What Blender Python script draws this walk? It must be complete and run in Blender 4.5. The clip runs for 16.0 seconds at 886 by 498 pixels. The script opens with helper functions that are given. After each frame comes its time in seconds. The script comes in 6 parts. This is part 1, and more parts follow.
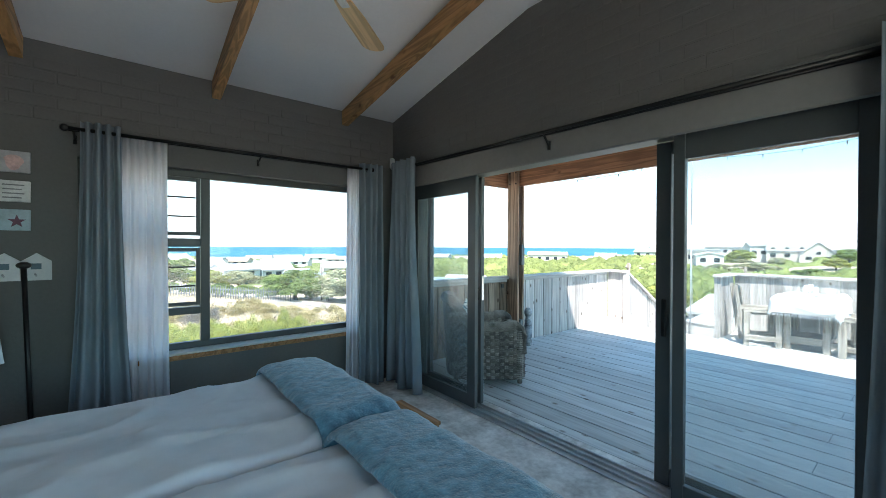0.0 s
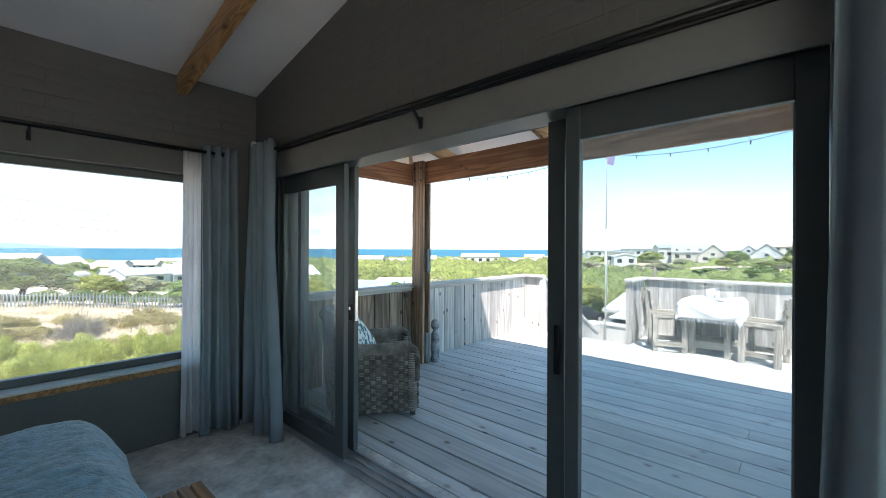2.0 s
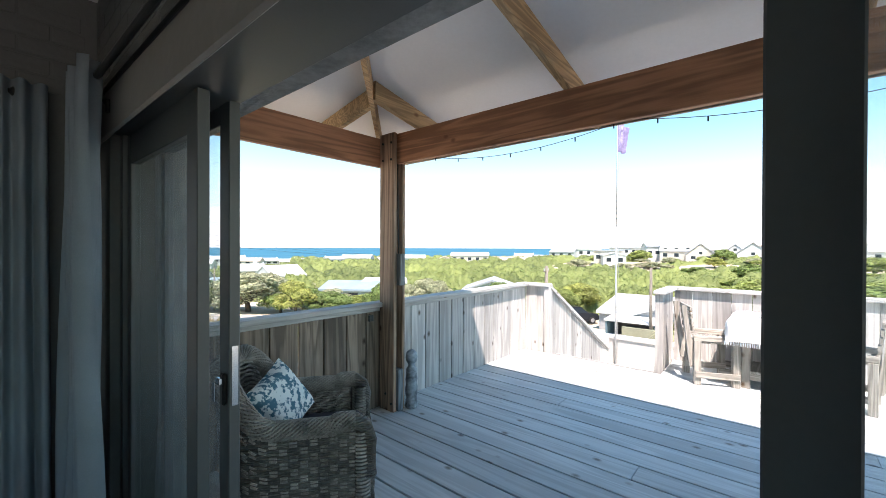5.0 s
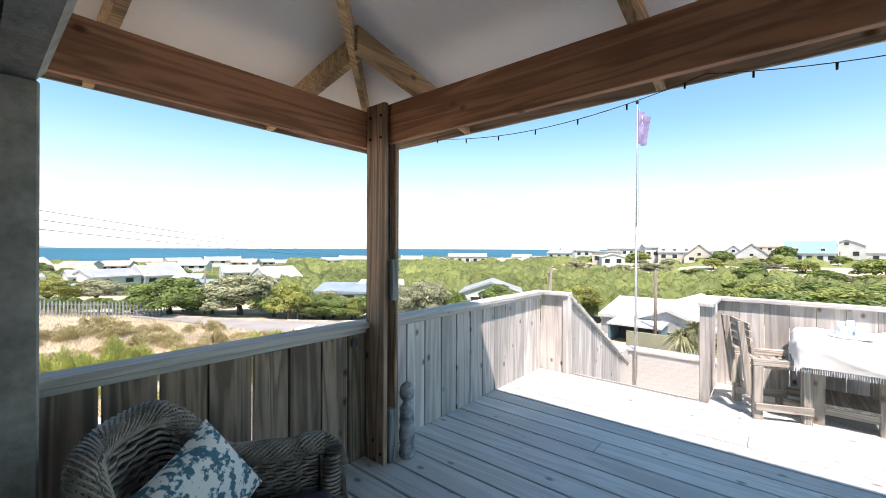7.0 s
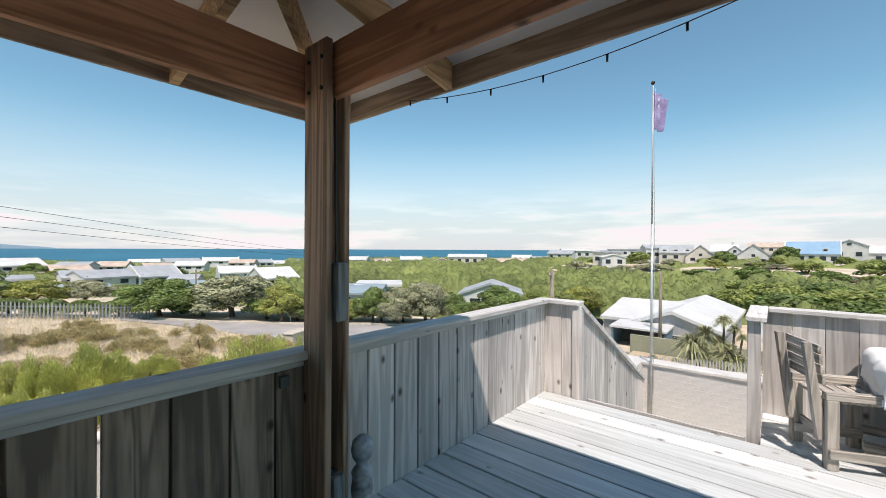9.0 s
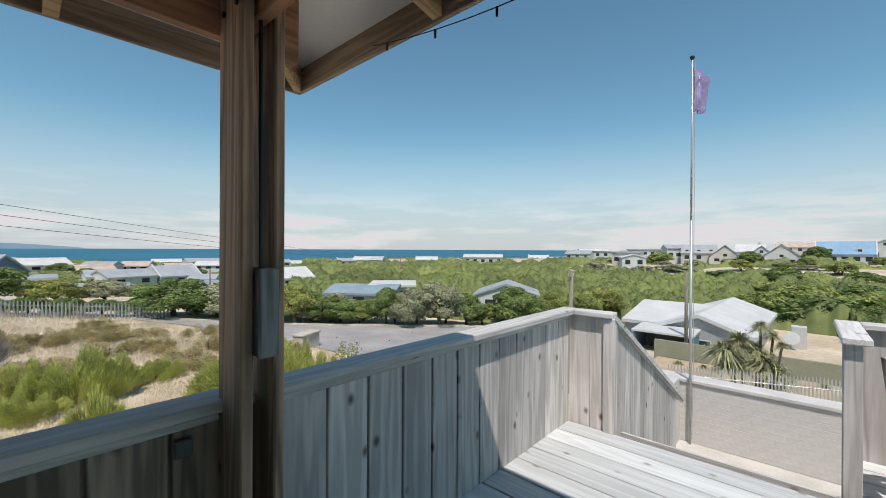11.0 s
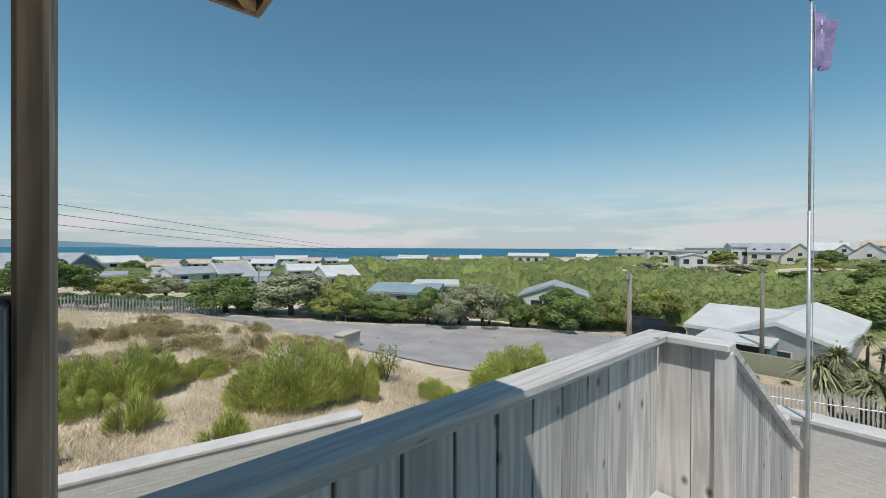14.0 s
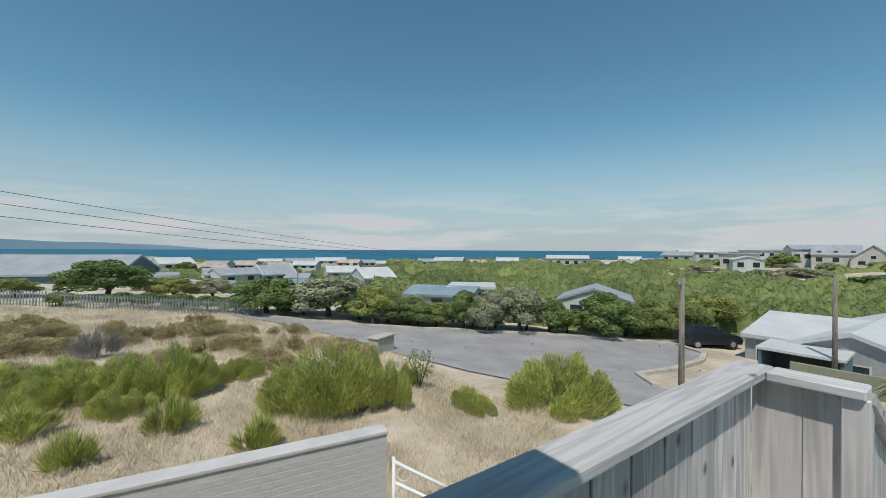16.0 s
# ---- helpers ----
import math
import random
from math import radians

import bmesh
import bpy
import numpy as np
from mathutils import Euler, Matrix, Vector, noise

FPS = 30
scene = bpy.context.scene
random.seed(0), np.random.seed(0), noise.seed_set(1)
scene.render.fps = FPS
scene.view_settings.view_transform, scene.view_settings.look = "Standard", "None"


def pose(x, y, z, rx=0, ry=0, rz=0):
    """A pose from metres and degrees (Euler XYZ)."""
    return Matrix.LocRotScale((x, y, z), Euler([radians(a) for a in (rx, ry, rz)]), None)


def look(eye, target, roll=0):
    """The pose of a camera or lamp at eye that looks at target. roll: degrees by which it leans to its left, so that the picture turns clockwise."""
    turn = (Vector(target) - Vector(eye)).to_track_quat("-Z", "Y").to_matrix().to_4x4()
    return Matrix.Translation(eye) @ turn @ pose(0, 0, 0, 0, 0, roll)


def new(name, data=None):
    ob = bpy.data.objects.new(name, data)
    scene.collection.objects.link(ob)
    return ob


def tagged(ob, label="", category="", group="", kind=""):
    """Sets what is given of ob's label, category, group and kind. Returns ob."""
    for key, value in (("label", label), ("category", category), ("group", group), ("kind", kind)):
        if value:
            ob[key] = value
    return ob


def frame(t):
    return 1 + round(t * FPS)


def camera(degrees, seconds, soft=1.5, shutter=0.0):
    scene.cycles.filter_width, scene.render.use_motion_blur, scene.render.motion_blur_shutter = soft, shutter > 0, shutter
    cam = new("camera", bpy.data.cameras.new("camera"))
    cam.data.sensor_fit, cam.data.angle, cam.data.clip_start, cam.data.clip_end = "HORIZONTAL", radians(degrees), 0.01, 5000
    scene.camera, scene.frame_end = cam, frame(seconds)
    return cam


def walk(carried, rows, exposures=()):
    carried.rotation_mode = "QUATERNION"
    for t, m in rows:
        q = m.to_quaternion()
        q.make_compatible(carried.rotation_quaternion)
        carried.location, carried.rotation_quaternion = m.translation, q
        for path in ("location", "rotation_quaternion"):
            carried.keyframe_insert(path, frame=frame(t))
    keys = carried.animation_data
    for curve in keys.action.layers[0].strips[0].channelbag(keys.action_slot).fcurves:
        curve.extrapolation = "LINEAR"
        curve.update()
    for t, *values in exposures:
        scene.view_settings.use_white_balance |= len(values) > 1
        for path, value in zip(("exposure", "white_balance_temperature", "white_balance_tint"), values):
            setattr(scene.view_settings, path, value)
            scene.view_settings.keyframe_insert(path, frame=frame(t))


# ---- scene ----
cam = camera(96.3, 16.0, soft=0.7)
PATH = [
    (0, (-2.371, -3.841, 1.472), (-1.114, -2.285, 1.459), 0.25),
    (0.5, (-2.195, -3.809, 1.469), (-0.872, -2.309, 1.461), 0.25),
    (1, (-2.023, -3.748, 1.489), (-0.613, -2.33, 1.483), 0.25),
    (1.5, (-1.79, -3.696, 1.499), (-0.324, -2.335, 1.496), 0.25),
    (2, (-1.538, -3.644, 1.511), (-0.048, -2.31, 1.508), 0.25),
    (2.5, (-1.308, -3.553, 1.528), (0.199, -2.238, 1.524), 0.25),
    (3, (-1.099, -3.431, 1.529), (0.418, -2.127, 1.524), 0.25),
    (3.5, (-0.907, -3.287, 1.547), (0.613, -1.988, 1.543), 0.25),
    (4, (-0.736, -3.133, 1.563), (0.787, -1.837, 1.555), 0.25),
    (6.5, (0.033, -2.296, 1.576), (1.563, -1.007, 1.57), 0.25),
    (7, (0.195, -2.186, 1.59), (1.729, -0.902, 1.586), 0.25),
    (7.5, (0.375, -2.083, 1.593), (1.912, -0.804, 1.59), 0.25),
    (8, (0.577, -1.965, 1.576), (2.115, -0.687, 1.574), 0.25),
    (10.5, (1.475, -1.468, 1.586), (2.976, -0.146, 1.585), 0.25),
    (11, (1.609, -1.379, 1.574), (3.09, -0.035, 1.573), 0.25),
    (11.5, (1.746, -1.299, 1.577), (3.208, 0.066, 1.577), 0.25),
    (12, (1.883, -1.201, 1.572), (3.324, 0.186, 1.572), 0.25),
    (12.5, (2.006, -1.105, 1.58), (3.42, 0.309, 1.578), 0.25),
    (13, (2.122, -0.991, 1.588), (3.508, 0.451, 1.583), 0.25),
    (13.5, (2.209, -0.911, 1.585), (3.561, 0.562, 1.58), 0.25),
    (14, (2.327, -0.797, 1.583), (3.65, 0.703, 1.574), 0.25),
    (14.5, (2.405, -0.71, 1.596), (3.699, 0.815, 1.592), 0.25),
    (15, (2.495, -0.623, 1.591), (3.757, 0.929, 1.584), 0.25),
    (15.5, (2.593, -0.545, 1.597), (3.818, 1.036, 1.592), 0.25),
    (16, (2.689, -0.471, 1.605), (3.869, 1.143, 1.606), 0.25),
]
walk(cam, [(t, look(eye, target, roll)) for t, eye, target, roll in PATH],
     exposures=[(0.0, 1.8, 6450, 13), (1.0, 1.65, 6550, 14), (2.0, 1.5, 6700, 17), (3.0, 1.4, 6750, 18), (4.2, 1.4, 6800, 19), (7.0, 0.98, 7050, 22), (8.2, 0.58, 7050, 20),
                (10.3, 0.12, 6800, 15), (11.5, -0.02, 6720, 14), (13.0, -0.08, 6640, 12), (16.0, -0.3, 6480, 10)])

# ---- world and sun ----
SUN_WAY = Vector((0.433, 0.35, -1.0)).normalized()
world = bpy.data.worlds.new("sky")
scene.world = world
world.use_nodes = True
wn = world.node_tree.nodes
sky = wn.new("ShaderNodeTexSky")
sky.sky_type = 'NISHITA'
sky.sun_disc = False
sky.sun_elevation = math.asin(-SUN_WAY.z)
sky.sun_rotation = math.atan2(-SUN_WAY.x, -SUN_WAY.y)
sky.altitude = 20.0
sky.air_density, sky.dust_density, sky.ozone_density = 1.0, 0.2, 1.6
tint = wn.new("ShaderNodeMix")
tint.data_type, tint.blend_type = 'RGBA', 'MULTIPLY'
tint.inputs[0].default_value = 1.0
tint.inputs[7].default_value = (0.73, 1.055, 0.98, 1)
world.node_tree.links.new(sky.outputs[0], tint.inputs[6])
world.node_tree.links.new(tint.outputs[2], wn["Background"].inputs[0])
wn["Background"].inputs[1].default_value = 0.128
sun = new("sun", bpy.data.lights.new("sun", 'SUN'))
sun.data.energy, sun.data.angle, sun.data.color = 4.2, radians(0.5), (1.0, 0.95, 0.88)
sun.matrix_world = look(-SUN_WAY * 30, (0, 0, 0))
# unseen fill lamp, added behind the walker to brighten the room
fill_lamp = new("room_fill", bpy.data.lights.new("room_fill", 'AREA'))
fill_lamp.data.shape, fill_lamp.data.size, fill_lamp.data.size_y, fill_lamp.data.energy, fill_lamp.data.color = 'RECTANGLE', 3.3, 1.6, 3.4, (0.72, 0.89, 1.0)
fill_lamp.matrix_world = look((-2.3, -5.1, 1.55), (-2.3, 0.0, 1.45))


# ---- materials ----
def mat(name, col, rough=0.6, var=0.18, scale=6.0, bump=0.15, bscale=60.0, metal=0.0, stretch=(1, 1, 1), spec=0.5,
        col2=None, rand=0.0, island=0.0, sheen=0.0, trans=0.0):
    """Two scales of variation in colour, fine relief; rand varies by object, island by leaf."""
    m = bpy.data.materials.new(name)
    m.use_nodes = True
    nt = m.node_tree
    n, l = nt.nodes, nt.links
    b = n["Principled BSDF"]
    tc = n.new("ShaderNodeTexCoord")
    mp = n.new("ShaderNodeMapping")
    mp.inputs["Scale"].default_value = stretch
    l.new(tc.outputs["Object"], mp.inputs[0])
    vec = mp.outputs[0]
    if rand:
        info = n.new("ShaderNodeObjectInfo")
        sh = n.new("ShaderNodeVectorMath")
        sh.operation = 'MULTIPLY_ADD'
        l.new(info.outputs["Random"], sh.inputs[0])
        sh.inputs[1].default_value = (37.0, 23.0, 51.0)
        l.new(vec, sh.inputs[2])
        vec = sh.outputs[0]
    big, fine = n.new("ShaderNodeTexNoise"), n.new("ShaderNodeTexNoise")
    for t, s, d in ((big, scale, 5.0), (fine, bscale, 4.0)):
        t.inputs["Scale"].default_value, t.inputs["Detail"].default_value = s, d
        l.new(vec, t.inputs["Vector"])
    add = n.new("ShaderNodeMath")
    add.operation = 'MULTIPLY_ADD'
    l.new(fine.outputs[0], add.inputs[0])
    add.inputs[1].default_value = 0.45
    l.new(big.outputs[0], add.inputs[2])
    ramp = n.new("ShaderNodeValToRGB")
    c2 = col2 or tuple(max(0.0, c * (1 - 2.2 * var)) for c in col)
    c1 = tuple(min(1.0, c * (1 + var)) for c in col)
    ramp.color_ramp.elements[0].position, ramp.color_ramp.elements[1].position = 0.45, 0.98
    ramp.color_ramp.elements[0].color, ramp.color_ramp.elements[1].color = (*c2, 1), (*c1, 1)
    l.new(add.outputs[0], ramp.inputs[0])
    out = ramp.outputs[0]
    if rand or island:
        hs = n.new("ShaderNodeHueSaturation")
        mr = n.new("ShaderNodeMapRange")
        k = rand or island
        mr.inputs[3].default_value, mr.inputs[4].default_value = 1 - k, 1 + k
        if rand:
            l.new(info.outputs["Random"], mr.inputs[0])
        else:
            geo = n.new("ShaderNodeNewGeometry")
            l.new(geo.outputs["Random Per Island"], mr.inputs[0])
        l.new(mr.outputs[0], hs.inputs["Value"])
        l.new(out, hs.inputs["Color"])
        out = hs.outputs[0]
    l.new(out, b.inputs["Base Color"])
    b.inputs["Roughness"].default_value, b.inputs["Metallic"].default_value = rough, metal
    b.inputs["Specular IOR Level"].default_value = spec
    if sheen:
        b.inputs["Sheen Weight"].default_value = sheen
    if bump:
        bp = n.new("ShaderNodeBump")
        bp.inputs["Strength"].default_value, bp.inputs["Distance"].default_value = bump, 0.01
        l.new(add.outputs[0], bp.inputs["Height"])
        l.new(bp.outputs[0], b.inputs["Normal"])
    if trans:
        tr = n.new("ShaderNodeBsdfTranslucent")
        l.new(out, tr.inputs[0])
        mx = n.new("ShaderNodeMixShader")
        mx.inputs[0].default_value = trans
        l.new(b.outputs[0], mx.inputs[1])
        l.new(tr.outputs[0], mx.inputs[2])
        l.new(mx.outputs[0], n["Material Output"].inputs[0])
    return m


def wood(name, col, axis, knot=(0.10, 0.07, 0.05), dark=0.55, rough=0.75, gscale=1.0, rand=0.14):
    """Planed wood with grain along one object axis, rings and knots, each board its own."""
    m = bpy.data.materials.new(name)
    m.use_nodes = True
    n, l = m.node_tree.nodes, m.node_tree.links
    b = n["Principled BSDF"]
    tc, mp, info = n.new("ShaderNodeTexCoord"), n.new("ShaderNodeMapping"), n.new("ShaderNodeObjectInfo")
    st = [9.0, 9.0, 9.0]
    st[axis] = 0.55
    mp.inputs["Scale"].default_value = [s * gscale for s in st]
    sh = n.new("ShaderNodeVectorMath")
    sh.operation = 'MULTIPLY_ADD'
    l.new(info.outputs["Random"], sh.inputs[0])
    sh.inputs[1].default_value = (13.0, 29.0, 17.0)
    l.new(tc.outputs["Object"], sh.inputs[2])
    l.new(sh.outputs[0], mp.inputs[0])
    ring, fine, blot, vor = (n.new("ShaderNodeTexNoise"), n.new("ShaderNodeTexNoise"), n.new("ShaderNodeTexNoise"),
                             n.new("ShaderNodeTexVoronoi"))
    ring.inputs["Scale"].default_value, ring.inputs["Detail"].default_value, ring.inputs["Distortion"].default_value = 1.3, 2.0, 0.6
    l.new(mp.outputs[0], ring.inputs["Vector"])
    wv = n.new("ShaderNodeMath")
    wv.operation = 'SINE'
    mul = n.new("ShaderNodeMath")
    mul.operation = 'MULTIPLY'
    mul.inputs[1].default_value = 34.0
    l.new(ring.outputs[0], mul.inputs[0])
    l.new(mul.outputs[0], wv.inputs[0])
    fine.inputs["Scale"].default_value, fine.inputs["Detail"].default_value = 14.0, 6.0
    l.new(mp.outputs[0], fine.inputs["Vector"])
    blot.inputs["Scale"].default_value, blot.inputs["Detail"].default_value = 2.3, 4.0
    l.new(sh.outputs[0], blot.inputs["Vector"])
    mk = n.new("ShaderNodeMapping")
    ks = [5.5, 5.5, 5.5]
    ks[axis] = 3.6
    mk.inputs["Scale"].default_value = ks
    l.new(sh.outputs[0], mk.inputs[0])
    vor.inputs["Scale"].default_value = 1.0
    l.new(mk.outputs[0], vor.inputs["Vector"])
    s1 = n.new("ShaderNodeMath")
    s1.operation = 'MULTIPLY_ADD'
    l.new(wv.outputs[0], s1.inputs[0])
    s1.inputs[1].default_value = 0.20
    sf = n.new("ShaderNodeMath")
    sf.operation = 'MULTIPLY'
    sf.inputs[1].default_value = 0.45
    l.new(fine.outputs[0], sf.inputs[0])
    l.new(sf.outputs[0], s1.inputs[2])
    s2 = n.new("ShaderNodeMath")
    s2.operation = 'MULTIPLY_ADD'
    l.new(blot.outputs[0], s2.inputs[0])
    s2.inputs[1].default_value = 0.5
    l.new(s1.outputs[0], s2.inputs[2])
    ramp = n.new("ShaderNodeValToRGB")
    e = ramp.color_ramp.elements
    e[0].position, e[1].position = 0.27, 0.74
    e[0].color, e[1].color = (*[c * dark for c in col], 1), (*[min(1, c * 1.15) for c in col], 1)
    l.new(s2.outputs[0], ramp.inputs[0])
    kr = n.new("ShaderNodeValToRGB")
    kr.color_ramp.elements[0].position, kr.color_ramp.elements[1].position = 0.05, 0.15
    kr.color_ramp.elements[0].color, kr.color_ramp.elements[1].color = (0, 0, 0, 1), (1, 1, 1, 1)
    l.new(vor.outputs["Distance"], kr.inputs[0])
    mx = n.new("ShaderNodeMix")
    mx.data_type = 'RGBA'
    l.new(kr.outputs[0], mx.inputs[0])
    mx.inputs[6].default_value = (*knot, 1)
    l.new(ramp.outputs[0], mx.inputs[7])
    hs, mr = n.new("ShaderNodeHueSaturation"), n.new("ShaderNodeMapRange")
    mr.inputs[3].default_value, mr.inputs[4].default_value = 1 - rand, 1 + rand
    l.new(info.outputs["Random"], mr.inputs[0])
    l.new(mr.outputs[0], hs.inputs["Value"])
    l.new(mx.outputs[2], hs.inputs["Color"])
    l.new(hs.outputs[0], b.inputs["Base Color"])
    b.inputs["Roughness"].default_value, b.inputs["Specular IOR Level"].default_value = rough, 0.3
    bp = n.new("ShaderNodeBump")
    bp.inputs["Strength"].default_value, bp.inputs["Distance"].default_value = 0.35, 0.004
    l.new(s2.outputs[0], bp.inputs["Height"])
    l.new(bp.outputs[0], b.inputs["Normal"])
    return m


def glass_mat(name, rough=0.0, tint=(0.95, 0.975, 0.98), film=0.0):
    """A thin pane: clear, its gloss growing towards a grazing view; film: a patchy film of dried salt."""
    m = bpy.data.materials.new(name)
    m.use_nodes = True
    n, l = m.node_tree.nodes, m.node_tree.links
    lw, pw, ad = n.new("ShaderNodeLayerWeight"), n.new("ShaderNodeMath"), n.new("ShaderNodeMath")
    tr, gl, mx = n.new("ShaderNodeBsdfTransparent"), n.new("ShaderNodeBsdfGlossy"), n.new("ShaderNodeMixShader")
    lw.inputs["Blend"].default_value = 0.5
    pw.operation, ad.operation = 'POWER', 'MULTIPLY_ADD'
    l.new(lw.outputs["Facing"], pw.inputs[0])
    pw.inputs[1].default_value = 4.0
    l.new(pw.outputs[0], ad.inputs[0])
    ad.inputs[1].default_value, ad.inputs[2].default_value = 0.6, 0.04
    tr.inputs[0].default_value = (*tint, 1)
    gl.inputs["Roughness"].default_value = rough
    l.new(ad.outputs[0], mx.inputs[0])
    l.new(tr.outputs[0], mx.inputs[1])
    l.new(gl.outputs[0], mx.inputs[2])
    if film:
        tc, nz, mr, sc, mf = (n.new("ShaderNodeTexCoord"), n.new("ShaderNodeTexNoise"), n.new("ShaderNodeMapRange"), n.new("ShaderNodeBsdfTranslucent"),
                              n.new("ShaderNodeMixShader"))
        nz.inputs["Scale"].default_value, nz.inputs["Detail"].default_value = 2.2, 6.0
        l.new(tc.outputs["Object"], nz.inputs["Vector"])
        mr.inputs[1].default_value, mr.inputs[2].default_value = 0.25, 0.75
        mr.inputs[3].default_value, mr.inputs[4].default_value = film * 0.6, film * 1.4
        l.new(nz.outputs[0], mr.inputs[0])
        l.new(mr.outputs[0], mf.inputs[0])
        l.new(mx.outputs[0], mf.inputs[1])
        sc.inputs[0].default_value = (0.9, 0.9, 0.88, 1)
        l.new(sc.outputs[0], mf.inputs[2])
        mx = mf
    l.new(mx.outputs[0], n["Material Output"].inputs[0])
    return m


M_WALL = mat("grey_painted_brick", (0.12, 0.12, 0.116), 0.7, 0.08, 1.5, 0.35, 45)
M_WALLS = mat("grey_smooth_plaster", (0.18, 0.176, 0.17), 0.6, 0.07, 2.0, 0.2, 30)
M_CEIL = mat("white_ceiling_board", (0.72, 0.72, 0.73), 0.7, 0.03, 1.5, 0.03, 40)
M_CONC = mat("bare_concrete_floor", (0.66, 0.66, 0.645), 0.75, 0.32, 5.0, 0.6, 26, col2=(0.32, 0.318, 0.305))
M_EXT = mat("rough_grey_render", (0.26, 0.265, 0.26), 0.9, 0.2, 6.0, 1.0, 35)
M_WHITEWALL = mat("white_painted_masonry", (0.55, 0.53, 0.51), 0.8, 0.08, 3.0, 0.3, 30)
M_BEAM = wood("orange_pine", (0.50, 0.27, 0.11), 1, (0.16, 0.06, 0.02), 0.62, 0.5)
M_BEAMX = wood("brown_pine_x", (0.40, 0.20, 0.115), 0, (0.08, 0.03, 0.015), 0.62, 0.6, gscale=0.7)
M_BEAMY = wood("brown_pine_y", (0.40, 0.20, 0.115), 1, (0.08, 0.03, 0.015), 0.62, 0.6, gscale=0.7)
M_POST = wood("weathered_pine_post", (0.38, 0.255, 0.18), 2, (0.08, 0.04, 0.025), 0.5, 0.7, gscale=0.7)
M_DECK = wood("weathered_deck_wood", (0.515, 0.54, 0.545), 1, (0.22, 0.2, 0.18), 0.92, 0.6, gscale=0.6)
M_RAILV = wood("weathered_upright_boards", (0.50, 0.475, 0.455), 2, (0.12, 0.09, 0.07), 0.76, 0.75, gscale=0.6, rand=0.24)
# darker and browner than the other boards; up to the post, and battens
M_RAILDK = wood("dark_brown_boards", (0.30, 0.225, 0.175), 2, (0.05, 0.03, 0.02), 0.50, 0.7, gscale=0.7, rand=0.24)
M_RAILX = wood("weathered_cap_x", (0.53, 0.515, 0.50), 0, (0.2, 0.15, 0.1), 0.85, 0.7)
M_RAILY = wood("weathered_cap_y", (0.53, 0.515, 0.50), 1, (0.2, 0.15, 0.1), 0.85, 0.7)
M_RAFT = wood("pale_pine_rafter", (0.46, 0.31, 0.17), 0, (0.16, 0.08, 0.04), 0.62, 0.6)
M_FASX = wood("weathered_fascia_x", (0.36, 0.28, 0.21), 0, (0.1, 0.06, 0.03), 0.6, 0.7)
M_FASY = wood("weathered_fascia_y", (0.36, 0.28, 0.21), 1, (0.1, 0.06, 0.03), 0.6, 0.7)
M_ALU = mat("dark_grey_aluminium", (0.075, 0.082, 0.085), 0.42, 0.05, 3.0, 0.02, 80, metal=0.2)
M_BLACK = mat("black_metal", (0.018, 0.018, 0.018), 0.35, 0.1, 9.0, 0.02, 60, metal=0.5)
M_CHROME = mat("chrome", (0.6, 0.6, 0.6), 0.2, 0.03, 9.0, 0.0, 60, metal=1.0)
M_GLASS = glass_mat("salt_filmed_glass", film=0.035)
M_SHEET = mat("white_cotton_sheet", (0.78, 0.84, 0.90), 0.85, 0.03, 3.0, 0.2, 22)
M_FLEECE = mat("blue_fleece", (0.12, 0.29, 0.40), 1.0, 0.4, 22.0, 1.0, 120, col2=(0.05, 0.14, 0.21), sheen=0.6)
M_CURT = mat("grey_curtain_cloth", (0.24, 0.285, 0.325), 0.85, 0.07, 4.0, 0.1, 200, trans=0.10)
M_SHEER = mat("white_sheer_cloth", (0.90, 0.90, 0.93), 0.9, 0.03, 4.0, 0.08, 220, trans=0.68)
M_SLAT = wood("honey_wood", (0.42, 0.21, 0.09), 1, (0.12, 0.05, 0.02), 0.6, 0.4)
M_STEEL = mat("galvanised_steel", (0.52, 0.53, 0.54), 0.45, 0.12, 5.0, 0.1, 50, metal=0.6)


# ---- building helpers ----
def boxm(bm, x0, x1, y0, y1, z0, z1, bev=0.0):
    """Adds a box to bm, its edges rounded by bev."""
    r = bmesh.ops.create_cube(bm, size=1.0, matrix=Matrix.LocRotScale(
        ((x0 + x1) / 2, (y0 + y1) / 2, (z0 + z1) / 2), None, (abs(x1 - x0), abs(y1 - y0), abs(z1 - z0))))
    if bev:
        es = {e for v in r["verts"] for e in v.link_edges}
        bmesh.ops.bevel(bm, geom=list(es), offset=bev, segments=1, affect='EDGES')
    return bm


def box(*a, bev=0.0):
    return boxm(bmesh.new(), *a, bev=bev)


def tube(bm, p, q, r, r2=None, seg=10):
    """Adds a round bar from p to q."""
    p, q = Vector(p), Vector(q)
    d = q - p
    m = Matrix.Translation((p + q) / 2) @ d.to_track_quat('Z', 'Y').to_matrix().to_4x4()
    bmesh.ops.create_cone(bm, cap_ends=True, segments=seg, radius1=r, radius2=r if r2 is None else r2, depth=d.length, matrix=m)
    return bm


def prism(pts, axis, a, b):
    """A flat outline, extruded along one axis from a to b."""
    bm = bmesh.new()
    put = {0: lambda u, v, w: (w, u, v), 1: lambda u, v, w: (u, w, v), 2: lambda u, v, w: (u, v, w)}[axis]
    lo, hi = [bm.verts.new(put(u, v, a)) for u, v in pts], [bm.verts.new(put(u, v, b)) for u, v in pts]
    bm.faces.new(lo), bm.faces.new(hi)
    k = len(pts)
    for i in range(k):
        bm.faces.new((lo[i], lo[(i + 1) % k], hi[(i + 1) % k], hi[i]))
    bmesh.ops.recalc_face_normals(bm, faces=bm.faces)
    return bm


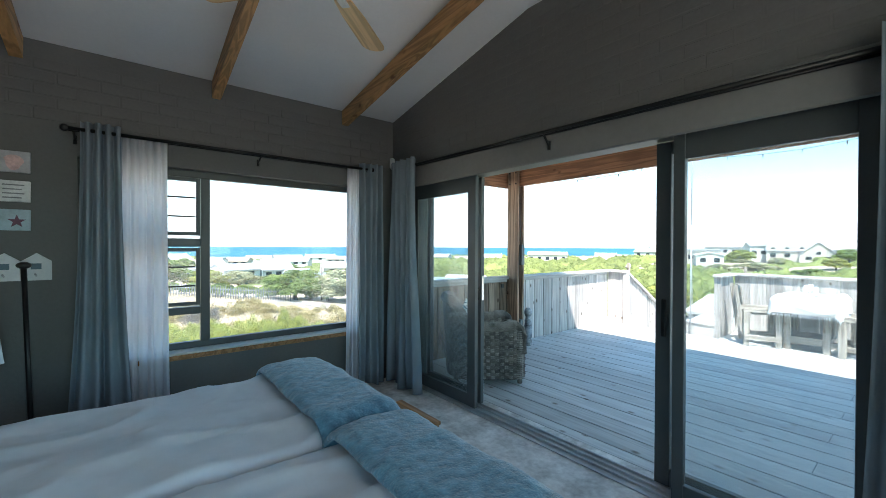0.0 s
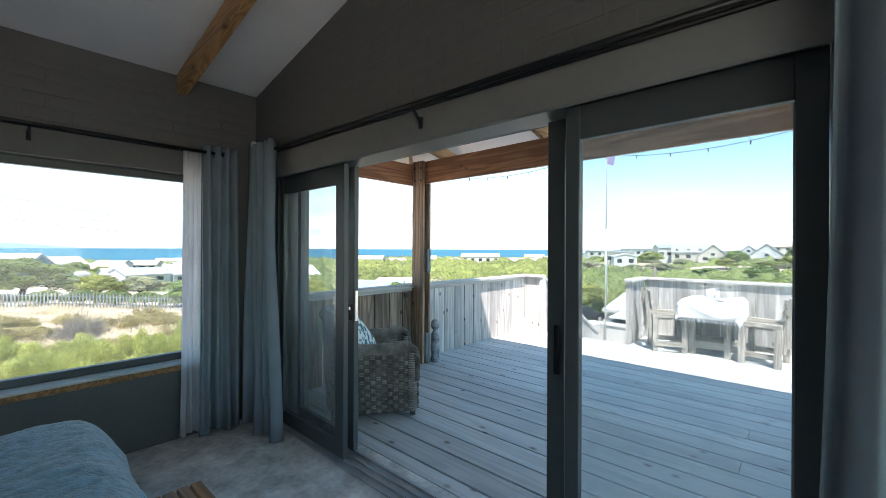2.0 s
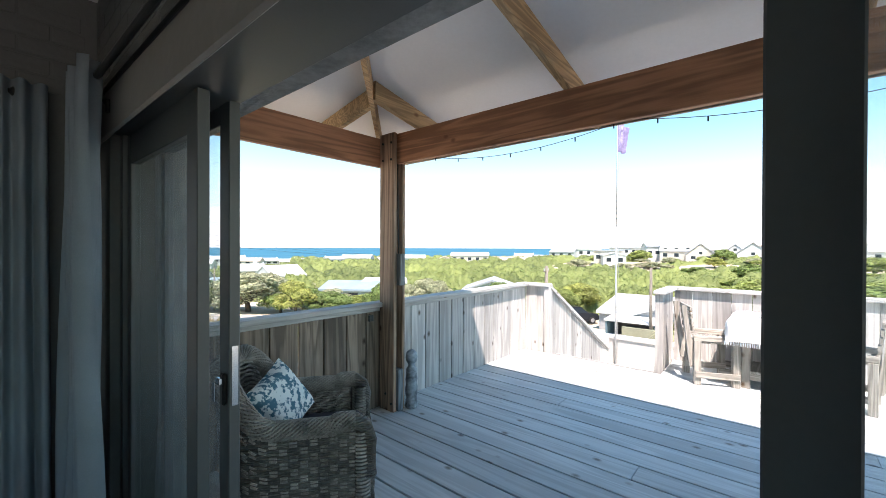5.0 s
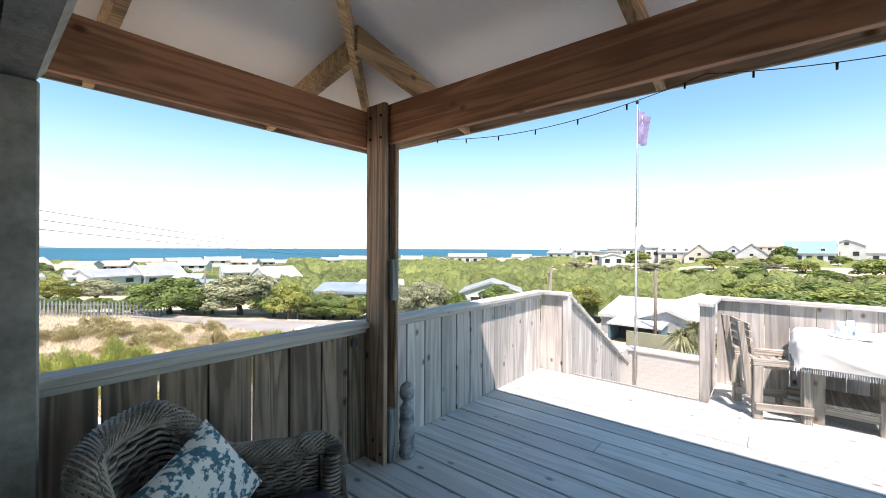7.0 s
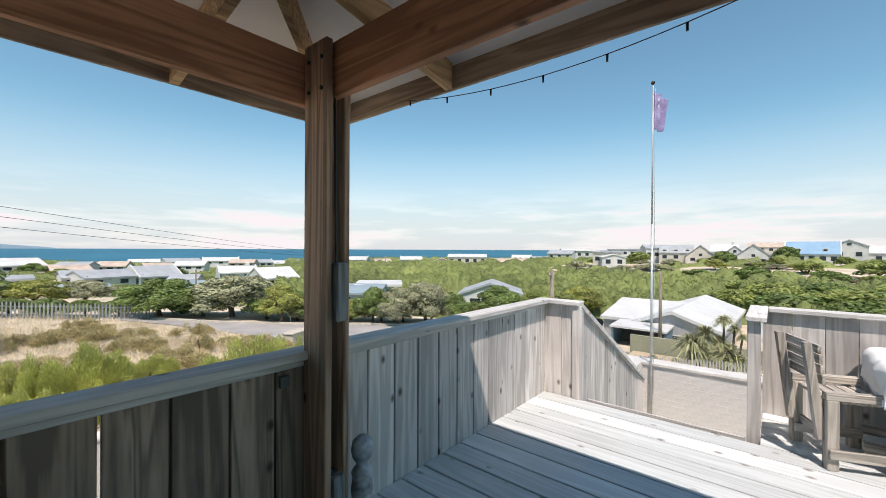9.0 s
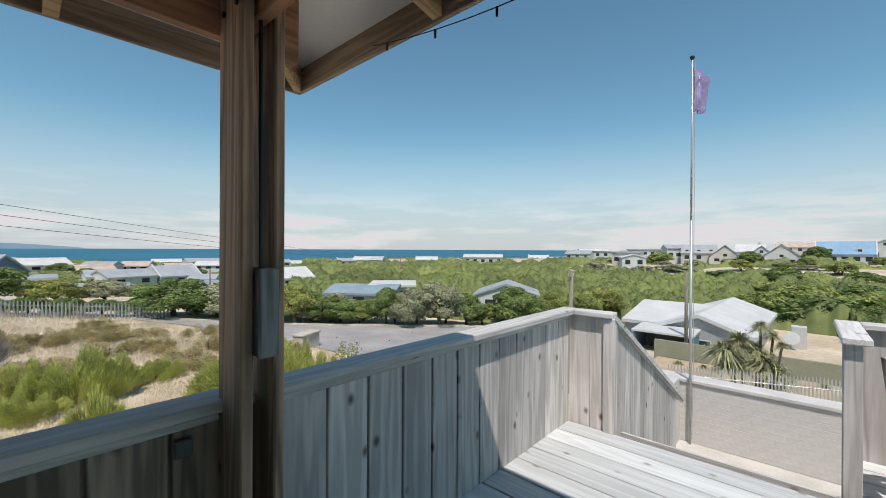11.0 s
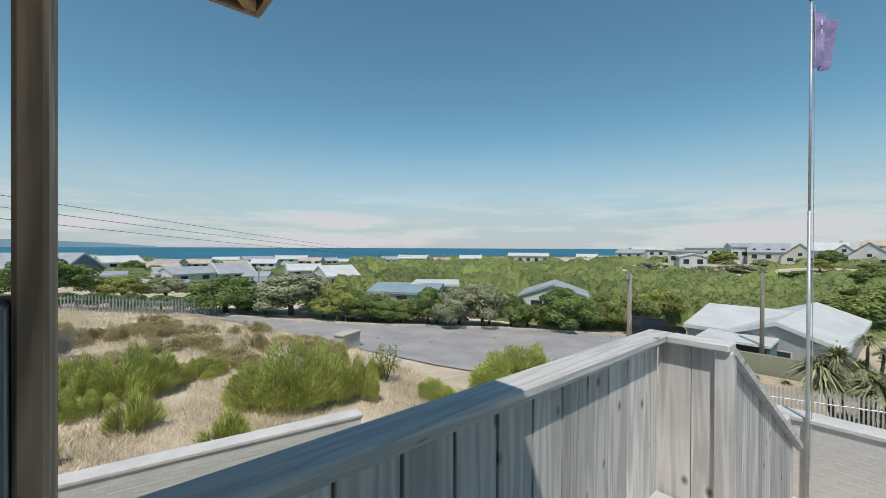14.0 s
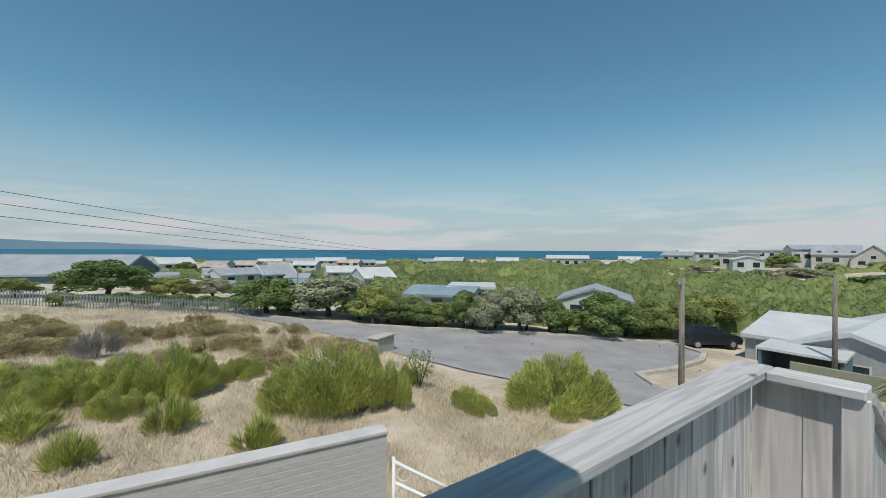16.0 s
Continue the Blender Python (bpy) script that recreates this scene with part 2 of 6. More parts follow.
def mesh(name, bm, material, smooth=False):
    me = bpy.data.meshes.new(name)
    bm.to_mesh(me)
    bm.free()
    me.materials.append(material)
    if smooth:
        me.shade_smooth()
    return me


def part(name, bm, material, parent=None, label="", smooth=False):
    ob = new(name, bm if isinstance(bm, bpy.types.Mesh) else mesh(name, bm, material, smooth))
    ob.parent = parent
    if label:
        ob["label"] = label
    return ob


def structure(name, bm, material, label, category, smooth=False):
    return tagged(part(name, bm, material, None, label, smooth), label, category, kind="structure")


def thing(name, label, category, at=(0, 0, 0), turn=0.0, group=""):
    ob = new(name)
    ob.empty_display_size = 0.1
    ob.matrix_world = pose(*at, 0, 0, turn)
    return tagged(ob, label, category, group)


def from_arrays(name, verts, faces, material):
    me = bpy.data.meshes.new(name)
    me.from_pydata(verts, [], faces)
    me.materials.append(material)
    return me


UNIT = {}


def piece(name, parent, material, x0, x1, y0, y1, z0, z1, bev=0.004, turn=None):
    """One board or block, on a mesh shared by all pieces of that size."""
    key = (name, material.name, round(x1 - x0, 3), round(y1 - y0, 3), round(z1 - z0, 3))
    if key not in UNIT:
        a, b, c = (x1 - x0) / 2, (y1 - y0) / 2, (z1 - z0) / 2
        UNIT[key] = mesh(name, box(-a, a, -b, b, -c, c, bev=bev), material)
    ob = new(name, UNIT[key])
    ob.parent = parent
    ob.matrix_basis = Matrix.Translation(((x0 + x1) / 2, (y0 + y1) / 2, (z0 + z1) / 2)) @ (turn or Matrix())
    return ob


# ---- the house: room, roof ----
SLOPE, EAVE_Z = 0.21, 2.865


def roof_z(x, y):
    return EAVE_Z + SLOPE * min(-y, 1.91 - x, y + 6.0)


structure("threshold", box(0.10, 0.326, -3.755, -0.325, -0.12, -0.003), M_CONC, "concrete door threshold under the sliding track", "threshold")
structure("floor", box(-4.6, 0.10, -5.0, 0.0, -0.12, 0.0), M_CONC, "rough bare grey concrete floor", "floor")
# window wall with its opening
wn1 = bmesh.new()
WX0, WX1, WZ0, WZ1 = -2.62, -0.22, 0.60, 2.10
for a in ((-4.85, WX0, 0.0, 0.25, -0.4, 2.78), (WX1, 0.32, 0.0, 0.25, -0.4, 2.78), (WX0, WX1, 0.0, 0.25, -0.4, WZ0),
          (WX0, WX1, 0.0, 0.25, WZ1, 2.78), (-4.85, 0.32, 0.0, 0.12, 2.78, 2.862)):
    boxm(wn1, *a)
wall_n = structure("wall_north", wn1, M_WALL, "dark grey painted brick wall with a wide window", "wall")
# door wall with its opening, top follows the roof
DY0, DY1, DZ = -0.30, -3.76, 2.16
we = prism([(-0.0, -0.4), (-0.0, EAVE_Z - 0.004), (-1.91, 3.262), (-4.09, 3.262), (-5.25, 3.02), (-5.25, -0.4), (DY1, -0.4), (DY1, DZ),
            (DY0, DZ), (DY0, -0.4)], 0, 0.0, 0.32)
wall_e = structure("wall_east", we, M_WALL, "dark grey painted brick gable wall with sliding doors", "wall")
# unseen wall; its opening is made up to hold the fill lamp
ws = bmesh.new()
for a in ((-4.85, -4.0, -5.25, -5.0, -0.4, 3.06), (-0.6, 0.0, -5.25, -5.0, -0.4, 3.06), (-4.0, -0.6, -5.25, -5.0, -0.4, 0.7), (-4.0, -0.6, -5.25, -5.0, 2.4, 3.06)):
    boxm(ws, *a)
structure("wall_south", ws, M_WALL, "plain dark grey painted wall", "wall")
structure("wall_west", prism([(0, -0.4), (0, 2.862), (-3.0, 3.49), (-5.0, 3.06), (-5.0, -0.4)], 0, -4.85, -4.6), M_WALL,
          "plain dark grey painted wall", "wall")
# lintel band over the doors, proud of the wall
lint = box(-0.022, -0.001, -4.3, -0.02, 2.085, 2.30, bev=0.01)
structure("trim", lint, M_WALLS, "smooth dark grey plastered lintel over the sliding doors", "trim")
structure("lintel_outside", prism([(0.245, 2.142), (0.245, 2.157), (0.322, 2.157), (0.322, 2.32), (0.37, 2.32), (0.36, 2.175), (0.335, 2.138)], 1, DY1 + 0.003, DY0 - 0.003), M_EXT,
          "rough grey cement lintel edge above the deck", "trim")
structure("reveal", box(0.246, 0.345, DY0 - 0.022, DY0 - 0.001, 0.0, 2.138, bev=0.008), M_EXT, "rough grey cement door reveal", "trim")
# roof boards: one slab with three planes
rb = bmesh.new()
B, C2, D2, E2, A2, F2 = (2.82, 0.93), (-1.09, -3.0), (-4.95, -3.0), (2.82, -6.93), (-4.95, 0.93), (-4.95, -6.93)
for poly in ((A2, B, C2, D2), (B, E2, C2), (D2, C2, E2, F2)):
    lo = [rb.verts.new((x, y, roof_z(x, y))) for x, y in poly]
    hi = [rb.verts.new((x, y, roof_z(x, y) + 0.06)) for x, y in poly]
    rb.faces.new(lo[::-1]), rb.faces.new(hi)
    for i in range(len(poly)):
        j = (i + 1) % len(poly)
        rb.faces.new((lo[i], lo[j], hi[j], hi[i]))
structure("ceiling", rb, M_CEIL, "white board ceiling sloping up under the hipped roof", "ceiling")

# beams in the room
for bx in (-0.58, -1.75, -2.92, -4.09):
    b = prism([(-2.98, roof_z(bx, -2.98) - 0.15), (0.0, EAVE_Z - 0.15), (0.0, EAVE_Z - 0.004), (-2.98, roof_z(bx, -2.98) - 0.004)],
              0, -0.033, 0.033)
    ob = part("ceiling_beam", b, M_BEAM)
    ob.matrix_world = Matrix.Translation((bx, 0, 0))
    tagged(ob, "orange-brown pine beam sloping along the white ceiling", "beam", "ceiling beams")

# rod and bracket, curtains
def curtain(name, label, p, q, z0, z1, folds, depth, material, group, flare=0.0, seed=1):
    """A hanging cloth from p to q in plan, folded, wider at the foot by flare; with rings' eyelets at its head."""
    rnd = random.Random(seed)
    n, rows = folds * 10, 14
    ph = [rnd.uniform(-0.5, 0.5) for _ in range(folds + 1)]
    p, q = Vector(p), Vector(q)
    d = (q - p)
    side = Vector((-d.y, d.x)).normalized()
    vs, fs = [], []
    for r in range(rows + 1):
        v = r / rows
        for i in range(n + 1):
            u = i / n
            k = u * folds
            a = 2 * math.pi * (k + 0.22 * ph[int(min(k, folds))] * v)
            amp = depth * (0.75 + 0.5 * math.sin(3.1 * k + seed) * v)
            uu = (u - 0.5) * (1 + flare * v * v) + 0.5
            w = p + d * uu + side * (amp * math.sin(a) + 0.012 * math.sin(5 * v + 2 * k))
            vs.append((w.x, w.y, z1 + (z0 - z1) * v + (0.015 * math.sin(k * 2.3 + seed) if r == rows else 0)))
    for r in range(rows):
        for i in range(n):
            a = r * (n + 1) + i
            fs.append((a, a + 1, a + n + 2, a + n + 1))
    me = from_arrays(name, vs, fs, material)
    me.shade_smooth()
    ob = new(name, me)
    so = ob.modifiers.new("cloth", 'SOLIDIFY')
    so.thickness = 0.003
    return tagged(ob, label, "curtain", group)


def rod(name, p, q, label):
    t = thing(name, label, "curtain rod", p)
    d = Vector(q) - Vector(p)
    s = Vector((-d.y, d.x, 0)).normalized()
    for k, (off, rr) in enumerate(((0.0, 0.014), (0.055, 0.010))):
        part("rod", tube(bmesh.new(), s * off, d + s * off, rr), M_BLACK, t, smooth=True)
    for e in (Vector((0, 0, 0)), d):
        f = bmesh.new()
        bmesh.ops.create_uvsphere(f, u_segments=10, v_segments=8, radius=0.026, matrix=Matrix.Translation(e))
        part("finial", f, M_BLACK, t, "black ball finial", smooth=True)
    return t, d, s


r1, d1, s1 = rod("curtain_rod", (-2.68, -0.10, 2.275), (-0.30, -0.10, 2.275), "black double curtain rod above the window")
for k in (0.02, 0.53, 0.97):
    bm = tube(bmesh.new(), d1 * k + Vector((0, 0.10, -0.06)), d1 * k + Vector((0, 0.0, -0.02)), 0.008)
    part("bracket", tube(bm, d1 * k + Vector((0, 0.1, -0.09)), d1 * k + Vector((0, 0.1, -0.03)), 0.012), M_BLACK, r1)
r2, d2, s2 = rod("curtain_rod", (-0.085, -0.34, 2.300), (-0.085, -4.35, 2.235), "black double curtain rod above the sliding doors")
for k in (0.02, 0.445, 0.97):
    bm = tube(bmesh.new(), d2 * k + Vector((0.06, 0, -0.085)), d2 * k + Vector((0.0, 0.0, -0.02)), 0.008)
    part("bracket", tube(bm, d2 * k + Vector((0.06, 0, -0.115)), d2 * k + Vector((0.06, 0, -0.055)), 0.012), M_BLACK, r2)
curtain("curtain", "grey cloth curtain hanging open beside the window", (-2.60, -0.11), (-2.38, -0.11), 0.02, 2.33, 4, 0.045, M_CURT,
        "grey curtains", 0.75, 1)
curtain("sheer_curtain", "white sheer curtain gathered beside the window", (-2.38, -0.07), (-2.10, -0.07), 0.04, 2.28, 6, 0.022, M_SHEER,
        "sheer curtains", 0.15, 2)
curtain("sheer_curtain", "white sheer curtain gathered in the window corner", (-0.585, -0.07), (-0.45, -0.07), 0.04, 2.28, 4, 0.02, M_SHEER,
        "sheer curtains", 0.35, 3)
curtain("curtain", "grey cloth curtain gathered in the corner by the window", (-0.47, -0.11), (-0.20, -0.12), 0.02, 2.33, 4, 0.045, M_CURT,
        "grey curtains", 0.1, 4)
curtain("curtain", "grey cloth curtain gathered in the corner by the doors", (-0.11, -0.15), (-0.11, -0.60), 0.02, 2.36, 5, 0.055, M_CURT,
        "grey curtains", 0.32, 5)
curtain("curtain", "grey cloth curtain hanging open beside the sliding doors", (-0.14, -3.71), (-0.14, -4.30), 0.02, 2.33, 5, 0.065, M_CURT,
        "grey curtains", 0.2, 6)

# window: frame, mullion, vents with bars, panes, sill
win = tagged(thing("window_1", "wide grey aluminium window with burglar bars in its vents", "window", (WX0, 0.14, WZ0)), kind="structure")
W, H = WX1 - WX0, WZ1 - WZ0
MX = -1.80 - WX0
for nm, a in (("frame", (0, W, -0.03, 0.03, 0, 0.055)), ("frame", (0, W, -0.03, 0.03, H - 0.055, H)), ("frame", (0, 0.05, -0.03, 0.03, 0.055, H - 0.055)),
              ("frame", (W - 0.05, W, -0.03, 0.03, 0.055, H - 0.055)), ("mullion", (MX - 0.05, MX + 0.02, -0.035, 0.035, 0.055, H - 0.055)),
              ("transom", (0.05, MX - 0.05, -0.032, 0.032, 0.86, 0.93)), ("transom", (0.05, MX - 0.05, -0.032, 0.032, 0.29, 0.35))):
    part(nm, box(*a, bev=0.004), M_ALU, win)
for z0, z1 in ((0.955, H - 0.06), (0.365, 0.85)):
    sash = part("sash", box(MX - 0.085, MX - 0.055, -0.05, -0.02, z0, z1, bev=0.003), M_ALU, win)
    for a in ((0.055, 0.085, -0.05, -0.02, z0, z1), (0.085, MX - 0.085, -0.05, -0.02, z0, z0 + 0.03), (0.085, MX - 0.085, -0.05, -0.02, z1 - 0.03, z1)):
        part("sash_rail", box(*a, bev=0.003), M_ALU, sash)
    for k in (1, 2):
        zz = z0 + (z1 - z0) * k / 3
        part("burglar_bar", box(0.085, MX - 0.085, 0.0, 0.012, zz - 0.006, zz + 0.006), M_BLACK, win)
for a in ((0.05, MX - 0.05, 0.008, 0.012, 0.055, H - 0.055), (MX + 0.02, W - 0.05, -0.002, 0.002, 0.055, H - 0.055)):
    part("pane", box(*a), M_GLASS, win).visible_shadow = False
part("sill", box(-0.02, W + 0.02, -0.175, -0.035, -0.035, 0.004, bev=0.004), mat("pale_sill_paint", (0.55, 0.56, 0.56), 0.4, 0.05), win, "pale painted window sill")
part("sill_edge", box(-0.03, W + 0.03, -0.19, -0.177, -0.05, -0.012, bev=0.003), M_SLAT, win, "wooden edge under the sill")

# sliding doors: two panels each side, the middle open
door = tagged(thing("door_1", "grey aluminium sliding glass doors standing open in the middle", "door", (0.0, 0.0, 0.0)), kind="structure")
for nm, a in (("track", (0.03, 0.24, DY1, DY0, 0.0, 0.012)), ("track_rail", (0.075, 0.085, DY1, DY0, 0.012, 0.03)),
              ("track_rail", (0.135, 0.145, DY1, DY0, 0.012, 0.03)), ("track_rail", (0.195, 0.205, DY1, DY0, 0.012, 0.03)),
              ("head", (0.004, 0.23, DY1, DY0, 2.112, DZ - 0.003)), ("jamb", (0.04, 0.23, DY0 - 0.045, DY0 - 0.002, 0.012, 2.11)),
              ("jamb", (0.04, 0.23, DY1 + 0.002, DY1 + 0.045, 0.012, 2.11))):
    part(nm, box(*a, bev=0.002), M_STEEL if nm.startswith("track") else M_ALU, door)


def panel(y0, y1, x, sl, sr, handle=None):
    """A glazed leaf from y0 down to y1 with stiles sl and sr wide."""
    zt = 1.965 if x < 0.1 else 2.03
    p = part("door_panel", box(x - 0.02, x + 0.02, y1, y1 + sr, 0.03, 2.106, bev=0.003), M_ALU, door)
    part("stile", box(x - 0.02, x + 0.02, y0 - sl, y0, 0.03, 2.106, bev=0.003), M_ALU, p)
    part("bottom_rail", box(x - 0.018, x + 0.018, y1 + sr, y0 - sl, 0.03, 0.14, bev=0.003), M_ALU, p)
    part("top_rail", box(x - 0.018, x + 0.018, y1 + sr, y0 - sl, zt, 2.106, bev=0.003), M_ALU, p)
    part("pane", box(x - 0.003, x + 0.003, y1 + sr, y0 - sl, 0.14, zt), M_GLASS, p).visible_shadow = False
    return p


pl1 = panel(-0.345, -1.285, 0.08, 0.06, 0.10)
pl2 = panel(-0.42, -1.24, 0.20, 0.05, 0.085)
pr1 = panel(-2.908, -3.71, 0.08, 0.06, 0.075)
pr2 = panel(-2.765, -3.70, 0.20, 0.086, 0.07)
part("pull_handle", box(0.165, 0.18, -2.832, -2.80, 0.93, 1.16, bev=0.006), M_BLACK, pr2, "black recessed pull handle")
lk = part("lock", box(0.165, 0.18, -1.225, -1.19, 0.98, 1.10, bev=0.006), M_BLACK, pl2, "black latch with a chrome key")
part("lock_body", box(0.15, 0.165, -1.222, -1.193, 1.06, 1.085, bev=0.003), M_CHROME, pl2, "chrome key barrel")
part("key", box(0.138, 0.144, -1.215, -1.199, 1.0, 1.072, bev=0.002), M_CHROME, pl2, "small chrome key")
part("strike_plate", box(0.19, 0.212, -1.2435, -1.2405, 0.98, 1.20), M_CHROME, pl2, "long steel strike plate")

# ---- deck ----
deck = structure("deck_frame", box(0.34, 5.22, -7.2, 0.28, -0.38, -0.14), wood("dark_joist", (0.12, 0.10, 0.08), 0), "timber deck frame under the boards", "deck")
P = 0.2212
DECK_X0 = 0.234
for k in range(26):
    x = DECK_X0 + P * k
    y1 = 0.222 if x < 5.10 else -1.66
    ends = [-7.2, (-4.3, -3.35, -5.1)[k % 3], y1]
    if k % 4 == 2 and x > 2.0:
        ends.insert(2, (-2.02, -1.1)[(k // 4) % 2])
    ends = [e for e in ends if e <= y1]
    for a, b in zip(ends, ends[1:]):
        if b - a > 0.1:
            piece("deck_board", deck, M_DECK, max(x + 0.008, 0.33), x + P - 0.008, a + 0.0015, b - 0.0015, -0.038, 0.0, bev=0.003)

# porch beams, post, rafters
part_porch = thing("porch_frame", "brown pine porch frame with hipped rafters under the roof", "porch", (2.2, 0.1, 0.0))
part_porch.matrix_world = Matrix()


M_SPACER = wood("blue_grey_weathered_block", (0.20, 0.215, 0.225), 2, (0.08, 0.07, 0.06), 0.4, 0.8)


def porch(name, bm, m, label=""):
    return part(name, bm, m, part_porch, label)


porch("beam", box(0.33, 2.44, 0.20, 0.25, 2.35, 2.625, bev=0.005), M_BEAMX, "brown pine beam on edge")
porch("beam", box(2.183, 2.232, -6.8, 0.198, 2.365, 2.65, bev=0.005), M_BEAMY, "brown pine beam on edge")
for a in ((2.13, 2.172), (2.243, 2.28)):
    porch("post", box(a[0], a[1], -0.008, 0.195, 0.0, 2.655, bev=0.006), M_POST, "weathered pine post plank")
for z0, z1 in ((0.0, 0.40), (1.20, 1.505)):
    porch("spacer_block", box(2.174, 2.241, -0.05 if z0 else -0.03, 0.12, z0 + 0.004, z1, bev=0.006), M_SPACER, "blue-grey spacer block between the planks")
for y in (0.03, 0.145):
    for z in (2.40, 2.56):
        porch("bolt", tube(bmesh.new(), (2.122, y, z), (2.131, y, z), 0.011), M_BLACK)
for y in (0.02, 0.10):
    porch("bolt", tube(bmesh.new(), (2.122, y, 0.06 + y), (2.131, y, 0.06 + y), 0.011), M_BLACK)


cb_ = tube(bmesh.new(), (2.199, 0.0, 1.50), (2.206, 0.03, 2.64), 0.007, seg=8)
porch("cable", cb_, M_BLACK, "thin black cable between the post planks")


def rafter(p, q, depth, w, m=M_RAFT):
    """A rafter on edge between two plan points, its back against the roof boards."""
    bm = bmesh.new()
    p, q = Vector(p), Vector(q)
    s = Vector((-(q - p).y, (q - p).x)).normalized() * w / 2
    v = []
    for e in (p, q):
        zt = roof_z(e.x, e.y) - 0.004
        for zz in (zt - depth, zt):
            for k in (-1, 1):
                v.append(bm.verts.new((e.x + s.x * k, e.y + s.y * k, zz)))
    for f in ((0, 1, 3, 2), (4, 5, 7, 6), (0, 1, 5, 4), (2, 3, 7, 6), (0, 2, 6, 4), (1, 3, 7, 5)):
        bm.faces.new([v[k] for k in f])
    bmesh.ops.recalc_face_normals(bm, faces=bm.faces)
    return porch("rafter", bm, m)


rafter((2.80, 0.90), (0.30, -1.60), 0.155, 0.038)
for rx in (1.73, 0.64):
    rafter((rx, 0.91), (rx, rx - 1.93), 0.150, 0.05)
for ry in (-0.26, -1.67, -3.08, -4.49, -5.9):
    rafter((2.80, ry), (max(ry + 1.93, 0.29), ry), 0.150, 0.05)
# fascias
porch("fascia", box(-4.95, 2.845, 0.932, 0.957, 2.53, 2.735, bev=0.003), M_FASX, "weathered fascia board")
porch("fascia", box(2.822, 2.847, -6.93, 0.930, 2.53, 2.735, bev=0.003), M_FASY, "weathered fascia board")

# string lights along the beam
sl = thing("string_lights", "thin black string of small lights along the porch beam", "string lights", (2.17, 0, 2.3))
sl.matrix_world = Matrix()
wire = bmesh.new()
pts = []
for y0, y1, sag in ((0.17, -1.89, 0.115), (-1.89, -3.95, 0.12), (-3.95, -6.0, 0.11)):
    for k in range(20):
        f = k / 20
        pts.append(Vector((2.808, y0 + (y1 - y0) * f, 2.56 - sag * 4 * f * (1 - f))))
for a, b in zip(pts, pts[1:]):
    tube(wire, a, b, 0.0025, seg=5)
part("cable", wire, M_BLACK, sl)
for a in pts[1::3]:
    part("bulb", tube(bmesh.new(), a + Vector((0, 0, -0.035)), a, 0.005, 0.006, seg=6), M_BLACK, sl)

# railings
RZ = 1.03


def rail_run(name, label):
    t = thing(name, label, "railing", (0, 0, 0))
    return t


rail = rail_run("railing", "weathered board railing with a flat cap along the deck")
JOINTS = [0.345, 0.588, 0.819, 1.047, 1.294, 1.527, 1.768, 1.99, 2.175, 2.367] + [2.597 + 0.2302 * q for q in range(11)] + [5.117]
for k, (a, b) in enumerate(zip(JOINTS, JOINTS[1:])):
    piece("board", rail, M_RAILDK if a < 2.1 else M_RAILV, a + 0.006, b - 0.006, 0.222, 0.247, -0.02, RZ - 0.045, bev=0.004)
    # dark battens added behind the joints close the view through the gaps
    if k not in (0, 1, 3) and b < 5.0:
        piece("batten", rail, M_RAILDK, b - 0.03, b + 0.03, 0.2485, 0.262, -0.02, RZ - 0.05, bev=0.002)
part("cap", box(0.325, 5.19, 0.15, 0.305, RZ - 0.045, RZ, bev=0.007), M_RAILX, rail, "thick flat cap, bluish in the shade")
part("runner", box(0.34, 5.06, 0.197, 0.220, RZ - 0.085, RZ - 0.047, bev=0.004), M_RAILX, rail)
for px in (0.34, 1.86, 3.55):
    part("rail_post", box(px, px + 0.07, 0.249, 0.33, -0.3, RZ - 0.047), M_POST, rail)
for y0, y1 in ((0.218, 0.03), (0.025, -0.10)):
    piece("board", rail, M_RAILV, 5.112, 5.137, y1, y0, -0.02, RZ - 0.045, bev=0.002)
part("cap", box(5.045, 5.19, -0.185, 0.148, RZ - 0.045, RZ, bev=0.007), M_RAILY, rail)
part("rail_post", box(5.07, 5.165, -0.195, -0.105, -0.2, RZ - 0.047, bev=0.004), M_RAILV, rail)
part("outlet_box", box(1.99, 2.045, 0.175, 0.196, 0.86, 0.92, bev=0.005), M_ALU, rail, "small grey outlet box")

# sloping stair rail
sr = rail_run("stair_railing", "weathered board railing sloping down beside the deck steps")
S0, S1, ZA, ZB = 5.13, 7.78, 1.00, -0.42
kk = (ZB - ZA) / (S1 - S0)
x = 5.175
while x < 7.5:
    w = 0.15
    top = lambda q: ZA + kk * (q - S0) - 0.045
    bot = lambda q: max(ZA + kk * (q - S0) - 1.12, -1.25)
    part("board", prism([(x, bot(x)), (x + w, bot(x + w)), (x + w, top(x + w)), (x, top(x))], 1, -0.158, -0.133), M_RAILV, sr)
    x += w + 0.006
part("cap", prism([(S0 - 0.03, ZA + 0.016), (S1, ZB), (S1, ZB - 0.05), (S0 - 0.03, ZA - 0.034)], 1, -0.205, -0.09), M_RAILX, sr)
part("cap_edge", prism([(S0 + 0.02, ZA - 0.035), (S1 - 0.02, ZB - 0.047), (S1 - 0.02, ZB - 0.075), (S0 + 0.02, ZA - 0.063)], 1, -0.185, -0.161), M_RAILX, sr)

